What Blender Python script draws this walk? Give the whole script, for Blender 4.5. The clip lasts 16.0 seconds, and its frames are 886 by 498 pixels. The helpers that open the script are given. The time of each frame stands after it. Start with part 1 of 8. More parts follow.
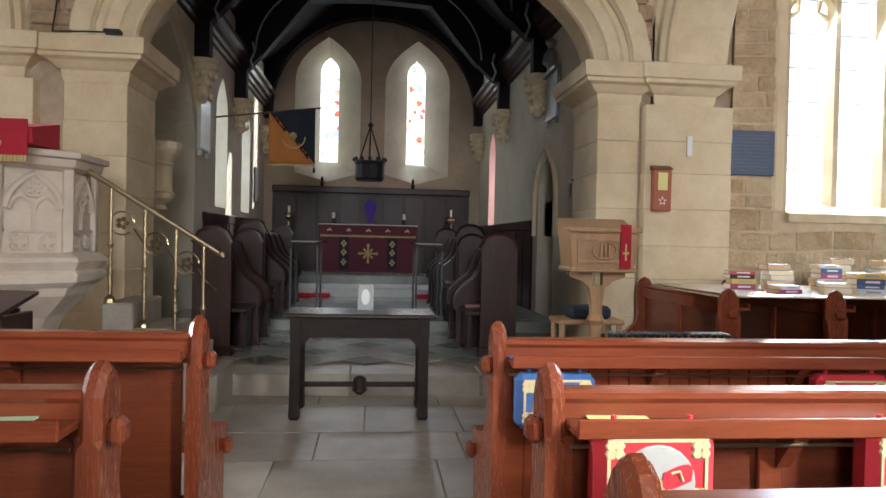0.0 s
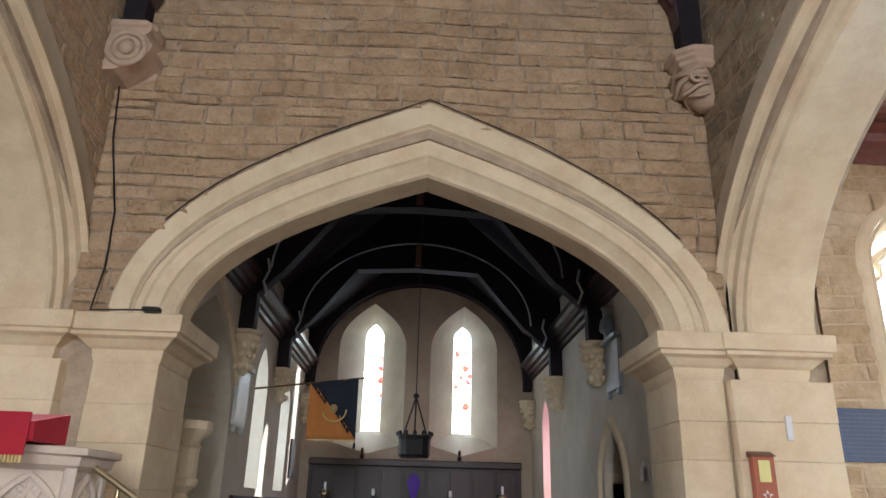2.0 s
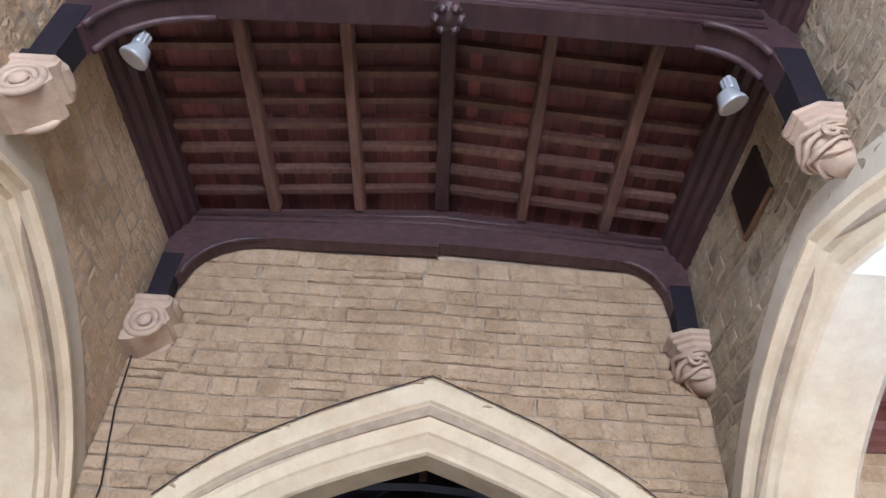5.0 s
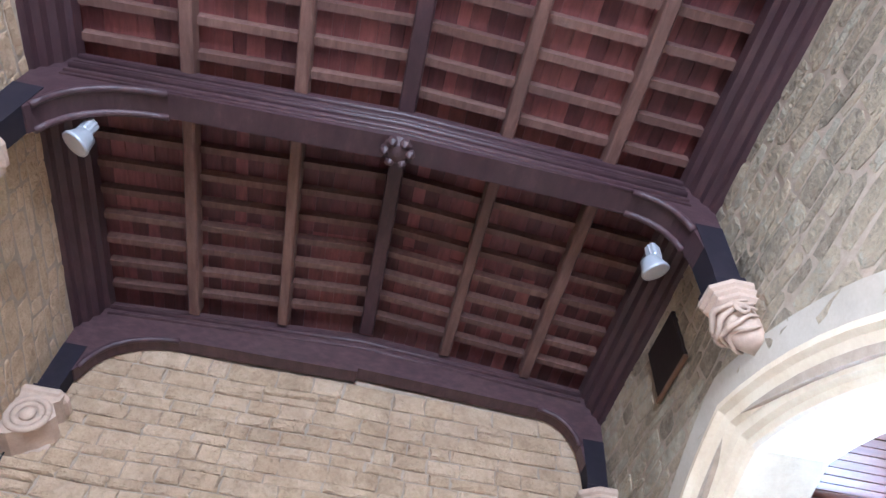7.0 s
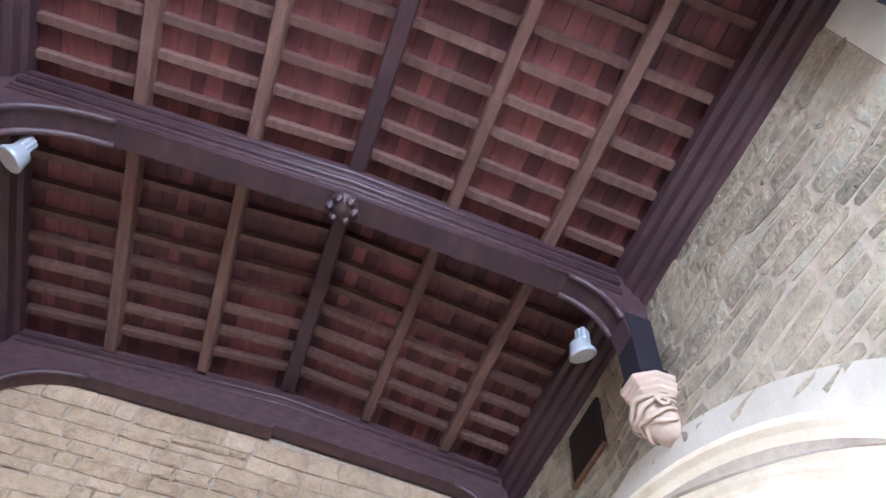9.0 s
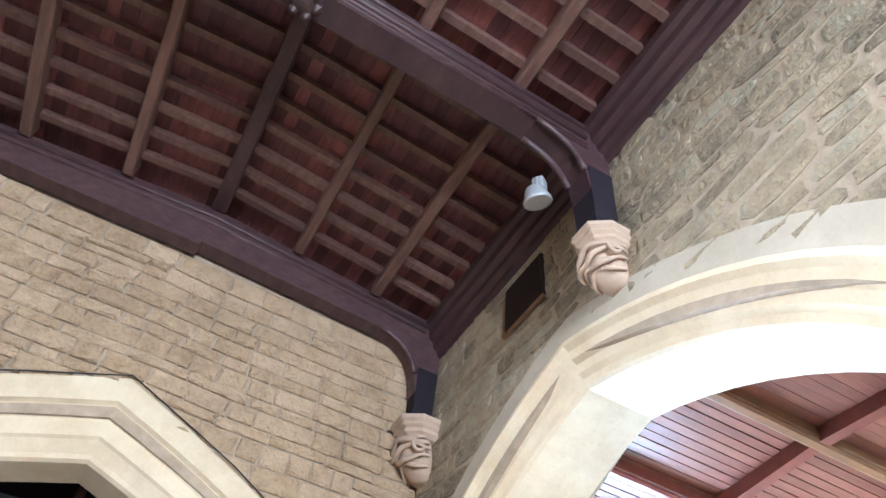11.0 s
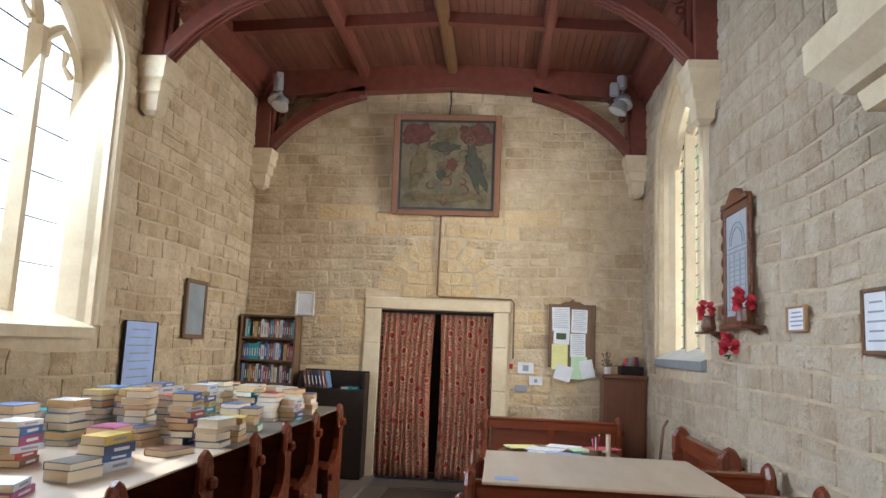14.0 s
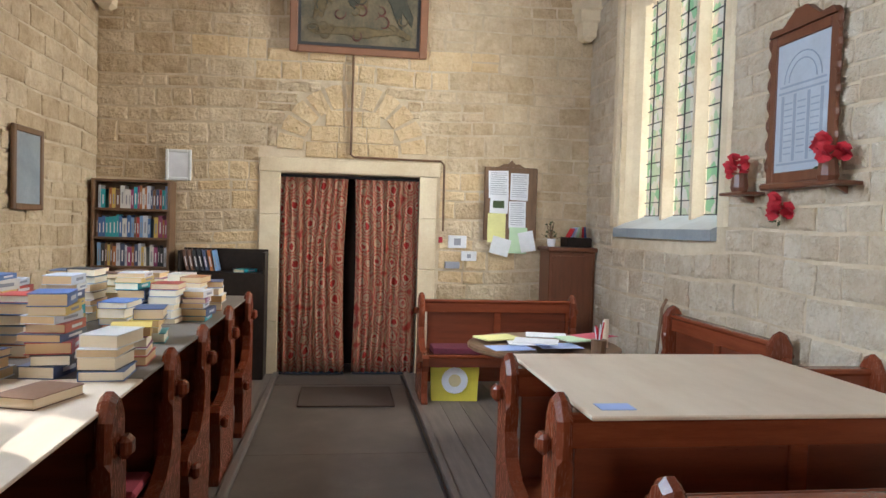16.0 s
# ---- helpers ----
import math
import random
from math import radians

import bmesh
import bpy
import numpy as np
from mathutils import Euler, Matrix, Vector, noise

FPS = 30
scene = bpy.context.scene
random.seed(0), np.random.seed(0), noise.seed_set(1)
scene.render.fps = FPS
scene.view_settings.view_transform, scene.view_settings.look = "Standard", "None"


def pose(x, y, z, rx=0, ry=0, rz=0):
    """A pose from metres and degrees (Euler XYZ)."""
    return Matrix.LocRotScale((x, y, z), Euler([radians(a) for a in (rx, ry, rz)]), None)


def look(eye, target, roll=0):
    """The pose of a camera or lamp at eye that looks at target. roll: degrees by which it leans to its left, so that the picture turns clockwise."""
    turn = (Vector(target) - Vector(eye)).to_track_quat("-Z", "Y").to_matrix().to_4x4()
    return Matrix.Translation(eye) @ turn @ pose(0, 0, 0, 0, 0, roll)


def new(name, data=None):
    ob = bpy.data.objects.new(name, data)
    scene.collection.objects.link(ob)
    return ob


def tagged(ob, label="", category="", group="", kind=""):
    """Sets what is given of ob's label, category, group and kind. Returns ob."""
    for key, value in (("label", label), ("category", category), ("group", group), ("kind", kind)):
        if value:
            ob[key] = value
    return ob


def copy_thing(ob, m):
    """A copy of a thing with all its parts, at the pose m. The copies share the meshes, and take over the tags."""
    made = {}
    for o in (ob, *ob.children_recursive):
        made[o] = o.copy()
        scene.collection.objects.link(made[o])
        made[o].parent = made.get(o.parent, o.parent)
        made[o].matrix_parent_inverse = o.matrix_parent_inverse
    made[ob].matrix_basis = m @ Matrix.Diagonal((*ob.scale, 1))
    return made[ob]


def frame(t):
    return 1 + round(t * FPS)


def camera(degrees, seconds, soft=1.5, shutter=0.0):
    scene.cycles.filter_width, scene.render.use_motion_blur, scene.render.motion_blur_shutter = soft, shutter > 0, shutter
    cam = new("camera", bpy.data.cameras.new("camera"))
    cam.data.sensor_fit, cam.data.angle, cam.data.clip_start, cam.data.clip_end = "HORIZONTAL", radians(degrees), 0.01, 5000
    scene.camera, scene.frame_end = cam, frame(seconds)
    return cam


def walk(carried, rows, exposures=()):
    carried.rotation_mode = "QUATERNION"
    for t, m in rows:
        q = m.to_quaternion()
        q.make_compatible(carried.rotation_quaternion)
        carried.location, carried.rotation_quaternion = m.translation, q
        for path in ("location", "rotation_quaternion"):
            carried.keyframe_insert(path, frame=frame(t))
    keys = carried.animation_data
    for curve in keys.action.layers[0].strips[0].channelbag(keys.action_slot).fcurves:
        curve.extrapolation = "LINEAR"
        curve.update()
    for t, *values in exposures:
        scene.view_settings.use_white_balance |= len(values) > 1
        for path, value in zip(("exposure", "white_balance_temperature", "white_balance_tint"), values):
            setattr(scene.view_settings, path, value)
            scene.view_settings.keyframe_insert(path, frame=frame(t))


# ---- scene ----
cam = camera(64.7, 16.0)
EXPO = [(0, 0.74, 5800, 8), (1.5, 0.95, 5700, 10), (4, 1.73, 5100, 12), (7, 2.35, 4600, 12), (8, 2.45, 4450, 12), (10.3, 2.4, 4750, 8), (11.5, 1.95, 4900, 4), (12.2, 1.2, 5050, 6), (13, 0.52, 5600, 10), (14, 0.28, 5800, 10), (15, 0.42, 5850, 10), (16, 0.46, 5850, 10)]
PATH = [
    (0, (0.218, 1.104, 1.305), (0.417, 3.094, 1.281), 1.3),
    (0.5, (0.202, 1.447, 1.354), (0.377, 3.439, 1.384), 1.4),
    (1, (0.169, 1.692, 1.462), (0.317, 3.675, 1.67), 1.5),
    (1.5, (0.155, 1.76, 1.526), (0.263, 3.703, 1.987), 1.4),
    (2, (0.149, 1.743, 1.584), (0.208, 3.62, 2.272), 1.5),
    (2.5, (0.169, 1.719, 1.623), (0.183, 3.519, 2.495), 1.7),
    (3, (0.171, 1.72, 1.631), (0.155, 3.447, 2.64), 2.1),
    (3.5, (0.196, 1.7, 1.646), (0.159, 3.371, 2.745), 2.7),
    (4, (0.218, 1.687, 1.635), (0.174, 3.304, 2.811), 3.3),
    (6.5, (0.326, 1.615, 1.686), (0.386, 2.905, 3.212), 6.8),
    (7, (0.282, 1.631, 1.686), (0.411, 2.847, 3.269), 6.6),
    (7.5, (0.291, 1.64, 1.695), (0.466, 2.785, 3.325), 7.0),
    (8, (0.273, 1.629, 1.694), (0.488, 2.702, 3.368), 6.7),
    (10.3, (0.459, 1.911, 1.625), (0.740, 2.904, 3.339), 8.4),
    (11, (0.50, 2.275, 1.639), (1.0, 3.437, 3.188), 7.6),
    (11.5, (0.336, 2.474, 1.687), (1.203, 3.711, 2.998), 5.6),
    (12, (0.434, 2.81, 1.707), (1.719, 3.923, 2.761), 3.9),
    (12.5, (0.453, 3.152, 1.678), (2.031, 4.072, 2.493), 3.5),
    (13, (0.46, 3.51, 1.63), (2.241, 4.21, 2.217), 3.0),
    (13.5, (0.575, 3.885, 1.634), (2.484, 4.32, 2.04), 2.8),
    (14, (0.655, 4.245, 1.618), (2.629, 4.415, 1.892), 2.5),
    (14.5, (0.915, 4.575, 1.604), (2.907, 4.5, 1.776), 2.2),
    (15, (1.262, 4.857, 1.575), (3.247, 4.637, 1.679), 2.0),
    (15.5, (1.678, 5.008, 1.552), (3.659, 4.737, 1.577), 1.9),
    (16, (2.148, 5.096, 1.547), (4.127, 4.811, 1.483), 1.7),
]
walk(cam, [(t, look(eye, target, roll)) for t, eye, target, roll in PATH], EXPO)

# ---- light ----
SUN_DIR = Vector((-0.56, -0.72, -0.455)).normalized()
world = bpy.data.worlds.new("sky")
scene.world = world
world.use_nodes = True
wn = world.node_tree.nodes
wl = world.node_tree.links
sky = wn.new("ShaderNodeTexSky")
sky.sky_type = "NISHITA"
sky.sun_disc = False
sky.sun_elevation = math.asin(-SUN_DIR.z)
sky.sun_rotation = math.atan2(-SUN_DIR.x, -SUN_DIR.y)
bg = wn["Background"]
bg.inputs[1].default_value = 0.1
wl.new(sky.outputs[0], bg.inputs[0])
sun_data = bpy.data.lights.new("sun", "SUN")
sun_data.energy, sun_data.angle, sun_data.color = 5.0, radians(0.5), (1.0, 0.93, 0.82)
sun_lamp = new("sun", sun_data)
sun_lamp.matrix_world = look((0, 0, 30), Vector((0, 0, 30)) + SUN_DIR)


def window_light(name, eye, target, w, h, watts, colour, spread=180):
    """Daylight that comes in through one window's opening."""
    d = bpy.data.lights.new(name, "AREA")
    d.shape, d.size, d.size_y, d.energy, d.color = "RECTANGLE", w, h, watts, colour
    d.spread = radians(spread)
    ob = new(name, d)
    ob.matrix_world = look(eye, target)
    return ob


SKYC = (0.93, 0.97, 1.0)
window_light("daylight_transept_east", (5.03, 7.95, 2.95), (4.9, 4.6, 1.6), 1.5, 2.3, 205, (0.74, 0.87, 1.0))
window_light("daylight_transept_west", (7.58, 1.9, 3.05), (8.7, 6.0, 2.1), 1.6, 2.6, 170, (1.0, 0.95, 0.84), 140)
window_light("daylight_chancel_east", (-0.84, 18.3, 5.0), (-0.3, 12.0, 1.2), 0.6, 1.5, 36, SKYC)
window_light("daylight_chancel_east", (1.14, 18.3, 5.0), (0.5, 12.0, 1.2), 0.6, 1.5, 36, SKYC)
window_light("daylight_chancel_north", (-3.9, 13.4, 4.4), (0.5, 12.8, 0.8), 2.0, 1.0, 24, SKYC)
window_light("daylight_chancel_south", (3.9, 15.3, 4.0), (-0.8, 13.6, 1.6), 0.6, 1.0, 48, (1.0, 0.88, 0.9))
window_light("daylight_nave_west", (0.0, -5.85, 3.6), (0.0, 4.0, 3.6), 3.0, 3.8, 384, (1.0, 0.95, 0.88))
# Added fill from an unseen, assumed window; narrow beam onto the transept pew backs.
window_light("daylight_north_transept", (-6.2, 7.40, 2.9), (3.8, 3.9, 0.9), 1.6, 2.4, 78, (1.0, 0.94, 0.86), 64)
# Added fill at an assumed, unseen window; narrowed to brighten only the right-hand pews.
window_light("daylight_nave_south", (3.50, 0.75, 2.45), (1.7, 3.2, 0.6), 1.1, 1.9, 62, (1.0, 0.95, 0.86), 62)

# ---- materials ----
def nd(t, kind, **vals):
    n = t.nodes.new(kind)
    for k, v in vals.items():
        n.inputs[k].default_value = v
    return n


def ramp(t, fac, stops):
    r = t.nodes.new("ShaderNodeValToRGB")
    e = r.color_ramp.elements
    e[0].position, e[0].color = stops[0][0], (*stops[0][1], 1)
    e[1].position, e[1].color = stops[-1][0], (*stops[-1][1], 1)
    for p, c in stops[1:-1]:
        x = e.new(p)
        x.color = (*c, 1)
    t.links.new(fac, r.inputs[0])
    return r.outputs[0]


def mixc(t, fac, a, b, mode="MIX"):
    m = t.nodes.new("ShaderNodeMix")
    m.data_type, m.blend_type = "RGBA", mode
    if isinstance(fac, float):
        m.inputs[0].default_value = fac
    else:
        t.links.new(fac, m.inputs[0])
    for sock, v in ((m.inputs[6], a), (m.inputs[7], b)):
        if isinstance(v, tuple):
            sock.default_value = (*v, 1)
        else:
            t.links.new(v, sock)
    return m.outputs[2]


def arith(t, op, a, b):
    m = t.nodes.new("ShaderNodeMath")
    m.operation = op
    for sock, v in zip(m.inputs, (a, b)):
        if isinstance(v, (int, float)):
            sock.default_value = v
        else:
            t.links.new(v, sock)
    return m.outputs[0]


def surface(name, stops, rough=0.7, scale=6.0, grain=60.0, bump=0.25, bumpdist=0.004, vary=0.0, metal=0.0,
            stretch=(1, 1, 1), dirt=0.25, dirtcol=(0.05, 0.04, 0.03), spec=0.5, dirtscale=1.3, gw=0.3, local=False):
    """A worn surface: colour stops over a noise of size 1/scale, fine grain, broad dirt, a tone per piece."""
    m = bpy.data.materials.new(name)
    m.use_nodes = True
    t = m.node_tree
    b = t.nodes["Principled BSDF"]
    geo = t.nodes.new("ShaderNodeNewGeometry")
    mp = nd(t, "ShaderNodeMapping", Scale=stretch)
    where = t.nodes.new("ShaderNodeTexCoord").outputs["Object"] if local else geo.outputs["Position"]
    t.links.new(where, mp.inputs["Vector"])
    n1 = nd(t, "ShaderNodeTexNoise", Scale=scale, Detail=6.0, Roughness=0.6)
    n2 = nd(t, "ShaderNodeTexNoise", Scale=grain, Detail=4.0, Roughness=0.65)
    n3 = nd(t, "ShaderNodeTexNoise", Scale=dirtscale, Detail=5.0, Roughness=0.7)
    for n in (n1, n2):
        t.links.new(mp.outputs[0], n.inputs["Vector"])
    t.links.new(geo.outputs["Position"], n3.inputs["Vector"])
    f = arith(t, "ADD", arith(t, "MULTIPLY", n1.outputs[0], 1 - gw), arith(t, "MULTIPLY", n2.outputs[0], gw))
    if vary:
        oi = t.nodes.new("ShaderNodeObjectInfo")
        r = arith(t, "FRACT", arith(t, "ADD", oi.outputs["Random"], geo.outputs["Random Per Island"]), 0)
        f = arith(t, "ADD", f, arith(t, "MULTIPLY", arith(t, "SUBTRACT", r, 0.5), vary))
    col = ramp(t, f, stops)
    d = ramp(t, n3.outputs[0], [(0.42, (0, 0, 0)), (0.68, (1, 1, 1))])
    col = mixc(t, arith(t, "MULTIPLY", d, dirt), col, dirtcol)
    t.links.new(col, b.inputs["Base Color"])
    b.inputs["Metallic"].default_value = metal
    b.inputs["Specular IOR Level"].default_value = spec
    rr = arith(t, "ADD", rough - 0.08, arith(t, "MULTIPLY", n2.outputs[0], 0.16))
    t.links.new(rr, b.inputs["Roughness"])
    if bump:
        bm_ = nd(t, "ShaderNodeBump", Strength=bump, Distance=bumpdist)
        t.links.new(f if not vary else arith(t, "ADD", n1.outputs[0], arith(t, "MULTIPLY", n2.outputs[0], 0.5)), bm_.inputs["Height"])
        t.links.new(bm_.outputs[0], b.inputs["Normal"])
    return m


def plain(name, c, rough=0.6, metal=0.0, d=0.8, **kw):
    return surface(name, [(0.3, tuple(x * d for x in c)), (0.7, c)], rough=rough, metal=metal, **{"bump": 0.08, "dirt": 0.1, **kw})


M_STONE_ARCH = surface("tan_rubble_stone", [(0.2, (0.33, 0.215, 0.12)), (0.42, (0.51, 0.37, 0.225)), (0.62, (0.61, 0.455, 0.295)), (0.9, (0.69, 0.55, 0.39))], 0.9, 8, 30, 1.0, 0.07, vary=0.2, gw=0.45, dirt=0.4, dirtcol=(0.25, 0.16, 0.09), dirtscale=2.6)
M_STONE_RUB = surface("grey_tan_rubble_stone", [(0.2, (0.185, 0.145, 0.095)), (0.4, (0.335, 0.275, 0.185)), (0.55, (0.46, 0.365, 0.235)), (0.68, (0.45, 0.40, 0.29)), (0.9, (0.58, 0.51, 0.37))], 0.9, 6, 24, 1.0, 0.06, vary=0.36, gw=0.42, dirt=0.5, dirtcol=(0.15, 0.135, 0.095), dirtscale=3.2)
M_STONE_END = surface("honey_grey_squared_stone", [(0.2, (0.40, 0.28, 0.155)), (0.42, (0.58, 0.445, 0.275)), (0.62, (0.68, 0.55, 0.37)), (0.9, (0.77, 0.67, 0.50))], 0.88, 7, 30, 1.0, 0.05, vary=0.27, gw=0.42, dirt=0.5, dirtcol=(0.31, 0.21, 0.11), dirtscale=2.2)
M_STONE_WEST = surface("pale_tan_squared_stone", [(0.2, (0.40, 0.30, 0.195)), (0.42, (0.565, 0.46, 0.325)), (0.62, (0.65, 0.565, 0.435)), (0.9, (0.74, 0.685, 0.585))], 0.88, 7, 30, 1.0, 0.06, vary=0.19, gw=0.42, dirt=0.45, dirtcol=(0.36, 0.255, 0.145), dirtscale=2.2)
M_MORTAR = surface("tan_lime_mortar", [(0.3, (0.36, 0.28, 0.195)), (0.7, (0.52, 0.42, 0.31))], 0.95, 9, 60, 1.0, 0.02)
M_POINT = surface("pale_lime_pointing", [(0.3, (0.55, 0.43, 0.28)), (0.7, (0.72, 0.61, 0.44))], 0.95, 8, 60, 1.0, 0.012, dirt=0.4, dirtcol=(0.33, 0.24, 0.14), dirtscale=1.9)
M_DRESSED = surface("dressed_cream_limestone", [(0.25, (0.59, 0.47, 0.305)), (0.5, (0.70, 0.59, 0.405)), (0.8, (0.77, 0.675, 0.50))], 0.82, 3, 50, 0.4, 0.006, vary=0.14, dirt=0.45, dirtcol=(0.48, 0.345, 0.20), dirtscale=2.2, gw=0.4)
M_RENDER = surface("grey_buff_cement_render", [(0.25, (0.40, 0.345, 0.265)), (0.5, (0.49, 0.43, 0.335)), (0.8, (0.57, 0.51, 0.41))], 0.9, 2.5, 45, 0.3, 0.006, dirt=0.35, dirtcol=(0.30, 0.235, 0.16), dirtscale=1.7)
M_PULPIT = surface("pale_carved_pulpit_stone", [(0.25, (0.49, 0.41, 0.335)), (0.8, (0.69, 0.61, 0.52))], 0.8, 5, 60, 0.25, 0.004, dirt=0.3, dirtcol=(0.36, 0.28, 0.20))
M_PLASTER = surface("cream_limewash_plaster", [(0.25, (0.60, 0.54, 0.42)), (0.8, (0.74, 0.69, 0.58))], 0.9, 3, 40, 0.25, 0.005, dirt=0.25, dirtcol=(0.40, 0.34, 0.24))
M_BUFF = surface("buff_limewash_plaster", [(0.25, (0.40, 0.315, 0.225)), (0.8, (0.55, 0.455, 0.345))], 0.9, 3, 40, 0.25, 0.005, dirt=0.35, dirtcol=(0.27, 0.20, 0.13))
M_CORBEL = surface("pinkish_white_corbel_stone", [(0.25, (0.42, 0.31, 0.22)), (0.8, (0.64, 0.49, 0.37))], 0.85, 8, 60, 0.5, 0.006, dirt=0.25)
M_FLAG = surface("worn_grey_flagstone", [(0.2, (0.20, 0.17, 0.14)), (0.5, (0.33, 0.29, 0.24)), (0.8, (0.43, 0.38, 0.31))], 0.42, 3, 50, 0.25, 0.003, vary=0.25, dirt=0.3)
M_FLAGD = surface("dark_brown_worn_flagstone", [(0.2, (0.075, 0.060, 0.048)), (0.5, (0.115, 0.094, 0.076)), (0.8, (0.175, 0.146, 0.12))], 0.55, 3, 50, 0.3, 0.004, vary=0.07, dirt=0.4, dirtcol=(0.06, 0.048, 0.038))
M_TILE = surface("polished_grey_green_chancel_tile", [(0.2, (0.30, 0.33, 0.29)), (0.5, (0.42, 0.45, 0.40)), (0.8, (0.52, 0.55, 0.50))], 0.22, 4, 50, 0.12, 0.002, vary=0.3, dirt=0.2)
M_TILE_D = surface("dark_chancel_tile", [(0.2, (0.13, 0.14, 0.12)), (0.8, (0.26, 0.27, 0.24))], 0.25, 4, 50, 0.12, 0.002, vary=0.25)
WOODST = (14, 14, 1.2)
M_ROOF = surface("dark_oak_roof_timber", [(0.2, (0.026, 0.012, 0.015)), (0.5, (0.060, 0.029, 0.033)), (0.85, (0.135, 0.075, 0.070))], 0.5, 3, 30, 0.5, 0.006, stretch=(3, 1, 6), vary=0.15)
M_ROOFB = surface("brown_oak_purlin", [(0.2, (0.066, 0.032, 0.027)), (0.5, (0.145, 0.076, 0.058)), (0.85, (0.28, 0.165, 0.125))], 0.55, 3, 30, 0.5, 0.006, stretch=(6, 1, 6), vary=0.2)
M_BOARD = surface("dark_red_roof_board", [(0.2, (0.065, 0.020, 0.025)), (0.5, (0.135, 0.044, 0.047)), (0.85, (0.28, 0.10, 0.092))], 0.55, 4, 40, 0.4, 0.004, stretch=(6, 1, 6), vary=0.6)
M_BLACK = surface("black_stained_timber", [(0.2, (0.012, 0.010, 0.014)), (0.8, (0.026, 0.020, 0.028))], 0.8, 6, 40, 0.2, 0.003, spec=0.2)
M_TCEIL = surface("red_brown_boarded_ceiling", [(0.2, (0.11, 0.036, 0.022)), (0.5, (0.19, 0.068, 0.042)), (0.85, (0.28, 0.115, 0.07))], 0.42, 3, 40, 0.2, 0.003, stretch=(1, 8, 8), vary=0.25)
M_TBEAM = surface("mahogany_red_moulded_beam", [(0.2, (0.10, 0.024, 0.017)), (0.5, (0.17, 0.045, 0.030)), (0.85, (0.25, 0.075, 0.048))], 0.4, 3, 40, 0.2, 0.003, stretch=(4, 4, 4), vary=0.15)
M_PEW = surface("polished_red_brown_pew_wood", [(0.25, (0.115, 0.024, 0.010)), (0.5, (0.195, 0.045, 0.018)), (0.8, (0.28, 0.074, 0.029))], 0.24, 2.5, 22, 0.05, 0.001, stretch=(0.8, 9, 9), vary=0.1, gw=0.3, dirt=0.15, local=True)
M_PEWEND = surface("red_brown_pew_end_wood", [(0.25, (0.105, 0.023, 0.010)), (0.5, (0.175, 0.041, 0.017)), (0.8, (0.25, 0.067, 0.027))], 0.26, 2.5, 22, 0.05, 0.001, stretch=(9, 9, 0.8), vary=0.1, gw=0.3, dirt=0.15, local=True)
M_PEWD = surface("dark_red_pew_panel", [(0.25, (0.085, 0.019, 0.009)), (0.5, (0.145, 0.034, 0.014)), (0.8, (0.215, 0.057, 0.023))], 0.3, 2.5, 22, 0.05, 0.001, stretch=(0.8, 9, 9), vary=0.14, gw=0.3, dirt=0.15, local=True)
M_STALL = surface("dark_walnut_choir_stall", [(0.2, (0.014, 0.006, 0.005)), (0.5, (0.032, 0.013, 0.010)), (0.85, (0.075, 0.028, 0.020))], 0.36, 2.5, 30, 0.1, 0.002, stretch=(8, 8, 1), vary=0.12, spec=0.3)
M_TABLE = surface("near_black_oak_table", [(0.2, (0.010, 0.007, 0.006)), (0.8, (0.030, 0.019, 0.015))], 0.5, 4, 40, 0.12, 0.002, stretch=(2, 8, 8), spec=0.15)
M_TABLETOP = surface("polished_black_oak_top", [(0.2, (0.014, 0.010, 0.008)), (0.8, (0.04, 0.027, 0.02))], 0.26, 4, 40, 0.05, 0.001, stretch=(2, 8, 8))
M_OAK = surface("light_oak_carving", [(0.2, (0.30, 0.17, 0.085)), (0.5, (0.43, 0.26, 0.135)), (0.85, (0.54, 0.35, 0.20))], 0.45, 4, 50, 0.25, 0.003, stretch=(8, 8, 1))
M_SHELF = surface("brown_bookcase_wood", [(0.2, (0.10, 0.050, 0.024)), (0.8, (0.25, 0.14, 0.07))], 0.5, 4, 50, 0.2, 0.003, stretch=(6, 6, 1))
M_MAHOG = surface("mahogany_cabinet_wood", [(0.2, (0.085, 0.026, 0.013)), (0.8, (0.19, 0.068, 0.032))], 0.35, 4, 50, 0.15, 0.002, stretch=(6, 6, 1))
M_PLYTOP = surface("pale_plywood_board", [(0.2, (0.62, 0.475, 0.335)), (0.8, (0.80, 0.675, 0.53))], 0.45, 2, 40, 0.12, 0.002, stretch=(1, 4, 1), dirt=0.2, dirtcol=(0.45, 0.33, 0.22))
M_BRASS = plain("dull_brass", (0.44, 0.36, 0.22), 0.32, 1.0)
M_IRON = plain("black_iron", (0.014, 0.014, 0.016), 0.4)
M_STEEL = plain("grey_white_lamp_metal", (0.55, 0.57, 0.60), 0.35, 0.3)
M_LENS = plain("pale_lamp_lens", (0.80, 0.82, 0.80), 0.1)
M_PAPER = plain("white_paper", (0.82, 0.83, 0.86), 0.8)
# White paper with the blue of shade put into its colour.
M_PAPERB = plain("shade_blue_white_paper", (0.46, 0.58, 0.92), 0.8)
M_YELL = plain("yellow_paper", (0.83, 0.80, 0.34), 0.8)
M_GREEN = plain("pale_green_paper", (0.58, 0.78, 0.52), 0.8)
M_INK = plain("grey_print", (0.34, 0.35, 0.40), 0.8)
M_SLATE = surface("dark_blue_slate", [(0.3, (0.032, 0.058, 0.135)), (0.8, (0.06, 0.10, 0.22))], 0.45, 6, 60, 0.1, 0.002)
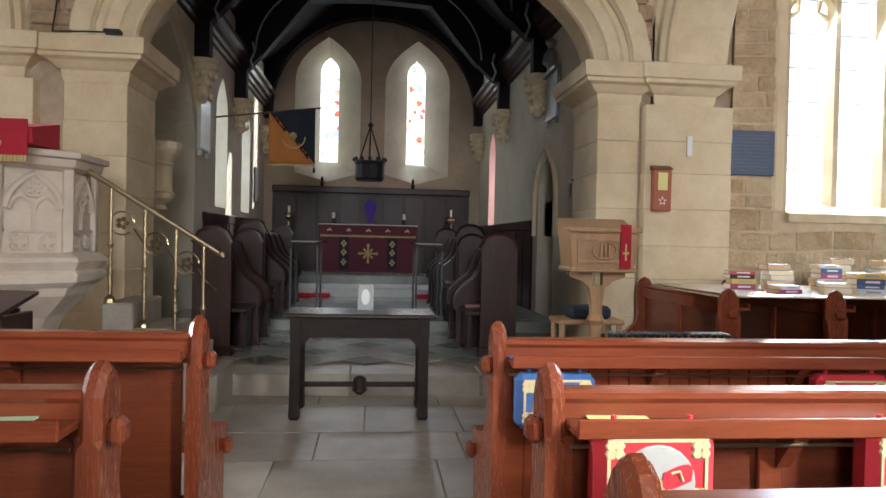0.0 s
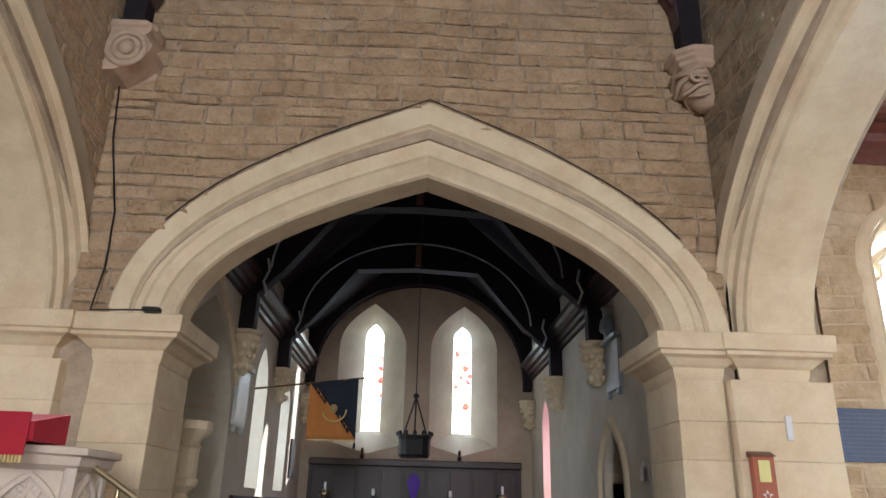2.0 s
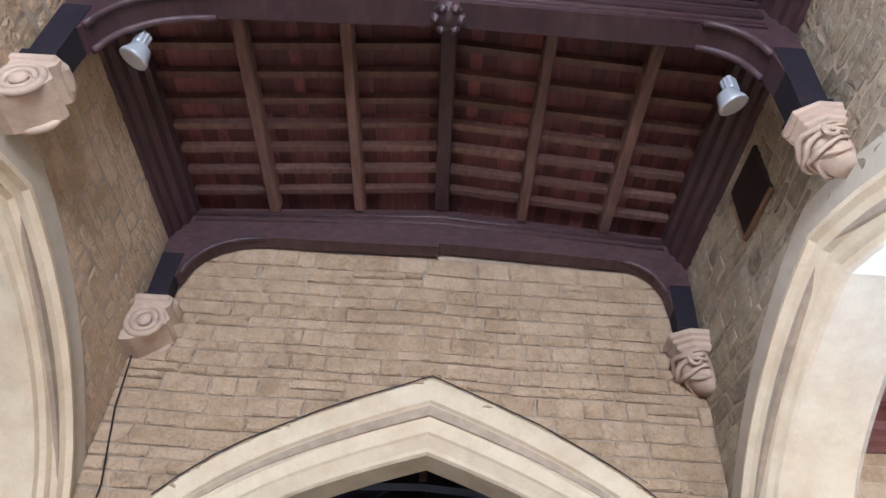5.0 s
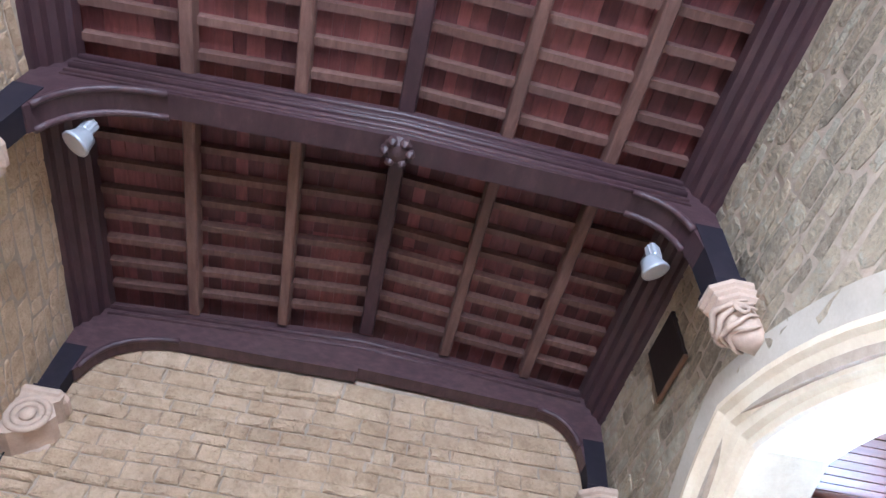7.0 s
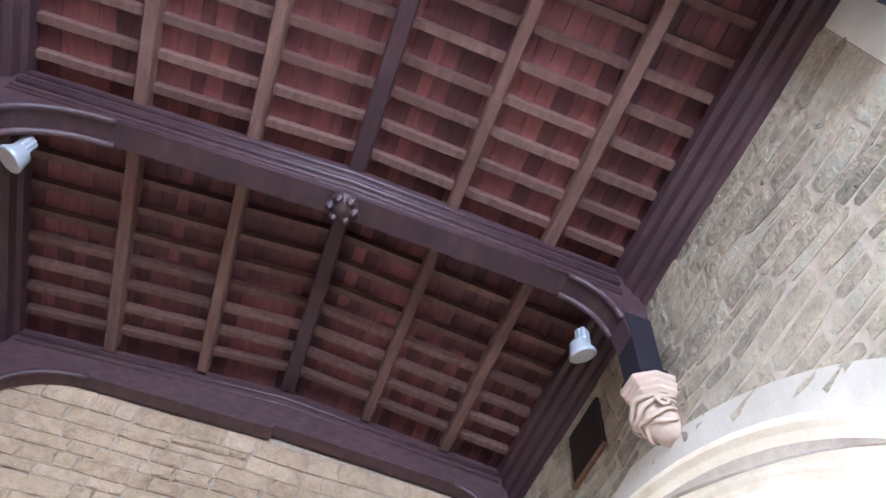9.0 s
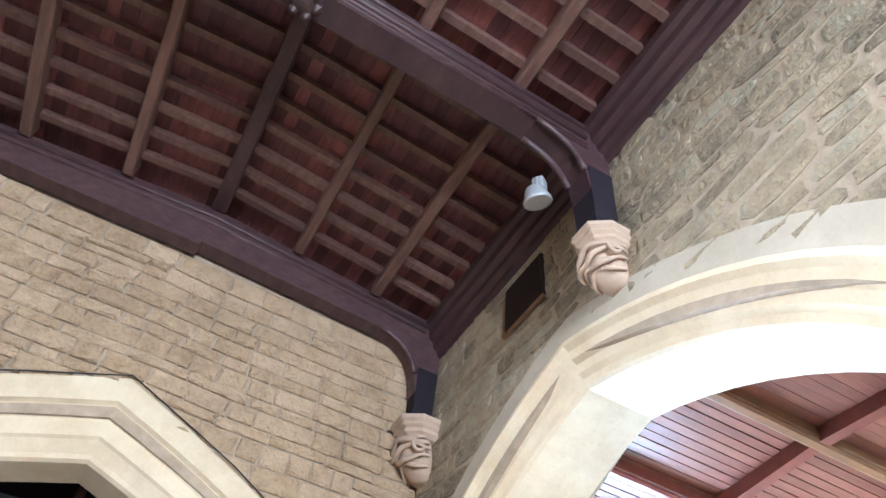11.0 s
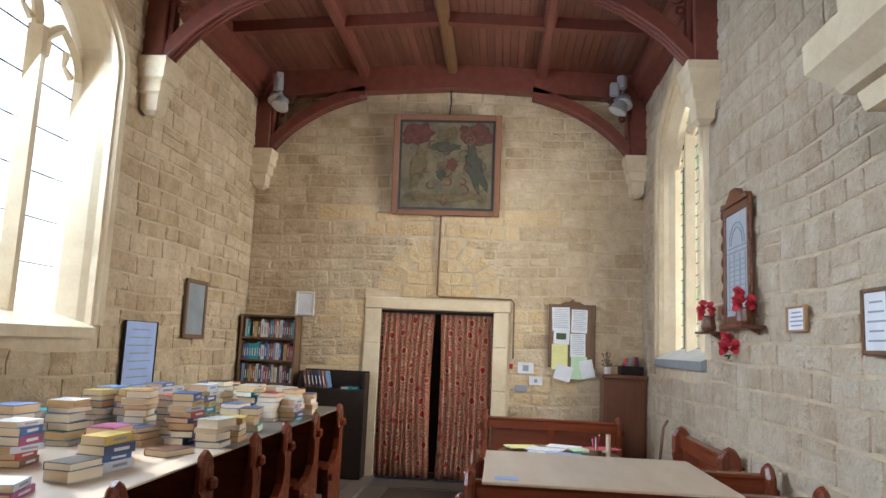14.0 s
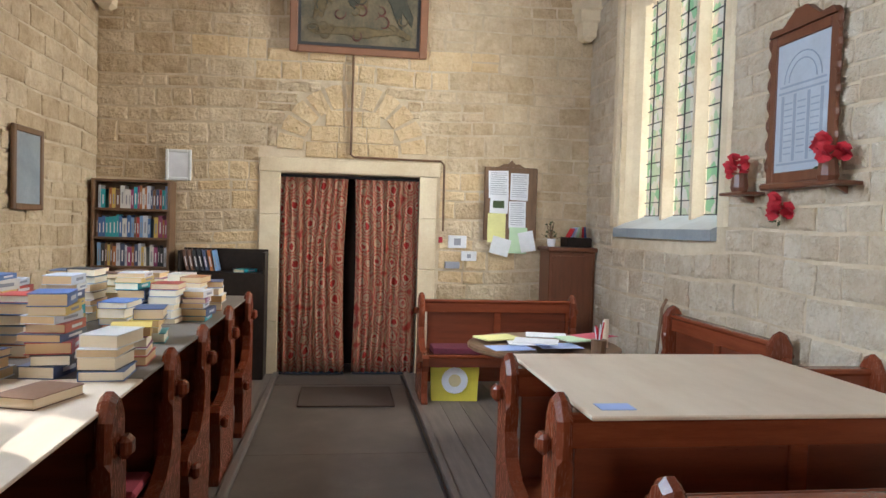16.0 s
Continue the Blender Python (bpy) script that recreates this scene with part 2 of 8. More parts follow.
M_MARBLE = surface("pale_grey_marble", [(0.3, (0.58, 0.60, 0.60)), (0.8, (0.74, 0.75, 0.74))], 0.35, 5, 40, 0.05, 0.002)
M_GMARB = surface("blue_grey_marble", [(0.3, (0.22, 0.26, 0.29)), (0.8, (0.36, 0.40, 0.43))], 0.35, 5, 40, 0.05, 0.002)
M_RED = plain("red_velvet", (0.42, 0.012, 0.03), 0.85, grain=200, bump=0.2)
M_REDBR = plain("bright_red_wool", (0.62, 0.03, 0.045), 0.9, grain=200, bump=0.3)
M_POPPY = plain("red_silk_flower", (0.50, 0.015, 0.03), 0.7)
M_GOLD = plain("gold_thread", (0.62, 0.47, 0.20), 0.55, 0.3)
M_GOLDP = plain("pale_gold_wool", (0.66, 0.55, 0.30), 0.9)
M_GREYW = plain("grey_wool", (0.45, 0.45, 0.42), 0.9)
M_BLUEW = plain("deep_blue_wool", (0.05, 0.12, 0.32), 0.9, grain=200)
M_PURPLE = plain("purple_cloth", (0.13, 0.06, 0.42), 0.9)
M_MAROON = surface("maroon_altar_brocade", [(0.3, (0.075, 0.008, 0.022)), (0.7, (0.16, 0.018, 0.045))], 0.75, 30, 200, 0.2, 0.002)
M_WHITE = plain("white_linen", (0.80, 0.80, 0.80), 0.9)
M_NAVY = plain("navy_black_cloth", (0.022, 0.028, 0.045), 0.9)
M_ORANGE = plain("orange_gold_cloth", (0.62, 0.24, 0.055), 0.85)
M_BROWNMAT = plain("brown_floor_mat", (0.07, 0.045, 0.032), 0.95, grain=200, bump=0.4)
M_LEAF = plain("dull_green_leaf", (0.06, 0.09, 0.03), 0.7)
M_YBAG = plain("yellow_shopping_bag", (0.70, 0.60, 0.045), 0.5)
M_PINK = plain("pink_seat_pad", (0.55, 0.09, 0.13), 0.9)
M_LEAD = plain("lead_came", (0.035, 0.035, 0.037), 0.6, 0.3)
M_PAGES = surface("cream_book_pages", [(0.25, (0.68, 0.47, 0.25)), (0.5, (0.80, 0.64, 0.41)), (0.8, (0.87, 0.80, 0.64))], 0.9, 2, 300, 0.3, 0.001, stretch=(0.1, 0.1, 2), vary=0.8, dirt=0.05)

# ---- building blocks ----
def part(name, bm, material, parent=None, label="", smooth=False):
    me = bpy.data.meshes.new(name)
    bmesh.ops.recalc_face_normals(bm, faces=bm.faces)
    bm.to_mesh(me)
    bm.free()
    for m in (material if isinstance(material, (list, tuple)) else [material]):
        me.materials.append(m)
    if smooth:
        for p in me.polygons:
            p.use_smooth = True
    ob = new(name, me)
    ob.parent = parent
    if label:
        ob["label"] = label
    return ob


def thing(name, label, category, m=None, group="", kind=""):
    ob = new(name)
    if m is not None:
        ob.matrix_basis = m
    return tagged(ob, label, category, group, kind)


def B():
    return bmesh.new()


def box(bm, x0, x1, y0, y1, z0, z1, bev=0.0, mi=0):
    v = [bm.verts.new((x, y, z)) for z in (z0, z1) for x, y in ((x0, y0), (x1, y0), (x1, y1), (x0, y1))]
    fs = [bm.faces.new([v[i] for i in f]) for f in ((3, 2, 1, 0), (4, 5, 6, 7), (0, 1, 5, 4), (1, 2, 6, 5), (2, 3, 7, 6), (3, 0, 4, 7))]
    for f in fs:
        f.material_index = mi
    if bev:
        es = list({e for f in fs for e in f.edges})
        bmesh.ops.bevel(bm, geom=es, offset=bev, segments=1, affect="EDGES")
    return bm


def bx(*a, **k):
    return box(B(), *a, **k)


def loft(bm, rings, caps=True, closed=True):
    vs = [[bm.verts.new(p) for p in r] for r in rings]
    n = len(vs[0])
    for a, b in zip(vs, vs[1:]):
        for i in range(n if closed else n - 1):
            j = (i + 1) % n
            bm.faces.new((a[i], a[j], b[j], b[i]))
    if caps and closed:
        bm.faces.new(vs[0][::-1])
        bm.faces.new(vs[-1])
    return bm


def rect_loft(bm, x0, x1, y0, y1, levels):
    """Mouldings round a rectangle: levels of (z, how far it stands out)."""
    return loft(bm, [[(x0 - o, y0 - o, z), (x1 + o, y0 - o, z), (x1 + o, y1 + o, z), (x0 - o, y1 + o, z)] for z, o in levels])


def ngon_loft(bm, cx, cy, n, levels, turn=0.0):
    return loft(bm, [[(cx + r * math.cos(turn + 2 * math.pi * i / n), cy + r * math.sin(turn + 2 * math.pi * i / n), z) for i in range(n)] for z, r in levels])


def prism(bm, poly, axis, a, b):
    """A polygon (in the two other axes, in order) drawn out along an axis."""
    def at(p, w):
        q = list(p)
        q.insert("xyz".index(axis), w)
        return q
    va = [bm.verts.new(at(p, a)) for p in poly]
    vb = [bm.verts.new(at(p, b)) for p in poly]
    n = len(poly)
    bm.faces.new(va)
    bm.faces.new(vb[::-1])
    for i in range(n):
        bm.faces.new((va[i], vb[i], vb[(i + 1) % n], va[(i + 1) % n]))
    for f in bm.faces:
        f.normal_update()
    bmesh.ops.triangulate(bm, faces=[f for f in bm.faces if len(f.verts) > 4])
    return bm


def tube(bm, pts, r, n=8):
    pts = [Vector(p) for p in pts]
    rings = []
    for i, p in enumerate(pts):
        d = (pts[min(i + 1, len(pts) - 1)] - pts[max(i - 1, 0)]).normalized()
        u = d.orthogonal().normalized() if i == 0 else (u - d * u.dot(d)).normalized()
        w = d.cross(u)
        rr = r[i] if isinstance(r, (list, tuple)) else r
        rings.append([p + (u * math.cos(2 * math.pi * k / n) + w * math.sin(2 * math.pi * k / n)) * rr for k in range(n)])
    return loft(bm, rings)


def lathe(bm, prof, cx=0, cy=0, n=12):
    return loft(bm, [[(cx + r * math.cos(2 * math.pi * k / n), cy + r * math.sin(2 * math.pi * k / n), z) for k in range(n)] for r, z in prof])


def bez(p0, p1, p2, p3, n):
    return [tuple((1 - t) ** 3 * a + 3 * (1 - t) ** 2 * t * b + 3 * (1 - t) * t * t * c + t ** 3 * d for a, b, c, d in zip(p0, p1, p2, p3)) for t in (i / n for i in range(n + 1))]


def arch_line(c, half, spring, rise, n=10, k1=0.44, k2=0.74, kx=0.55):
    """A pointed arch from its left foot over the apex to its right foot, as (u, z)."""
    h = bez((half, 0), (half, rise * k1), (half * kx, rise * k2), (0, rise), n)
    return [(c - u, spring + z) for u, z in h] + [(c + u, spring + z) for u, z in h[-2::-1]]


def arch_sweep(bm, c, half, spring, rise, profile, place, n=14, krise=1.0, legs=0.0, **kw):
    """Mouldings round an arch: profile of (how far out from the opening, depth); place(u, d, z) gives the point."""
    rows = []
    for o, d in profile:
        line = arch_line(c, half + o, spring, rise + o * krise, n, **kw)
        if legs:
            line = [(line[0][0], spring - legs)] + line + [(line[-1][0], spring - legs)]
        rows.append([bm.verts.new(place(u, d, z)) for u, z in line])
    for a, b in zip(rows, rows[1:]):
        for i in range(len(a) - 1):
            bm.faces.new((a[i], a[i + 1], b[i + 1], b[i]))
    return bm


def arch_at(c, half, spring, rise, z, **kw):
    """Half the width of an arch at a height (0 above its apex)."""
    if z <= spring:
        return half
    line = arch_line(0, half, spring, rise, 24, **kw)[:25]
    for (u0, z0), (u1, z1) in zip(line, line[1:]):
        if z0 <= z <= z1:
            return abs(u0 + (u1 - u0) * (z - z0) / max(z1 - z0, 1e-6))
    return 0.0


def stone_shape(rng, cut=0.05, rough=0.3):
    """One rough-faced stone, one metre by one by one, standing out along -y, with uneven sides and worn corners."""
    side = [(-0.5, -0.5, 1), (-0.17, -0.5, 0), (0.18, -0.5, 0), (0.5, -0.5, 1), (0.5, 0.0, 0), (0.5, 0.5, 1), (0.16, 0.5, 0), (-0.18, 0.5, 0), (-0.5, 0.5, 1), (-0.5, 0.0, 0)]
    ring = []
    for x, z, corner in side:
        k = 1 - (rng.uniform(0.3, 1.0) * cut if corner else rng.uniform(0, 0.4) * cut)
        ring.append((x * (1 - (1 - k) * 0.6) + (0 if corner else rng.uniform(-0.05, 0.05)), z * k))
    n = len(ring)
    vs = [(x, 0.3, z) for x, z in ring] + [(x, -0.5 - rng.uniform(0, 0.2), z) for x, z in ring]
    vs += [(x * 0.86 + rng.uniform(-0.03, 0.03), -1.0 + rng.uniform(-rough, rough), z * 0.72 + rng.uniform(-0.06, 0.06)) for x, z in ring]
    vs.append((rng.uniform(-0.12, 0.12), -1.0 + rng.uniform(-rough, rough) * 1.3, rng.uniform(-0.1, 0.1)))
    fs = [(r * n + i, r * n + (i + 1) % n, (r + 1) * n + (i + 1) % n, (r + 1) * n + i) for r in (0, 1) for i in range(n)]
    fs += [(2 * n + i, 2 * n + (i + 1) % n, 3 * n) for i in range(n)]
    return vs, fs


_rng = random.Random(5)
SQUARED = [stone_shape(_rng) for _ in range(14)]
RUBBLE = [stone_shape(_rng, 0.30, 0.4) for _ in range(14)]
_meshes = {}


def stone_mesh(shapes, i, material):
    key = (id(shapes), i, material.name)
    if key not in _meshes:
        me = bpy.data.meshes.new("stone")
        me.from_pydata(shapes[i][0], [], shapes[i][1])
        me.materials.append(material)
        _meshes[key] = me
    return _meshes[key]


def masonry(wall, material, m, u0, u1, z0, z1, blocked, h=(0.14, 0.24), w=(0.2, 0.5), depth=0.022, near=(0, 1), limit=300, seed=1, wander=0.0, sway=0.012, joint=(0.008, 0.018), shapes=None, patch=None):
    """Courses of stones on a wall, which sway a little. m: the pose of the wall's face (x along it, -y out of it, z up). blocked(za, zb): spans to leave out."""
    rng = random.Random(seed)
    out = []
    z = z0
    while z < z1 - 0.05:
        hh = min(rng.uniform(*h), z1 - z)
        if z1 - z - hh < h[0] * 0.6:
            hh = z1 - z
        spans, gaps = [], sorted(blocked(z, z + hh))
        a = u0
        for b0, b1 in gaps:
            if b0 > a + 0.04:
                spans.append((a, min(b0, u1)))
            a = max(a, b1)
        if a < u1 - 0.04:
            spans.append((a, u1))
        for a, b in spans:
            u = a
            while u < b - 0.01:
                ww = rng.uniform(*w)
                if b - u - ww < w[0] * 0.7:
                    ww = b - u
                if hh > 0.19 and rng.random() < 0.16:
                    k = rng.uniform(0.4, 0.6)
                    out += [(u, ww, z, hh * k), (u, ww, z + hh * k, hh * (1 - k))]
                else:
                    out.append((u, ww, z, hh))
                u += ww
        z += hh
    out.sort(key=lambda s: (s[0] + s[1] / 2 - near[0]) ** 2 + (s[2] + s[3] / 2 - near[1]) ** 2)
    vs, fs = [], []
    shapes = shapes or SQUARED
    for n, (u, ww, z, hh) in enumerate(out):
        g = rng.uniform(*joint)
        i = rng.randrange(len(shapes))
        uc, zc = u + ww / 2, z + hh / 2
        lift = sway * (math.sin(1.9 * uc + seed) + 0.7 * math.sin(4.3 * uc + 1.7 * zc + 2 * seed))
        slope = sway * (1.9 * math.cos(1.9 * uc + seed) + 3.0 * math.cos(4.3 * uc + 1.7 * zc + 2 * seed))
        tilt = math.degrees(-slope) + rng.uniform(-wander, wander)
        q = m @ pose(uc, 0, zc + lift, 0, tilt, 0) @ Matrix.Diagonal((ww - g, depth * rng.uniform(0.6, 1.4), (hh - g) * rng.uniform(0.93, 1.0), 1))
        if n < limit:
            ob = new("stone", stone_mesh(shapes, i, patch[1] if patch and patch[0](uc, zc) else material))
            ob.parent = wall
            ob.matrix_basis = q
        else:
            k = len(vs)
            vs += [tuple(q @ Vector(p)) for p in shapes[i][0]]
            fs += [tuple(k + a for a in f) for f in shapes[i][1]]
    if vs:
        me = bpy.data.meshes.new("stonework")
        me.from_pydata(vs, [], fs)
        me.materials.append(material)
        ob = new("stonework", me)
        ob.parent = wall
        tagged(ob, kind="stuff")
    return wall


def structure(name, bm, material, label, category="", smooth=False):
    return tagged(part(name, bm, material, smooth=smooth), label, category or name.split("_")[0], kind="structure")

# ---- the place: plan in metres, nave along y, transept to +x ----
NX0, NX1, NY0, EY = -2.75, 2.78, -6.0, 7.46
TX0, TX1, TY0, TY1 = 3.56, 9.30, 2.53, 7.46
CX0, CX1, CY1 = -2.20, 2.58, 16.80
CA = dict(c=0.17, half=2.10, spring=2.97, rise=1.49)
SA = dict(c=5.12, half=2.20, spring=2.97, rise=1.77)
FACE_E = pose(0, EY, 0)
FACE_S = pose(NX1, 0, 0, 0, 0, -90)
FACE_N = pose(NX0, 0, 0, 0, 0, 90)


def wall_arch(name, place, u0, u1, z1, a, grow, material, label, thick, jamb=None):
    """A wall with one arched opening down to the floor; jamb: where the first side stands below the springing."""
    line = arch_line(a["c"], a["half"] + grow, a["spring"], a["rise"] + grow, 14)
    foot = [(jamb, 0), (jamb, a["spring"] - 0.12), (line[0][0], a["spring"] - 0.12)] if jamb else [(line[0][0], 0)]
    poly = [(u0, 0), *foot, *line, (line[-1][0], 0), (u1, 0), (u1, z1), (u0, z1)]
    bm = prism(B(), poly, "y", 0, thick)
    bmesh.ops.transform(bm, matrix=place, verts=bm.verts)
    return structure(name, bm, material, label, "wall")


wall_east = wall_arch("wall_east", FACE_E, -3.5, 3.52, 7.6, CA, 0.30, M_MORTAR, "tan rubble stone wall with a pointed chancel arch", 0.74)
wall_south = wall_arch("wall_south", pose(NX1, 0, 0, 0, 0, 90) @ Matrix.Diagonal((1, -1, 1, 1)), 2.0, EY - 0.004, 7.0, SA, 0.22, M_MORTAR, "grey rubble nave wall with a wide arch", 0.78, TY0 + 0.004)
wall_north = wall_arch("wall_north", FACE_N, NY0, EY - 0.004, 7.0, SA, 0.22, M_MORTAR, "grey rubble nave wall with a wide arch", 0.78)

# The window opening in this wall is assumed, to let the pew fill in.
bm = bx(NX1, TX0, NY0, 0.1, 0, 7.0)
box(bm, NX1, TX0, 1.4, 1.996, 0, 7.0)
box(bm, NX1, TX0, 0.1, 1.4, 0, 1.4)
box(bm, NX1, TX0, 0.1, 1.4, 3.5, 7.0)
structure("wall_south_west", bm, M_PLASTER, "plastered nave wall with one assumed square window opening", "wall")

# arch mouldings
PROF_C = [(0.50, 0.03), (0.50, -0.035), (0.485, -0.045), (0.325, -0.045), (0.31, -0.005), (0.29, 0.012), (0.245, 0.012), (0.225, 0.035), (0.205, 0.04), (0.125, 0.06), (0.11, 0.085), (0.04, 0.15), (0.015, 0.165), (0.0, 0.20), (0.0, 0.52), (0.09, 0.60), (0.2, 0.72), (0.42, 0.76)]
chancel_arch = structure("arch_chancel", arch_sweep(B(), CA["c"], CA["half"], CA["spring"], CA["rise"], PROF_C, lambda u, d, z: (u, EY + d, z), krise=1.32), M_DRESSED, "cream dressed stone pointed chancel arch with roll mouldings", "arch")
PROF_S = [(0.34, 0.03), (0.34, -0.055), (0.29, -0.065), (0.26, -0.02), (0.20, 0.0), (0.17, 0.04), (0.10, 0.05), (0.07, 0.09), (0.02, 0.10), (0.0, 0.13), (0.0, 0.66), (0.10, 0.72), (0.3, 0.80)]
arch_south = structure("arch_south", arch_sweep(B(), SA["c"], SA["half"], SA["spring"], SA["rise"], PROF_S, lambda u, d, z: (NX1 + d, u, z), krise=1.0, k1=0.41, k2=0.86), M_DRESSED, "cream dressed stone transept arch with a broad soffit", "arch")
arch_north = structure("arch_north", arch_sweep(B(), SA["c"], SA["half"], SA["spring"], SA["rise"], PROF_S, lambda u, d, z: (NX0 - d, u, z), krise=1.0, k1=0.41, k2=0.86), M_DRESSED, "cream dressed stone arch with a whitewashed soffit", "arch")

BAND = [(0.33, -0.012), (0.60, -0.016), (0.615, 0.01)]
structure("band_south", arch_sweep(B(), SA["c"], SA["half"], SA["spring"], SA["rise"], BAND, lambda u, d, z: (NX1 + d, u, z), k1=0.41, k2=0.86), M_RENDER, "smooth grey cement band round the transept arch", "render band")
structure("band_north", arch_sweep(B(), SA["c"], SA["half"], SA["spring"], SA["rise"], BAND, lambda u, d, z: (NX0 - d, u, z), k1=0.41, k2=0.86), M_RENDER, "smooth grey cement band round the north arch", "render band")


def ashlar(name, label, x0, x1, y0, y1, heights, joint=0.003):
    """A pier of dressed blocks laid on one another."""
    pier = thing(name, label, "pier", kind="structure")
    rng = random.Random(int(abs(x0 * 100 + y0 * 10)))
    z = 0.0
    for h in heights:
        o = rng.uniform(-0.003, 0.003)
        part("block", bx(x0 - o, x1 + o, y0 - o, y1 + o, z + joint / 2, z + h - joint / 2, bev=0.005), M_DRESSED, pier)
        z += h
    part("core", bx(x0 + 0.006, x1 - 0.006, y0 + 0.006, y1 - 0.006, 0.0, z - 0.01), M_POINT, pier)
    return pier


CAP = [(0.0, 0.0), (0.04, 0.012), (0.10, 0.02), (0.12, 0.05), (0.17, 0.10), (0.19, 0.15), (0.22, 0.155), (0.23, 0.18), (0.36, 0.185), (0.37, 0.17)]


def capital(name, x0, x1, y0, y1, z0, label="cream moulded stone capital on a pier"):
    return structure(name, rect_loft(B(), x0, x1, y0, y1, [(z0 + a, b) for a, b in CAP]), M_DRESSED, label, "capital")


HS = [0.30, 0.33, 0.36, 0.31, 0.34, 0.33, 0.30, 0.33]
ashlar("pier_chancel_south", "cream ashlar jamb of the chancel arch", CA["c"] + CA["half"], 2.66, EY - 0.03, 8.22, HS)
ashlar("pier_chancel_north", "cream ashlar jamb of the chancel arch", -2.46, CA["c"] - CA["half"], EY - 0.03, 8.22, HS)
ashlar("pier_south", "honey ashlar respond of the transept arch", NX1 - 0.09, TX0 - 0.04, 7.33, 7.50, HS)
ashlar("pier_north", "cream ashlar respond behind the pulpit", -3.5, NX0 + 0.09, 7.33, 7.50, HS)
ashlar("pier_north_west", "cream ashlar respond of the north arch", -3.52, NX0 + 0.02, 2.55, 2.91, HS)
capital("capital_chancel_south", CA["c"] + CA["half"], 2.66, EY - 0.02, 8.2, 2.60)
capital("capital_chancel_north", -2.46, CA["c"] - CA["half"], EY - 0.02, 8.2, 2.60)
capital("capital_south", NX1 + 0.02, TX0 - 0.20, 7.40, 7.5, 2.60)
capital("capital_north", -3.38, NX0 - 0.02, 7.40, 7.5, 2.60)
structure("capital_south_west", rect_loft(B(), NX1 + 0.14, TX0 - 0.14, 2.5, 2.80, [(2.50, -0.12), (2.53, -0.05), (2.60, -0.02), (2.61, 0.03), (2.69, 0.05), (2.70, 0.09), (2.74, 0.11), (2.80, 0.17), (2.82, 0.19), (2.95, 0.195), (2.975, 0.17)]), M_DRESSED, "white moulded stone capital corbelled from the wall", "capital")
capital("capital_north_west", -3.4, NX0 - 0.12, 2.5, 2.84, 2.62)

# transept walls
EW = dict(c=5.05, half=0.90, spring=3.72, rise=0.78)   # east window
WW = dict(c=7.56, half=0.88, spring=3.75, rise=0.70)   # west window


def wall_window(name, u0, u1, z1, sill, a, splay, place, thick, label, door=None):
    """A wall in two halves that meet over and under a window; the opening widens towards the room."""
    line = arch_line(a["c"], a["half"], a["spring"], a["rise"], 12)
    k = len(line) // 2
    left = [(u0, 0), (a["c"], 0), (a["c"], sill), (line[0][0], sill), *line[:k + 1], (a["c"], z1), (u0, z1)]
    right = [(u1, z1), (a["c"], z1), *line[k:], (line[-1][0], sill), (a["c"], sill), (a["c"], 0), (u1, 0)]
    bm = prism(B(), left, "y", 0, thick)
    bm2 = prism(B(), right, "y", 0, thick)
    me = bpy.data.meshes.new("half")
    bm2.to_mesh(me)
    bm.from_mesh(me)
    bm2.free()
    bmesh.ops.transform(bm, matrix=place, verts=bm.verts)
    return structure(name, bm, M_POINT, label, "wall")


PL_E = pose(0, TY1, 0)
PL_W = Matrix.Translation((0, TY0, 0)) @ Matrix.Diagonal((1, -1, 1, 1))
wall_transept_east = wall_window("wall_transept_east", 3.53, TX1 + 0.5, 6.0, 1.62, EW, 0.2, PL_E, 0.55, "honey and grey stone wall with a tall traceried window")
wall_transept_west = wall_window("wall_transept_west", 3.0, TX1 + 0.5, 6.0, 1.56, WW, 0.2, PL_W, 0.55, "pale grey squared stone wall with leaded lancets")
DY0, DY1, DZ = 4.33, 5.72, 2.04
wall_transept_south = structure("wall_transept_south", prism(B(), [(TY0 - 0.5, 0), (DY0, 0), (DY0, DZ), (DY1, DZ), (DY1, 0), (TY1 + 0.5, 0), (TY1 + 0.5, 6.0), (TY0 - 0.5, 6.0)], "x", TX1, TX1 + 0.6), M_POINT, "honey squared stone end wall with a curtained doorway", "wall")
structure("wall_door_back", bx(TX1 + 0.62, TX1 + 0.7, DY0 - 0.2, DY1 + 0.2, 0, 2.4), M_TABLE, "dark boarded door behind the curtains", "door")


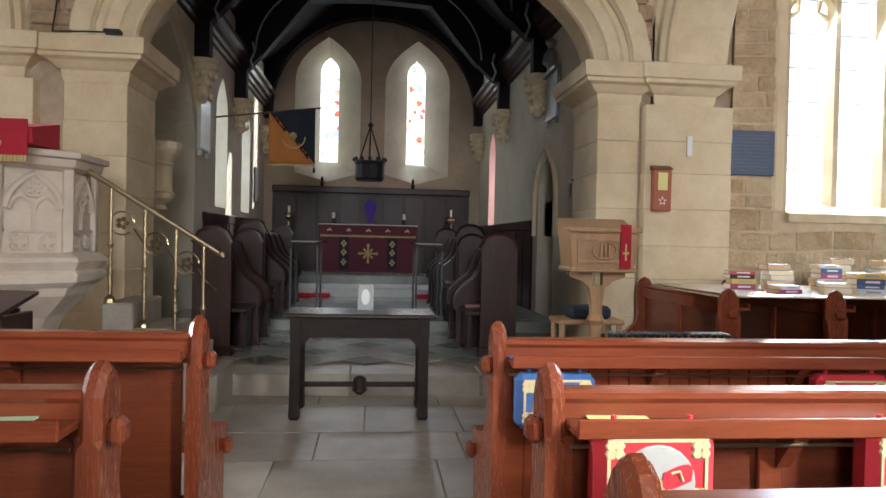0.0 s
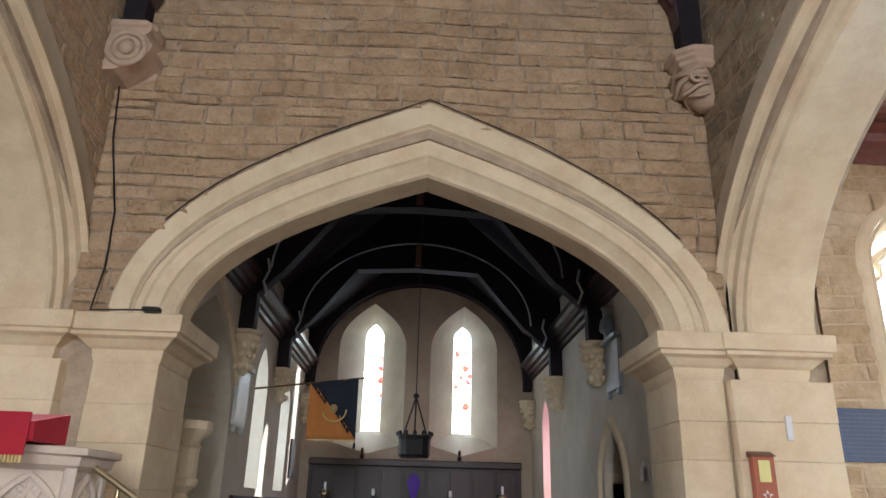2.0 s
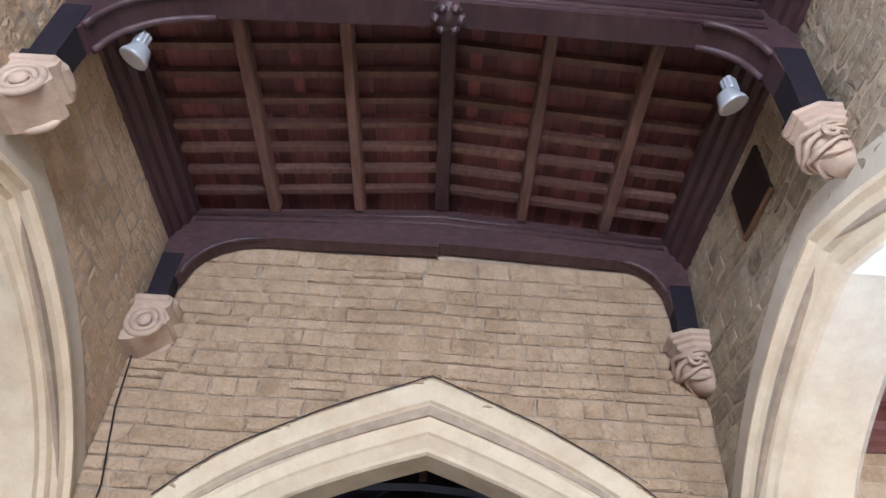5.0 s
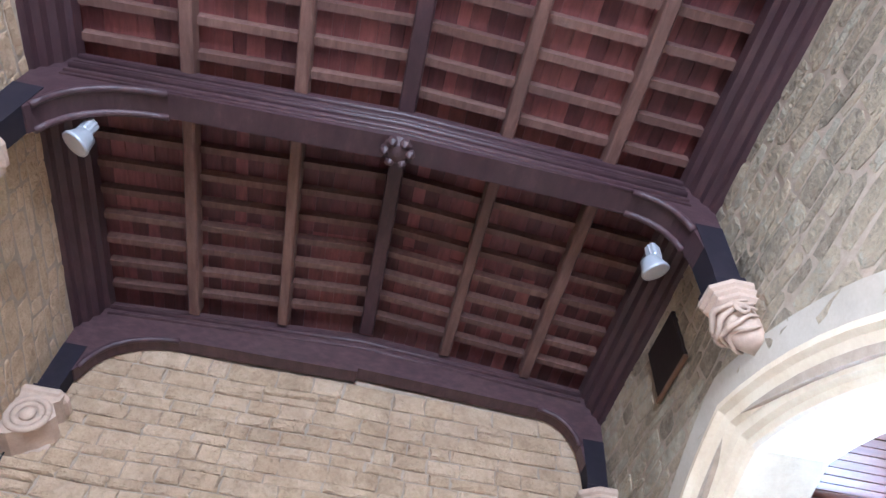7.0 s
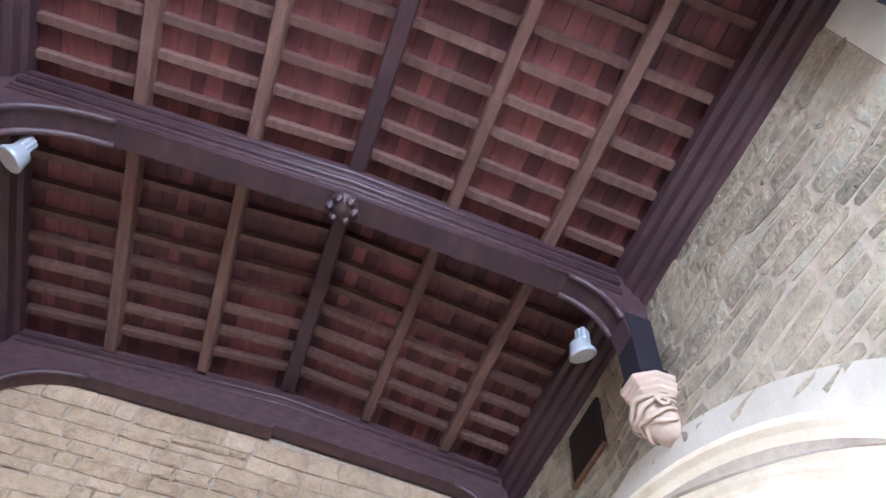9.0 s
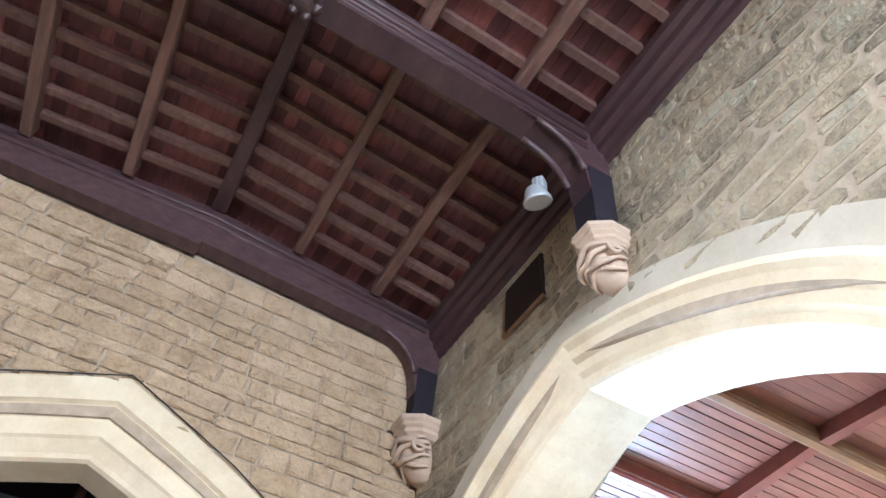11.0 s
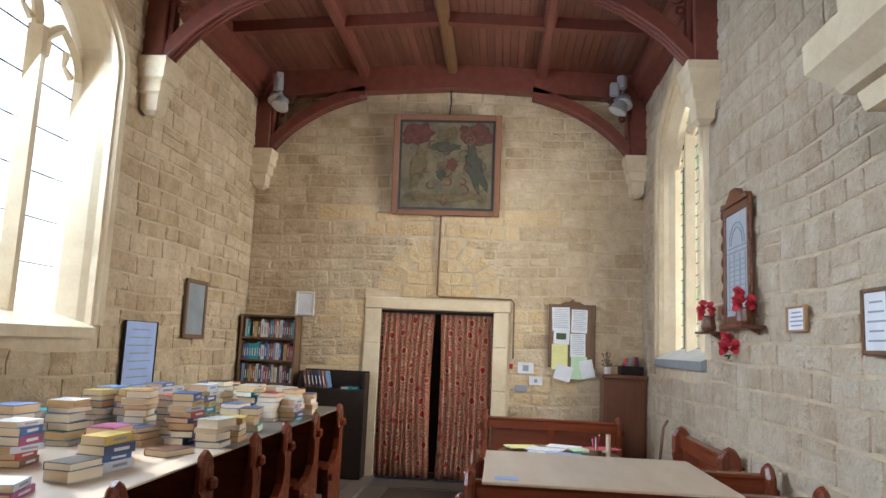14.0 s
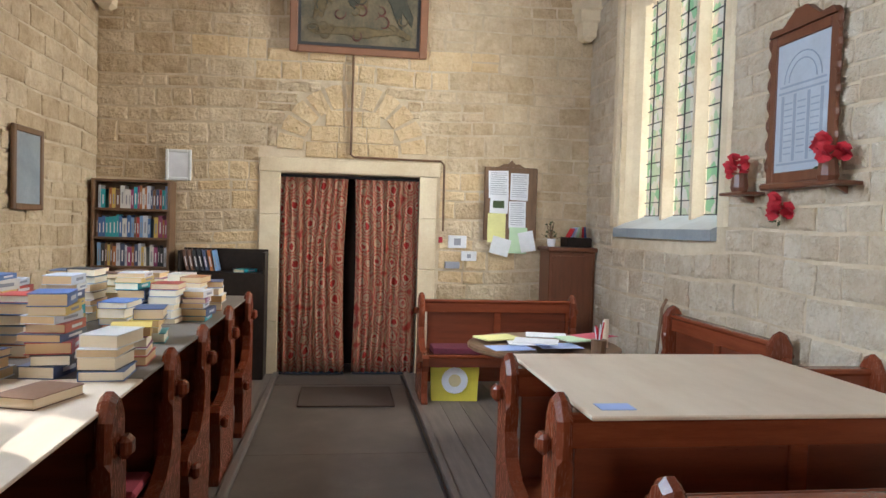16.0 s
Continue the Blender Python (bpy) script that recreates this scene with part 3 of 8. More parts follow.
def window_frame(name, a, sill, depth, place, lights, label, glass, lead_v=0.13, mw=0.045):
    """Splayed stone surround, mullions, tracery bars and leaded panes of one window."""
    w = thing(name, label, "window", kind="structure")
    fr = B()
    pr = [(0.16, -0.012), (0.13, -0.03), (0.05, -0.03), (0.02, 0.03), (-0.04, 0.10), (-0.10, depth - 0.06), (-0.10, depth + 0.06)]
    arch_sweep(fr, a["c"], a["half"], a["spring"], a["rise"], pr, lambda u, d, z: tuple(place @ Vector((u, d, z))), n=10, legs=a["spring"] - sill)
    part("window_frame", fr, M_DRESSED, w, "cream dressed stone surround")
    sl = B()
    prism(sl, [(-0.05, sill - 0.10), (-0.05, sill - 0.02), (depth + 0.05, sill + 0.12), (depth + 0.05, sill - 0.10)], "x", a["c"] - a["half"], a["c"] + a["half"])
    bmesh.ops.transform(sl, matrix=place, verts=sl.verts)
    part("window_sill", sl, M_GMARB if name == "window_2" else M_DRESSED, w)
    h = a["half"] - 0.10
    step = 2 * h / lights
    for i in range(1, lights):
        u = a["c"] - h + i * step
        mb = B()
        prism(mb, [(u - mw, depth), (u - mw * 0.4, depth - 0.09), (u + mw * 0.4, depth - 0.09), (u + mw, depth), (u + mw * 0.4, depth + 0.06), (u - mw * 0.4, depth + 0.06)], "z", sill, a["spring"] + 0.12)
        bmesh.ops.transform(mb, matrix=place, verts=mb.verts)
        part("mullion", mb, M_DRESSED, w)
    for i in range(lights):
        u = a["c"] - h + (i + 0.5) * step
        zt = a["spring"] + (0.15 if lights == 3 and i == 1 else -0.12)
        tb = arch_sweep(B(), u, step / 2 - 0.055, zt, step * 0.55, [(0.0, depth - 0.03), (0.05, depth - 0.07), (0.09, depth - 0.03), (0.09, depth + 0.05)], lambda q, d, z: tuple(place @ Vector((q, d, z))), n=6)
        for sgn in (-1, 1):
            cu = B()
            c0 = place @ Vector((u + sgn * (step / 2 - 0.06), depth, zt + 0.02))
            c1 = place @ Vector((u + sgn * step * 0.20, depth, zt + 0.08))
            c2 = place @ Vector((u + sgn * step * 0.22, depth, zt + step * 0.36))
            tube(tb, [c0, c1, c2], [0.035, 0.018, 0.035], 6)
        part("tracery", tb, M_DRESSED, w)
    for sgn in (-1, 1):
        tb = tube(B(), [place @ Vector(p) for p in bez((a["c"] + sgn * step * 0.5, depth, a["spring"] + 0.1), (a["c"] + sgn * step * 0.5, depth, a["spring"] + 0.35), (a["c"] + sgn * step * 0.25, depth, a["spring"] + 0.5), (a["c"], depth, a["spring"] + a["rise"] * 0.92), 8)], 0.038, 6)
        part("tracery", tb, M_DRESSED, w)
    for i in range(lights):
        ua = a["c"] - h + i * step + (0.03 if i else -0.09)
        ub = a["c"] - h + (i + 1) * step + (0.09 if i == lights - 1 else -0.03)
        gb = B()
        top = a["spring"] + a["rise"] * 0.6
        g = [place @ Vector(p) for p in ((ua, depth + 0.012, sill), (ub, depth + 0.012, sill), (ub, depth + 0.012, top), (ua, depth + 0.012, top))]
        gb.faces.new([gb.verts.new(p) for p in g])
        pn = part("pane", gb, glass, w)
        pn.visible_shadow = False
        lb = B()
        for u in ([ua + (ub - ua) * k / 3 for k in (1, 2)] if name == "window_2" else []):
            box(lb, u - 0.004, u + 0.004, depth - 0.002, depth + 0.008, sill, top)
        z = sill + 0.1
        while z < top:
            box(lb, ua, ub, depth - 0.002, depth + 0.008, z - 0.004, z + 0.004)
            z += lead_v
        bmesh.ops.transform(lb, matrix=place, verts=lb.verts)
        ld = part("lead_came", lb, M_LEAD, w)
    return w


def glass_mat(name, cols, scale, strength, clear=1.0):
    """Leaded glass with the bright sky behind it."""
    m = bpy.data.materials.new(name)
    m.use_nodes = True
    t = m.node_tree
    b = t.nodes["Principled BSDF"]
    geo = t.nodes.new("ShaderNodeNewGeometry")
    vo = nd(t, "ShaderNodeTexVoronoi", Scale=scale)
    t.links.new(geo.outputs["Position"], vo.inputs["Vector"])
    sep = t.nodes.new("ShaderNodeSeparateColor")
    t.links.new(vo.outputs["Color"], sep.inputs[0])
    c = ramp(t, sep.outputs[0], cols)
    t.links.new(c, b.inputs["Base Color"])
    b.inputs["Roughness"].default_value = 0.15
    em = t.nodes.new("ShaderNodeEmission")
    em.inputs[1].default_value = strength
    t.links.new(c, em.inputs[0])
    tr = t.nodes.new("ShaderNodeBsdfTransparent")
    t.links.new(mixc(t, 1.0, c, (clear, clear, clear), "MULTIPLY"), tr.inputs[0])
    add = t.nodes.new("ShaderNodeAddShader")
    t.links.new(tr.outputs[0], add.inputs[0])
    t.links.new(em.outputs[0], add.inputs[1])
    mix = t.nodes.new("ShaderNodeMixShader")
    mix.inputs[0].default_value = 0.12
    t.links.new(add.outputs[0], mix.inputs[1])
    t.links.new(b.outputs[0], mix.inputs[2])
    t.links.new(mix.outputs[0], t.nodes["Material Output"].inputs[0])
    return m


G_CLEAR = glass_mat("bright_clear_leaded_glass", [(0.2, (0.92, 0.97, 1.0)), (0.8, (1.0, 1.0, 1.0))], 6, 1.3, 0.3)
G_WEST = glass_mat("pale_green_yellow_leaded_glass", [(0.08, (0.42, 0.72, 0.40)), (0.22, (0.95, 0.88, 0.62)), (0.5, (0.93, 0.90, 0.80)), (0.72, (0.95, 0.78, 0.62)), (0.92, (0.62, 0.78, 0.50))], 13, 0.40, 0.05)
G_STAIN = glass_mat("stained_glass", [(0.04, (0.75, 0.10, 0.06)), (0.14, (1.0, 0.93, 0.62)), (0.5, (0.85, 0.95, 0.9)), (0.78, (1.0, 1.0, 0.85)), (0.95, (0.25, 0.45, 0.75))], 9, 1.7)
G_PINK = glass_mat("pink_glass", [(0.2, (0.85, 0.36, 0.55)), (0.8, (0.95, 0.48, 0.68))], 3, 0.75)
window_frame("window_1", EW, 1.66, 0.30, PL_E, 3, "tall three-light traceried window glaring with sky", G_CLEAR, 0.34, 0.07)
window_frame("window_2", WW, 1.60, 0.21, PL_W, 3, "leaded window of green and yellow quarries", G_WEST, 0.12, 0.052)

# nave west end, north transept: plain walls that close the place
bm = prism(B(), [(-3.5, 0), (3.56, 0), (3.56, 1.7), (-3.5, 1.7)], "y", NY0 - 0.5, NY0)
box(bm, -3.5, -1.5, NY0 - 0.5, NY0, 1.7, 7.6)
box(bm, 1.5, 3.56, NY0 - 0.5, NY0, 1.7, 7.6)
box(bm, -1.5, 1.5, NY0 - 0.5, NY0, 5.5, 7.6)
structure("wall_west", bm, M_PLASTER, "cream plastered west wall with a large window", "wall")
bm = bx(-9.3, -8.9, TY0 - 0.4, TY1 + 0.4, 0, 6)
box(bm, -8.9, -3.52, TY0 - 0.4, TY0, 0, 6)
box(bm, -8.9, -7.0, TY1, TY1 + 0.4, 0, 6)
box(bm, -5.4, -3.5, TY1, TY1 + 0.4, 0, 6)
box(bm, -7.0, -5.4, TY1, TY1 + 0.4, 0, 1.7)
box(bm, -7.0, -5.4, TY1, TY1 + 0.4, 4.1, 6)
structure("wall_north_transept", bm, M_PLASTER, "whitewashed north transept walls", "wall")
structure("ceiling_north_transept", bx(-9.3, -3.4, TY0 - 0.4, TY1 + 0.4, 5.2, 5.3), M_TCEIL, "red-brown boarded ceiling", "ceiling")

# ---- floors ----
structure("floor", bx(-9.3, 10.0, NY0 - 0.5, 7.0, -0.3, -0.012), M_MORTAR, "mortar bed of the stone floor", "floor")
flags = thing("floor_flagstones", "worn grey and tan flagstone floor", "floor", kind="structure")


def paving(parent, x0, x1, y0, y1, z, sx, sy, material, seed, name="flagstone"):
    rng = random.Random(seed)
    y = y0
    while y < y1 - 0.02:
        h = min(rng.uniform(*sy), y1 - y)
        if y1 - y - h < sy[0] * 0.5:
            h = y1 - y
        x = x0
        while x < x1 - 0.02:
            w = min(rng.uniform(*sx), x1 - x)
            if x1 - x - w < sx[0] * 0.5:
                w = x1 - x
            d = rng.uniform(-0.002, 0.002)
            part(name, bx(x + 0.003, x + w - 0.003, y + 0.003, y + h - 0.003, z - 0.05, z + d, bev=0.004), material, parent)
            x += w
        y += h


paving(flags, -2.7, 2.9, 4.62, 6.96, 0.0, (0.65, 1.0), (0.55, 0.85), M_FLAG, 3)
paving(flags, -0.46, 0.66, -5.9, 4.62, 0.0, (0.5, 0.7), (0.7, 0.95), M_FLAG, 4)
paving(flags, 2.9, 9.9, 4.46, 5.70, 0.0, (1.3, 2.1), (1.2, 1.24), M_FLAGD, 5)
structure("floor_pew_platform_north", bx(-2.75, -0.47, -5.9, 4.6, -0.05, -0.002), M_PEWD, "dark boarded pew platform", "floor")
structure("floor_pew_platform_south", bx(0.67, 2.78, -5.9, 4.6, -0.05, -0.002), M_PEWD, "dark boarded pew platform", "floor")


def plank_floor(name, x0, x1, y0, y1, label):
    f = thing(name, label, "floor", kind="structure")
    n = round((y1 - y0) / 0.17)
    for i in range(n):
        a = y0 + (y1 - y0) * i / n
        part("plank", bx(x0, x1, a + 0.002, a + (y1 - y0) / n - 0.002, -0.05, 0.028, bev=0.002), M_PLANK, f)
    part("kerb", bx(x0, x1, y1 if y0 < 4 else y0 - 0.05, y1 + 0.05 if y0 < 4 else y0, -0.05, 0.042, bev=0.006), M_PLANK, f, "dark wooden kerb")
    return f


M_PLANK = surface("grey_worn_floor_plank", [(0.2, (0.075, 0.058, 0.047)), (0.8, (0.21, 0.17, 0.145))], 0.55, 3, 40, 0.2, 0.002, stretch=(1, 9, 9), vary=0.2)
plank_floor("floor_transept_west", 3.0, TX1, TY0, 4.40, "grey worn plank floor under the pews")
plank_floor("floor_transept_east", 2.8, TX1, 5.75, TY1 - 0.08, "grey worn plank floor under the pews")

# chancel
structure("floor_chancel", bx(-3.2, 3.2, 6.98, 17.0, -0.3, 0.165), M_MORTAR, "bed of the tiled chancel floor", "floor")
step_c = thing("step_chancel", "worn stone step up into the chancel", "step", kind="structure")
for a, b in ((-2.6, -1.2), (-1.2, 0.05), (0.05, 1.15), (1.15, 2.6)):
    part("step_stone", bx(a + 0.003, b - 0.003, 6.94, 7.36, -0.02, 0.18, bev=0.012), M_FLAG, step_c)
tiles = thing("floor_tiles", "polished grey and dark tiles laid diagonally", "floor", kind="structure")


def diamond_mesh(material):
    bm = B()
    loft(bm, [[(0.5 * a, 0.5 * b, z) for a, b in ((1, 0), (0, 1), (-1, 0), (0, -1))] for z in (-0.01, 0.0)])
    me = bpy.data.meshes.new("tile")
    bm.to_mesh(me)
    bm.free()
    me.materials.append(material)
    return me


T_L, T_D = diamond_mesh(M_TILE), diamond_mesh(M_TILE_D)
S = 0.46
for j in range(11):
    for i in range(-3, 4):
        for k, (dx, dy) in enumerate(((0, 0), (0.5, 0.5))):
            x, y = 0.17 + (i + dx) * S, 7.62 + (j + dy) * S
            if -1.1 < x < 1.4 and y < 12.6:
                ob = new("tile", T_D if (k == 0 and (i + j) % 2 == 0) else T_L)
                ob.parent = tiles
                ob.matrix_basis = pose(x, y, 0.184) @ Matrix.Diagonal((S - 0.008, S - 0.008, 1, 1))
structure("step_choir", bx(-2.3, 2.6, 9.75, 13.6, 0.1, 0.30, bev=0.01), M_TILE, "grey tiled step of the choir", "step")
structure("step_sanctuary", bx(-2.3, 2.6, 13.3, 17.0, 0.1, 0.44, bev=0.01), M_MARBLE, "pale stone sanctuary step", "step")
structure("step_altar", bx(-1.7, 1.9, 14.6, 17.0, 0.4, 0.60, bev=0.01), M_TILE_D, "dark carpeted altar step", "step")

NAL = dict(c=9.6, half=1.25, spring=2.5, rise=1.3)
line = arch_line(NAL["c"], NAL["half"], NAL["spring"], NAL["rise"], 10)
bm = prism(B(), [(8.2, 0), (line[0][0], 0), *line, (line[-1][0], 0), (11.7, 0), (11.7, 5.2), (8.2, 5.2)], "x", CX0 - 0.6, CX0)
for c0, a0, a1 in ((12.5, 11.7, 13.3), (14.6, 13.3, 16.8)):
    ln = arch_line(c0, 0.42, 3.2, 0.6, 8)
    k = len(ln) // 2
    prism(bm, [(a0, 0), (c0, 0), (c0, 1.75), (ln[0][0], 1.75), *ln[:k + 1], (c0, 5.2), (a0, 5.2)], "x", CX0 - 0.6, CX0)
    prism(bm, [(a1, 5.2), (c0, 5.2), *ln[k:], (ln[-1][0], 1.75), (c0, 1.75), (c0, 0), (a1, 0)], "x", CX0 - 0.6, CX0)
structure("wall_chancel_north", bm, M_PLASTER, "limewashed chancel wall with an organ arch and windows", "wall")
for c0, gl in ((12.5, G_CLEAR), (14.6, G_CLEAR)):
    g = B()
    g.faces.new([g.verts.new(p) for p in ((CX0 - 0.5, c0 - 0.42, 1.75), (CX0 - 0.5, c0 + 0.42, 1.75), (CX0 - 0.5, c0 + 0.42, 3.8), (CX0 - 0.5, c0 - 0.42, 3.8))])
    p = structure("window_chancel_north", g, gl, "clear leaded chancel window", "window")
    p.visible_shadow = False
arch_n = structure("arch_organ", arch_sweep(B(), NAL["c"], NAL["half"], NAL["spring"], NAL["rise"], [(0.3, -0.03), (0.2, -0.04), (0.18, 0.03), (0.08, 0.05), (0.06, 0.15), (0.0, 0.2), (0.0, 0.6)], lambda u, d, z: (CX0 - d, u, z)), M_DRESSED, "moulded stone arch in the chancel wall", "arch")
# Flat sheet closing the organ recess; the shade in there is its near-black colour.
structure("wall_organ_recess", bx(-3.6, -3.4, 8.0, 11.5, 0, 5), M_STALL, "near-black sheet for the shade in the recess behind the chancel arch", "wall")
tagged(part("column", lathe(B(), [(0.04, 1.52), (0.12, 1.58), (0.09, 1.63), (0.17, 1.70), (0.19, 1.76), (0.16, 1.78), (0.16, 2.06), (0.18, 2.08), (0.16, 2.11), (0.24, 2.21), (0.26, 2.24), (0.26, 2.32)], CX0 + 0.02, 9.15, 14), M_DRESSED), "short stone corbel column under the organ arch", "column", kind="structure")

ln = arch_line(15.1, 0.36, 3.0, 0.5, 8)
k = len(ln) // 2
bm = prism(B(), [(8.2, 0), (10.15, 0), *arch_line(10.6, 0.45, 1.9, 0.6, 6), (11.05, 0), (15.1, 0), (15.1, 1.5), (ln[0][0], 1.5), *ln[:k + 1], (15.1, 5.2), (8.2, 5.2)], "x", CX1, CX1 + 0.6)
prism(bm, [(16.8, 5.2), (15.1, 5.2), *ln[k:], (ln[-1][0], 1.5), (15.1, 1.5), (15.1, 0), (16.8, 0)], "x", CX1, CX1 + 0.6)
structure("wall_chancel_south", bm, M_PLASTER, "grey limewashed chancel wall with a small pointed doorway", "wall")
structure("door_vestry", bx(CX1 + 0.3, CX1 + 0.36, 10.1, 11.1, 0, 2.6), M_BLACK, "dark vestry door in a pointed doorway", "door")
structure("arch_vestry", arch_sweep(B(), 10.6, 0.45, 1.9, 0.6, [(0.2, 0.02), (0.2, -0.04), (0.13, -0.05), (0.11, 0.02), (0.02, 0.03), (0.0, 0.1), (0.0, 0.3)], lambda u, d, z: (CX1 + d, u, z), n=6, legs=0.5), M_DRESSED, "hooded stone doorway", "arch")
g = B()
g.faces.new([g.verts.new(p) for p in ((CX1 + 0.3, 14.7, 1.5), (CX1 + 0.3, 15.5, 1.5), (CX1 + 0.3, 15.5, 3.6), (CX1 + 0.3, 14.7, 3.6))])
structure("window_chancel_south", g, G_PINK, "pink glazed chancel window", "window").visible_shadow = False

# east wall of the chancel with two lancets
LAN = [(-0.84, 0.72), (1.14, 0.72)]
bm = B()
edges = [CX0 - 0.4, 0.15, CX1 + 0.4]
for (c0, hw), a0, a1 in zip(LAN, edges, edges[1:]):
    ln = arch_line(c0, hw, 4.75, 1.0, 10)
    k = len(ln) // 2
    prism(bm, [(a0, 0), (c0, 0), (c0, 2.55), (ln[0][0], 2.75), *ln[:k + 1], (c0, 7.5), (a0, 7.5)], "y", CY1, CY1 + 0.02)
    prism(bm, [(a1, 7.5), (c0, 7.5), *ln[k:], (ln[-1][0], 2.75), (c0, 2.55), (c0, 0), (a1, 0)], "y", CY1, CY1 + 0.02)
structure("wall_chancel_east", bm, M_BUFF, "buff limewashed chancel end wall with two lancet windows", "wall")
for c0, hw in LAN:
    lw = thing("window_lancet", "narrow stained glass lancet in a deep splay", "window", kind="structure")
    outer = [(c0 - hw, 2.75), *arch_line(c0, hw, 4.75, 1.0, 10), (c0 + hw, 2.75), (c0, 2.55)]
    inner = [(c0 - 0.205, 3.05), *arch_line(c0, 0.205, 5.1, 0.33, 10), (c0 + 0.205, 3.05), (c0, 3.05)]
    sp = loft(B(), [[(u, CY1 + 0.01, z) for u, z in outer], [(u, CY1 + 0.55, z) for u, z in inner], [(u, CY1 + 0.62, z) for u, z in inner]], caps=False)
    part("splay", sp, M_PLASTER, lw)
    g = B()
    g.faces.new([g.verts.new((u, CY1 + 0.6, z)) for u, z in inner])
    part("pane", g, G_STAIN, lw).visible_shadow = False
    lb = B()
    for i in range(1, 9):
        box(lb, c0 - 0.2, c0 + 0.2, CY1 + 0.58, CY1 + 0.59, 3.05 + i * 0.27, 3.06 + i * 0.27)
    part("saddle_bar", lb, M_LEAD, lw)

# ---- nave roof ----
RC = 0.13


def roof_z(x, lift=0.0):
    return 7.15 - 0.105 * abs(x - RC) + lift


bm = B()
rng = random.Random(9)
for y0, y1 in ((-6.0, -1.2), (-1.2, 1.6), (1.6, 4.55), (4.55, 7.5)):
    x = NX0 - 0.1
    while x < NX1 + 0.1:
        w = rng.uniform(0.10, 0.15)
        for ya, yb in ((y0, (y0 + y1) / 2), ((y0 + y1) / 2, y1)):
            d = rng.uniform(0, 0.008)
            a, b = roof_z(x, 0.19 + d), roof_z(x + w, 0.19 + d)
            loft(bm, [[(x + 0.002, ya, a), (x + w - 0.002, ya, b), (x + w - 0.002, ya, b + 0.03), (x + 0.002, ya, a + 0.03)], [(x + 0.002, yb, a), (x + w - 0.002, yb, b), (x + w - 0.002, yb, b + 0.03), (x + 0.002, yb, a + 0.03)]])
        x += w
structure("ceiling_nave", bm, M_BOARD, "dark red-brown boarded nave ceiling", "ceiling")
structure("roof_nave", prism(B(), [(-3.6, 7.12), (RC, 7.5), (3.7, 7.12), (3.7, 7.2), (RC, 7.6), (-3.6, 7.2)], "y", -6.5, 8.2), M_BLACK, "dark roof over the nave", "roof")
PURL = [-1.69, -0.77, 0.13, 1.02, 1.92]
for x in PURL:
    w = 0.075 if x == 0.13 else 0.055
    z = roof_z(x)
    o = structure("beam_purlin", rect_loft(B(), x - w, x + w, NY0, EY - 0.26, [(z - 0.02, -0.015), (z, 0), (z + 0.15, 0)]), M_ROOFB if x != 0.13 else M_ROOF, "brown oak purlin running along the nave roof", "beam")
spans = [NX0 + 0.16] + PURL + [NX1 - 0.16]
y = -5.9
while y < EY - 0.3:
    if not any(abs(y - t) < 0.22 for t in (4.55, 1.6, -1.2)):
        bm = B()
        for a, b in zip(spans, spans[1:]):
            za, zb = roof_z(a + 0.06, 0.10), roof_z(b - 0.06, 0.10)
            loft(bm, [[(a + 0.05, y - 0.035, za), (a + 0.05, y + 0.035, za), (a + 0.05, y + 0.035, za + 0.09), (a + 0.05, y - 0.035, za + 0.09)], [(b - 0.05, y - 0.035, zb), (b - 0.05, y + 0.035, zb), (b - 0.05, y + 0.035, zb + 0.09), (b - 0.05, y - 0.035, zb + 0.09)]])
        structure("beam_rafter", bm, M_ROOFB, "small brown oak rafter of the nave roof", "beam")
    y += 0.30
for sx, x0 in ((1, NX0), (-1, NX1)):
    pr = [(0, 6.52), (0.05, 6.54), (0.06, 6.60), (0.11, 6.63), (0.12, 6.70), (0.17, 6.74), (0.18, 6.84), (0.22, 6.87), (0.22, 7.0), (0, 7.0)]
    structure("cornice", prism(B(), [(x0 + sx * (a - 0.004), z) for a, z in pr], "y", NY0, EY - 0.01), M_ROOF, "dark moulded timber wall plate", "cornice")


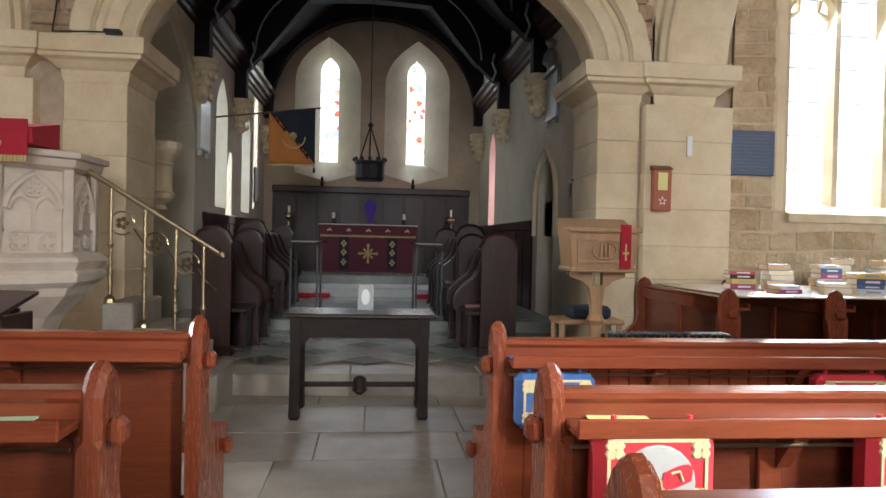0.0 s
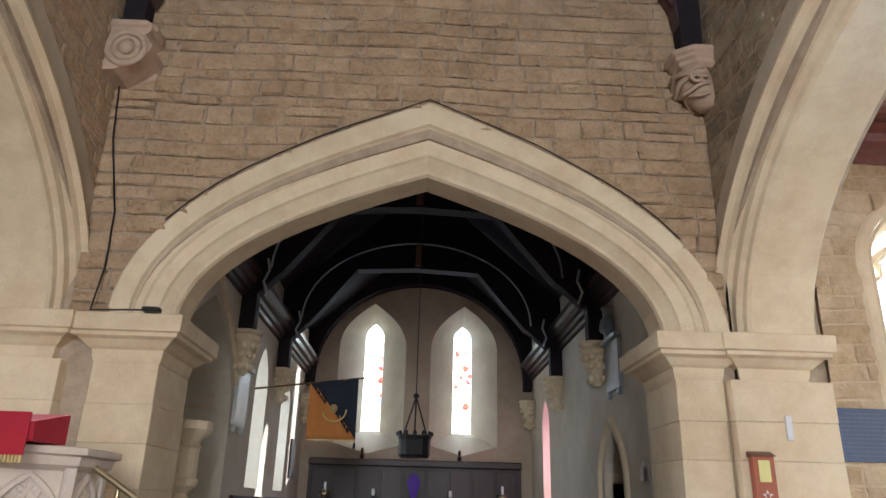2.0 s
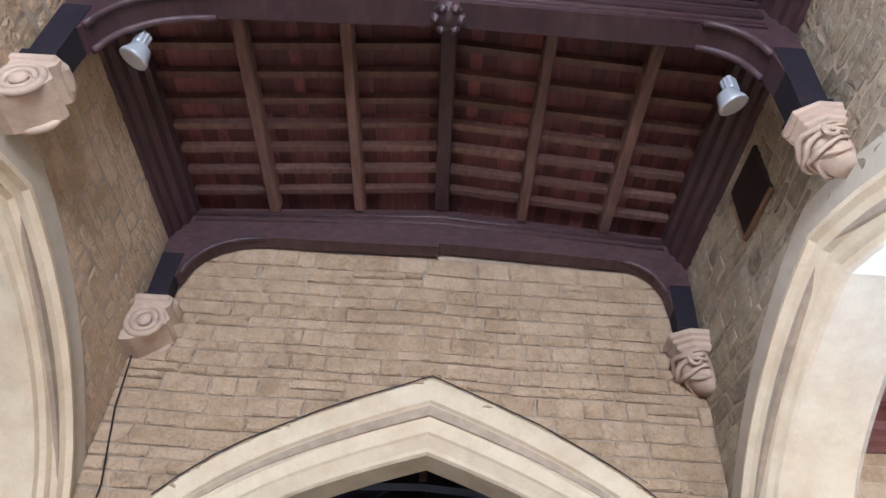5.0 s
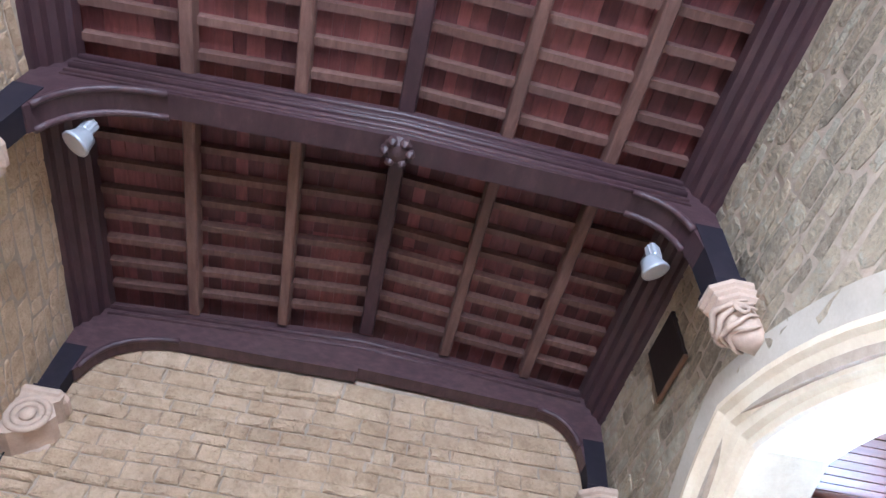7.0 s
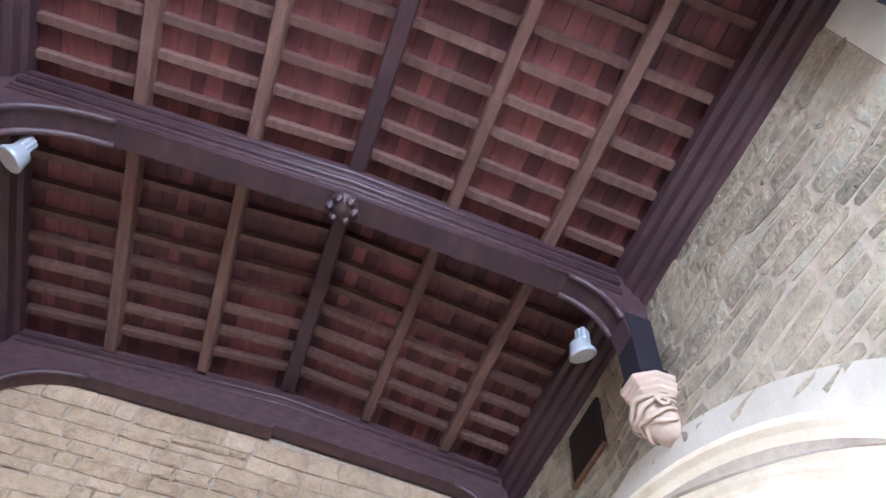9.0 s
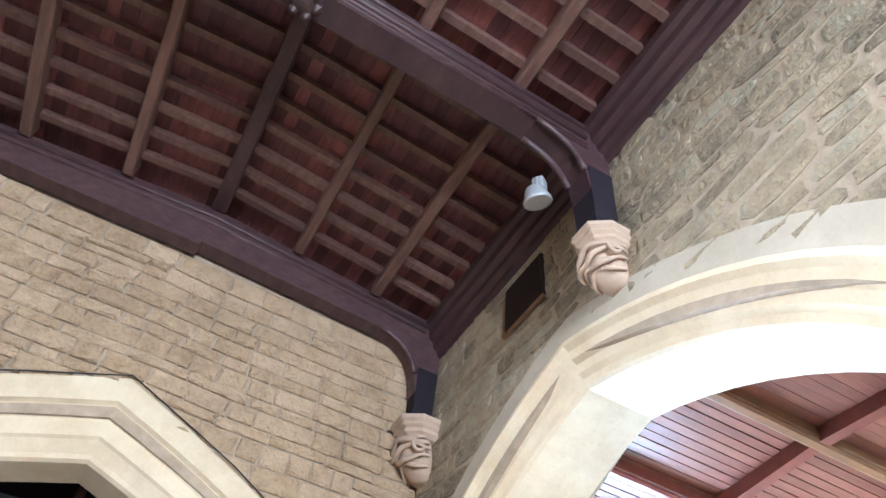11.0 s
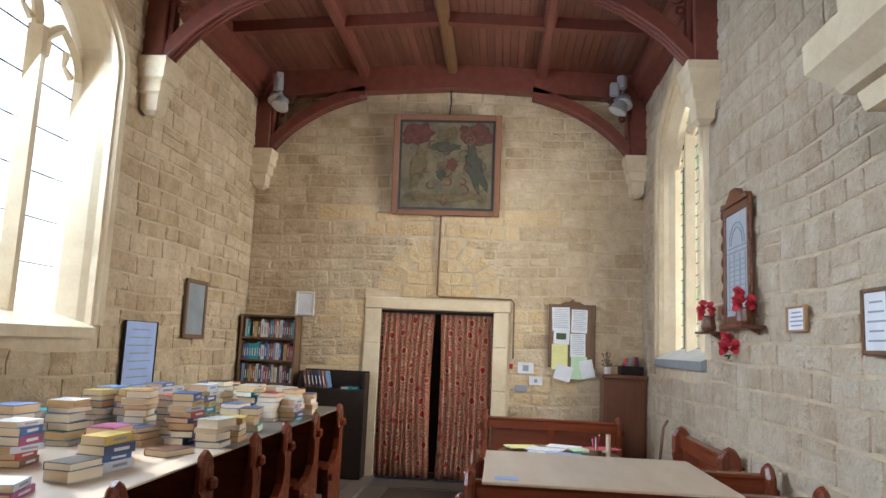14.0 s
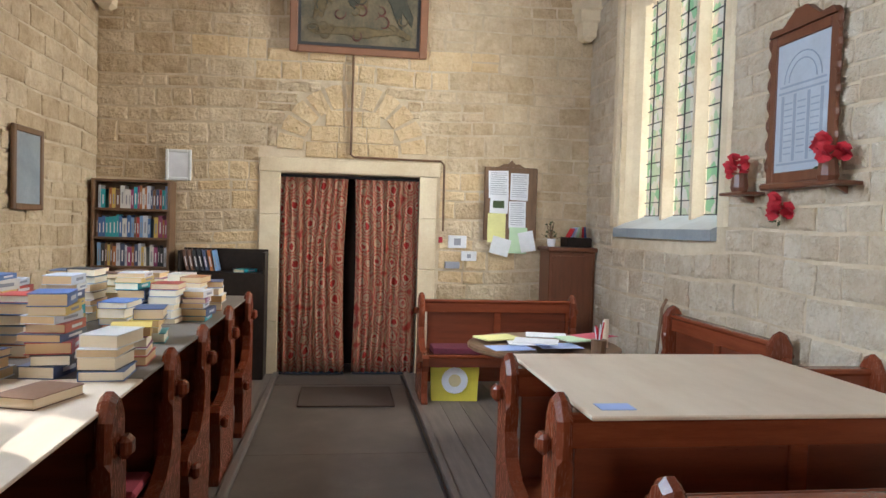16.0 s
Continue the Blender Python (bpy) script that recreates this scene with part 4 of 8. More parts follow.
def truss(name, y0, y1, zc, label):
    """A cambered tie beam with a long and a short curved brace and wall posts on stone corbels."""
    tr = thing(name, label, "roof truss", kind="structure")
    xa, xb = NX0 + 0.02, NX1 - 0.02
    against = y1 > EY - 0.1
    left = bez((xa + 0.25, 6.05), (xa + 0.32, 6.38), (xa + 0.55, 6.56), (xa + 1.02, 6.60), 9)
    right = bez((xb - 0.68, 6.60), (xb - 0.46, 6.57), (xb - 0.32, 6.46), (xb - 0.25, 6.22), 6)
    step = 0.05 if against else 0.0
    low = [(xa, 6.0), (xa + 0.23, 6.0), *left, (RC - 0.001, 6.68 - step), (RC + 0.001, 6.68), *right, (xb - 0.22, 6.0), (xb, 6.0)]
    part("beam", prism(B(), [*low, (xb, 6.95), (RC, 7.18), (xa, 6.95)], "y", y0 + 0.05, y1 - 0.05), M_ROOF, tr)
    for dz, r in ((0.06, 0.030), (0.15, 0.018), (0.22, 0.034), (0.31, 0.020), (0.375, 0.014)):
        for y in ((y0 + 0.05,) if against else (y0 + 0.05, y1 - 0.05)):
            if against and dz not in (0.06, 0.15):
                continue
            part("moulding", tube(B(), [(xa + 0.2, y, 6.945 - dz), (RC, y, 7.125 - dz), (xb - 0.2, y, 6.945 - dz)], r, 8), M_ROOF, tr, smooth=True)
    for line in (left, right):
        part("brace_roll", tube(B(), [(x, y0 + 0.055, z) for x, z in line], 0.03, 8), M_ROOF, tr, smooth=True)
        if not against:
            part("brace_roll", tube(B(), [(x, y1 - 0.055, z) for x, z in line], 0.03, 8), M_ROOF, tr, smooth=True)
    for s, x in ((1, xa), (-1, xb)):
        inner = x + s * 0.22
        part("post", rect_loft(B(), min(x, inner), max(x, inner), y0 + 0.04, y1 - 0.04, [(zc, 0.0), (zc + 0.05, 0.012), (zc + 0.10, 0.012), (zc + 0.12, -0.01), (6.3, 0.0)]), M_BLACK, tr)
    if not against:
        boss = part("boss", lathe(B(), [(0.02, 6.58), (0.08, 6.60), (0.13, 6.66), (0.12, 6.72)], RC, (y0 + y1) / 2, 12), M_ROOF, tr, "carved dark boss")
        for k in range(6):
            a = k * math.pi / 3
            part("leaf", lathe(B(), [(0.01, 6.57), (0.045, 6.61), (0.04, 6.68)], RC + 0.10 * math.cos(a), (y0 + y1) / 2 + 0.10 * math.sin(a), 7), M_ROOF, boss)
    return tr


# wall posts stand on corbels
truss("truss_east", EY - 0.27, EY - 0.004, 5.66, "dark cambered tie beam against the stone wall")
for yc in (4.55, 1.6, -1.2):
    truss("truss", yc - 0.16, yc + 0.16, 5.58, "dark moulded tie beam with curved braces")


OCTO = [(-0.004, -1.0), (0.55, -1.0), (1.0, -0.5), (1.0, 0.5), (0.55, 1.0), (-0.004, 1.0)]


def corbel_leaf(x, y, z, sx, size, label):
    """A stone bracket: a stepped half-octagon top over curling leaves that taper into the wall."""
    c = thing("corbel", label, "corbel", pose(x, y, z) @ Matrix.Diagonal((sx * size, size, size, 1)), kind="structure")
    part("abacus", loft(B(), [[(0.30 * r * u, 0.19 * r * v, q) for u, v in OCTO] for q, r in ((0.0, 0.9), (-0.02, 1.0), (-0.055, 1.0), (-0.07, 0.9), (-0.10, 0.93), (-0.115, 0.82), (-0.15, 0.84), (-0.175, 0.66))]), M_CORBEL, c)
    rings = []
    for k in range(9):
        f = k / 8
        r = 0.125 * (0.95 + 0.7 * f - 1.15 * f * f)
        rings.append([(0.12 * (1 - 0.8 * f * f) + r * math.cos(a), 1.15 * r * math.sin(a), -0.165 - 0.31 * f) for a in (2 * math.pi * i / 18 for i in range(18))])
    part("bell", loft(B(), rings), M_CORBEL, c, smooth=True)
    for k, (z, r) in enumerate(((-0.20, 0.145), (-0.25, 0.168), (-0.30, 0.165), (-0.35, 0.145), (-0.40, 0.115))):
        line = [(0.115 * (1 - 0.11 * k) + r * math.cos(a) * (1 + 0.05 * math.cos(7 * a + k)), 1.1 * r * math.sin(a), z + 0.034 * math.sin(2.2 * a + 1.9 * k) * math.cos(0.8 * a)) for a in (-1.7 + 3.4 * i / 16 for i in range(17))]
        part("leaf_fold", tube(B(), line, [0.010 + 0.012 * math.sin(math.pi * i / 16) for i in range(17)], 6), M_CORBEL, c, smooth=True)
    for q in (-1, 1):
        part("curl", tube(B(), [(0.15 + 0.0085 * t * math.cos(t), q * (0.175 - 0.002 * t), -0.29 + 0.0085 * t * math.sin(t)) for t in (0.5 * i for i in range(16))], 0.016, 6), M_CORBEL, c, smooth=True)
    return c


def corbel_volute(x, y, z, sx, size, label):
    """A stone bracket with a moulded cap and a round scroll on its cheek."""
    c = thing("corbel", label, "corbel", pose(x, y, z) @ Matrix.Diagonal((sx * size, size, size, 1)), kind="structure")
    body = [(-0.004, 0.0), (0.30, 0.0), (0.335, -0.03), (0.33, -0.10), (0.29, -0.13), (0.335, -0.19), (0.37, -0.235), (0.35, -0.29), (0.28, -0.35), (0.20, -0.42), (0.10, -0.47), (-0.004, -0.48)]
    bm = prism(B(), body, "y", -0.15, 0.15)
    part("bracket", bm, M_CORBEL, c)
    part("cap", loft(B(), [[(u, v, q) for u, v in ((-0.004, -0.15 - e), (0.28 + e, -0.15 - e), (0.34 + e, -0.08), (0.34 + e, 0.08), (0.28 + e, 0.15 + e), (-0.004, 0.15 + e))] for q, e in ((0.012, 0.0), (-0.01, 0.02), (-0.05, 0.02), (-0.07, -0.005))]), M_CORBEL, c)
    for q in (-1, 1):
        for r, t in ((0.150, 0.028), (0.098, 0.024)):
            part("scroll_ring", tube(B(), [(0.165 + r * math.cos(a), q * 0.152, -0.27 + r * math.sin(a)) for a in (2 * math.pi * i / 22 for i in range(23))], t, 7), M_CORBEL, c, smooth=True)
        eye = lathe(B(), [(0.065, 0.0), (0.06, 0.025), (0.03, 0.04), (0.005, 0.044)], 0, 0, 12)
        bmesh.ops.transform(eye, matrix=pose(0.165, q * 0.150, -0.27, -90 * q, 0, 0), verts=eye.verts)
        part("scroll_eye", eye, M_CORBEL, c, smooth=True)
    return c


corbel_volute(NX0, EY - 0.17, 5.66, 1, 1.1, "white carved scroll corbel under a roof post")
corbel_volute(NX0, 4.55, 5.58, 1, 1.0, "white carved scroll corbel under a roof post")
corbel_leaf(NX1, EY - 0.17, 5.66, -1, 1.2, "pinkish carved leaf corbel under a roof post")
corbel_leaf(NX1, 4.55, 5.58, -1, 1.0, "pinkish carved leaf corbel under a roof post")

# ---- transept roof ----
# Ridge purlin: the gold of sunlight on one side is put into its colour.
M_RIDGE_SUNLIT = surface("sunlit_gold_ridge_timber", [(0.2, (0.12, 0.052, 0.022)), (0.8, (0.26, 0.135, 0.055))], 0.4, 4, 40, 0.2, 0.003, stretch=(1, 6, 6))


def troof(y, lift=0.0):
    return 5.07 - 0.055 * abs(y - 4.95) + lift


bm = B()
rng = random.Random(11)
y = TY0 - 0.05
while y < TY1 + 0.05:
    for xa in (3.3, 4.95, 6.32, 7.75):
        xb = {3.3: 4.95, 4.95: 6.32, 6.32: 7.75, 7.75: 9.4}[xa]
        d = rng.uniform(0, 0.003)
        box(bm, xa, xb, y + 0.003, y + 0.089, troof(y, 0.10 + d), troof(y, 0.12 + d), bev=0.0)
    y += 0.092
structure("ceiling_transept", bm, M_TCEIL, "red-brown tongue and groove boarded ceiling", "ceiling")
structure("roof_transept", bx(3.4, 9.9, TY0 - 0.5, TY1 + 0.5, 5.25, 5.35), M_BLACK, "dark roof over the transept", "roof")
for yb in (6.08, 4.95, 3.82):
    z = troof(yb)
    structure("beam_transept_purlin", rect_loft(B(), 3.4, TX1, yb - 0.065, yb + 0.065, [(z - 0.03, -0.035), (z - 0.015, -0.01), (z, -0.01), (z + 0.015, 0.0), (z + 0.12, 0.0)]), M_TBEAM if yb != 4.95 else M_RIDGE_SUNLIT, "moulded red-brown purlin", "beam")
for xb, w in ((4.95, 0.05), (6.32, 0.09), (7.75, 0.05), (9.2, 0.09), (3.62, 0.05)):
    dz = 0.21 if xb > 9 else 0.02 if w < 0.08 else 0.06
    poly = [(TY0, troof(TY0, -dz)), (4.95, troof(4.95, -dz)), (TY1, troof(TY1, -dz)), (TY1, troof(TY1, 0.14)), (4.95, troof(4.95, 0.14)), (TY0, troof(TY0, 0.14))]
    structure("beam_transept_cross", prism(B(), poly, "x", xb - w, xb + w), M_TBEAM, "moulded red-brown cross beam", "beam")
for yw, s in ((TY1, -1), (TY0, 1)):
    pr = [(0, 4.66), (0.04, 4.67), (0.05, 4.72), (0.10, 4.75), (0.11, 4.80), (0.16, 4.84), (0.20, 4.90), (0.20, 5.02), (0, 5.02)]
    bm = B()
    loft(bm, [[(x, yw + s * (a - 0.004), z) for a, z in pr] for x in (3.4, TX1)])
    structure("cornice_transept", bm, M_TBEAM, "deep red moulded cornice", "cornice")
    for xb in (6.36, 9.195):
        br = thing("brace", "curved mahogany brace with pierced tracery", "brace", kind="structure")
        q = lambda d: yw + s * d
        xh = 0.10
        part("post", bx(xb - xh, xb + xh, min(q(-0.004), q(0.20)), max(q(-0.004), q(0.20)), 4.0, 4.88, bev=0.012), M_TBEAM, br)
        low = bez((q(0.19), 4.0), (q(0.45), 4.36), (q(0.85), 4.62), (q(1.40), 4.76), 12)
        up = bez((q(0.21), 4.17), (q(0.45), 4.49), (q(0.85), 4.74), (q(1.40), 4.88), 12)
        bm = B()
        loft(bm, [[(xb - xh + 0.015, a[0], a[1]), (xb + xh - 0.015, a[0], a[1]), (xb + xh - 0.015, b[0], b[1]), (xb - xh + 0.015, b[0], b[1])] for a, b in zip(low, up)])
        part("arch_rib", bm, M_TBEAM, br)
        for dx in (-0.062, 0.0, 0.062):
            part("roll", tube(B(), [(xb + dx, y, z - 0.004) for y, z in low], 0.024, 7), M_TBEAM, br, smooth=True)
        part("rail", bx(xb - 0.06, xb + 0.06, min(q(0.2), q(1.3)), max(q(0.2), q(1.3)), 4.81, 4.885, bev=0.012), M_TBEAM, br)
        part("stile", bx(xb - 0.06, xb + 0.06, min(q(0.2), q(0.245)), max(q(0.2), q(0.245)), 4.2, 4.81, bev=0.01), M_TBEAM, br)
        for cy, cz, r in ((0.32, 4.735, 0.055), (0.43, 4.755, 0.04), (0.31, 4.62, 0.045), (0.40, 4.67, 0.035), (0.53, 4.765, 0.03), (0.29, 4.50, 0.03)):
            pts = [(xb, q(cy) + r * math.cos(a), cz + r * math.sin(a)) for a in (2 * math.pi * k / 12 for k in range(13))]
            part("foil", tube(B(), pts, 0.016, 6), M_TBEAM, br, smooth=True)
        cb = structure("corbel_transept", rect_loft(B(), xb - 0.12, min(xb + 0.12, TX1 + 0.05), min(q(-0.004), q(0.22)), max(q(-0.004), q(0.22)), [(3.50, -0.08), (3.54, -0.04), (3.68, -0.03), (3.70, -0.005), (3.80, 0.0), (3.82, 0.025), (3.90, 0.03), (3.93, 0.05), (4.0, 0.05)]), M_DRESSED, "cream moulded stone corbel", "corbel")

# ---- chancel roof ----
def chancel_truss(y0, y1, label):
    arc = [(0.19 + 2.22 * math.cos(a), 4.15 + 2.0 * math.sin(a)) for a in (math.pi * k / 20 for k in range(21))]
    poly = [(2.6, 3.9), (2.41, 3.9), *arc, (-2.03, 3.9), (-2.25, 3.9), (-2.25, 5.0), (0.19, 7.2), (2.6, 5.0)]
    return structure("truss_chancel", prism(B(), poly, "y", y0, y1), M_BLACK, label, "roof truss")


def canted_truss(yc):
    """A dark truss with a flat collar between straight braces, a thin curved rod on its face and wall posts."""
    tr = thing("truss_chancel", "dark timber truss with a canted collar over the chancel", "roof truss", kind="structure")
    low = [(-2.0, 4.15), (-1.74, 4.44), (-0.96, 5.45), (0.09, 5.50), (1.14, 5.45), (1.98, 4.44), (2.3, 4.15)]
    part("plate", prism(B(), [(-2.25, 4.15), *low, (2.62, 4.15), (2.62, 4.95), (0.19, 7.1), (-2.25, 4.95)], "y", yc - 0.10, yc + 0.10), M_BLACK, tr)
    for a, b in zip(low[1:], low[2:-1]):
        part("edge_board", prism(B(), [a, b, (b[0], b[1] - 0.03), (a[0], a[1] - 0.03)], "y", yc - 0.115, yc + 0.13), M_BLACK, tr)
    part("king_block", bx(0.04, 0.14, yc - 0.16, yc - 0.10, 5.50, 5.92, bev=0.01), M_ROOFB, tr)
    rod = [(0.10 + 1.95 * math.cos(a), yc - 0.14, 4.50 + 1.42 * math.sin(a)) for a in (math.pi * k / 28 for k in range(29))]
    part("rod", tube(B(), rod, 0.014, 6), M_STEEL, tr, "thin pale curved rod", smooth=True)
    for s, x in ((1, CX0), (-1, CX1)):
        part("post", bx(min(x, x + s * 0.20), max(x, x + s * 0.20), yc - 0.10, yc + 0.10, 3.64, 4.2, bev=0.01), M_BLACK, tr)
        part("strap", tube(B(), [(x + s * 0.30, yc - 0.15, 4.62), (x + s * 0.34, yc - 0.17, 4.45), (x + s * 0.27, yc - 0.15, 4.30), (x + s * 0.33, yc - 0.16, 4.15)], 0.018, 6), M_STEEL, tr, "grey iron strap")


def chancel_corbel(x, s, y):
    """A small capital wrapped in knobbly leaves."""
    c = thing("corbel_chancel", "carved foliage corbel on the chancel wall", "corbel", kind="structure")
    part("bell", lathe(B(), [(0.04, 3.08), (0.10, 3.16), (0.07, 3.24), (0.12, 3.40), (0.17, 3.50)], x + s * 0.1, y, 12), M_DRESSED, c)
    part("abacus", ngon_loft(B(), x + s * 0.1, y, 8, [(3.50, 0.17), (3.53, 0.21), (3.57, 0.21), (3.585, 0.18), (3.62, 0.22), (3.65, 0.22)], math.pi / 8), M_DRESSED, c)
    for z, r, n in ((3.44, 0.16, 9), (3.33, 0.12, 8), (3.17, 0.10, 7)):
        for k in range(n):
            a = 2 * math.pi * k / n
            part("leaf", lathe(B(), [(0.01, z - 0.045), (0.042, z - 0.015), (0.034, z + 0.03), (0.01, z + 0.045)], x + s * 0.1 + r * math.cos(a), y + r * math.sin(a), 6), M_DRESSED, c, smooth=True)


chancel_truss(16.5, 16.79, "black arched roof truss against the chancel end wall")
for yc in (10.8, 13.5):
    canted_truss(yc)
    for s, x in ((1, CX0), (-1, CX1)):
        chancel_corbel(x, s, yc)
for s, x in ((1, CX0), (-1, CX1)):
    chancel_corbel(x, s, 16.35)
structure("roof_chancel", prism(B(), [(-3.2, 4.1), (0.19, 7.2), (3.6, 4.1), (3.6, 4.3), (0.19, 7.4), (-3.2, 4.3)], "y", 8.1, 17.3), M_BLACK, "steep dark boarded chancel roof", "roof")
for s, x in ((1, CX0), (-1, CX1)):
    pr = [(-0.004, 4.10), (0.05, 4.12), (0.06, 4.17), (0.10, 4.19), (0.11, 4.25), (0.16, 4.28), (0.17, 4.36), (0.22, 4.40), (0.22, 4.48), (-0.004, 4.48)]
    structure("cornice_chancel", prism(B(), [(x + s * a, z) for a, z in pr], "y", 8.2, 16.8), M_STALL, "dark moulded chancel wall plate", "cornice")

# ---- ground outside ----
structure("ground", bx(-400, 400, -400, 400, -0.6, -0.31), plain("dull_grass", (0.06, 0.09, 0.03), 0.9), "grass around the church", "ground")

# ---- pews ----
END = [(-0.07, 0.0), (-0.07, 0.80), (-0.065, 0.905), (-0.028, 0.965), (0.012, 0.985), (0.05, 0.965), (0.088, 0.905), (0.09, 0.78), (0.070, 0.66), (0.10, 0.56), (0.18, 0.49), (0.30, 0.46), (0.42, 0.455), (0.46, 0.43), (0.45, 0.36), (0.41, 0.30), (0.40, 0.10), (0.44, 0.03), (0.44, 0.0)]


def pew(length, m, label, panels=3, hook=True, boards=False, seat=True):
    p = thing("pew", label, "pew", m, "pews in rows")
    for k, x in enumerate((0.0, length - 0.055)):
        e = prism(B(), END, "x", x, x + 0.055)
        rim = [d for d in e.edges if abs(d.verts[0].co.x - d.verts[1].co.x) < 1e-5 and len(d.link_faces) == 2 and d.calc_face_angle(0) > 1.2]
        bmesh.ops.bevel(e, geom=[d for d in rim if min(q.co.z for q in d.verts) > 0.77], offset=0.017, segments=1, affect="EDGES")
        en = part("end_panel", e, M_PEWEND, p)
        xo = x - 0.04 if k == 0 else x + 0.055
        part("knob", bx(xo, xo + 0.045, -0.04, 0.03, 0.775, 0.845, bev=0.016), M_PEWEND, en)
        part("knob", bx(xo, xo + 0.04, 0.335, 0.41, 0.325, 0.39, bev=0.014), M_PEWEND, en)
    a, b = 0.055, length - 0.055
    part("top_rail", rect_loft(B(), a, b, -0.035, 0.03, [(0.80, 0), (0.885, 0), (0.90, 0.012), (0.915, 0.012), (0.92, 0.0)]), M_PEW, p)
    part("bottom_rail", bx(a, b, -0.03, 0.025, 0.12, 0.26, bev=0.004), M_PEW, p)
    if boards:
        n = round((b - a) / 0.085)
        for i in range(n):
            part("board", bx(a + (b - a) * i / n + 0.002, a + (b - a) * (i + 1) / n - 0.002, -0.012, 0.012, 0.26, 0.80, bev=0.003), M_PEW, p)
    else:
        for i in range(panels):
            u0, u1 = a + (b - a) * i / panels, a + (b - a) * (i + 1) / panels
            part("panel", bx(u0 + 0.03, u1 - 0.03, -0.008, 0.010, 0.26, 0.80, bev=0.003), M_PEWD, p)
            part("stile", bx(u0 - 0.035 if i else u0, u0 + 0.035, -0.028, 0.024, 0.26, 0.80, bev=0.004), M_PEW, p)
    part("book_ledge", bx(a, b, -0.155, -0.036, 0.825, 0.848, bev=0.005), M_PEW, p)
    part("ledge_lip", bx(a, b, -0.168, -0.155, 0.825, 0.875, bev=0.004), M_PEW, p)
    for x in (a + length * 0.33, a + length * 0.66):
        part("bracket", prism(B(), [(-0.036, 0.71), (-0.036, 0.825), (-0.13, 0.825), (-0.09, 0.78)], "x", x - 0.02, x + 0.02), M_PEW, p)
    if seat:
        part("seat", bx(a, b, 0.03, 0.41, 0.425, 0.452, bev=0.006), M_PEW, p)
        part("seat_front", bx(a, b, 0.385, 0.405, 0.34, 0.424, bev=0.003), M_PEWD, p)
    if hook:
        part("hanging_rod", tube(B(), [(a, -0.10, 0.79), (b, -0.10, 0.79)], 0.006, 6), M_BRASS, p, "thin brass rod")
    return p


for y, bd, x in ((3.88, True, 0.70), (2.93, False, 0.67), (2.13, False, 0.60), (1.20, False, 0.67)):
    pew(2.53 - x, pose(x, y, 0.0), "red-brown panelled oak pew beside the aisle", boards=bd)
for y, ln in ((3.97, 2.22), (2.93, 2.23), (2.13, 2.28), (1.20, 2.22)):
    pew(ln, pose(-2.66, y, 0.0), "dark red-brown oak pew beside the aisle")
for x in (2.72, 3.52, 4.40, 5.17, 5.84, 6.66, 7.57):
    pew(1.58, pose(x, 5.76, 0.03, 0, 0, 90), "red-brown oak pew carrying boards of books", panels=2, hook=False)
for x in (3.59, 4.37, 5.07):
    pew(1.78, pose(x, 2.62, 0.03, 0, 0, 90), "red-brown oak pew in the transept", panels=2, hook=False)
pew(1.47, pose(8.45, 2.93, 0.02, 0, 0, 90) @ Matrix.Diagonal((1, 1, 0.94, 1)), "panelled oak bench facing the aisle", panels=2, hook=False)
pew(1.34, pose(5.72, 2.64, 0.03), "oak bench along the stone wall", panels=2, hook=False)

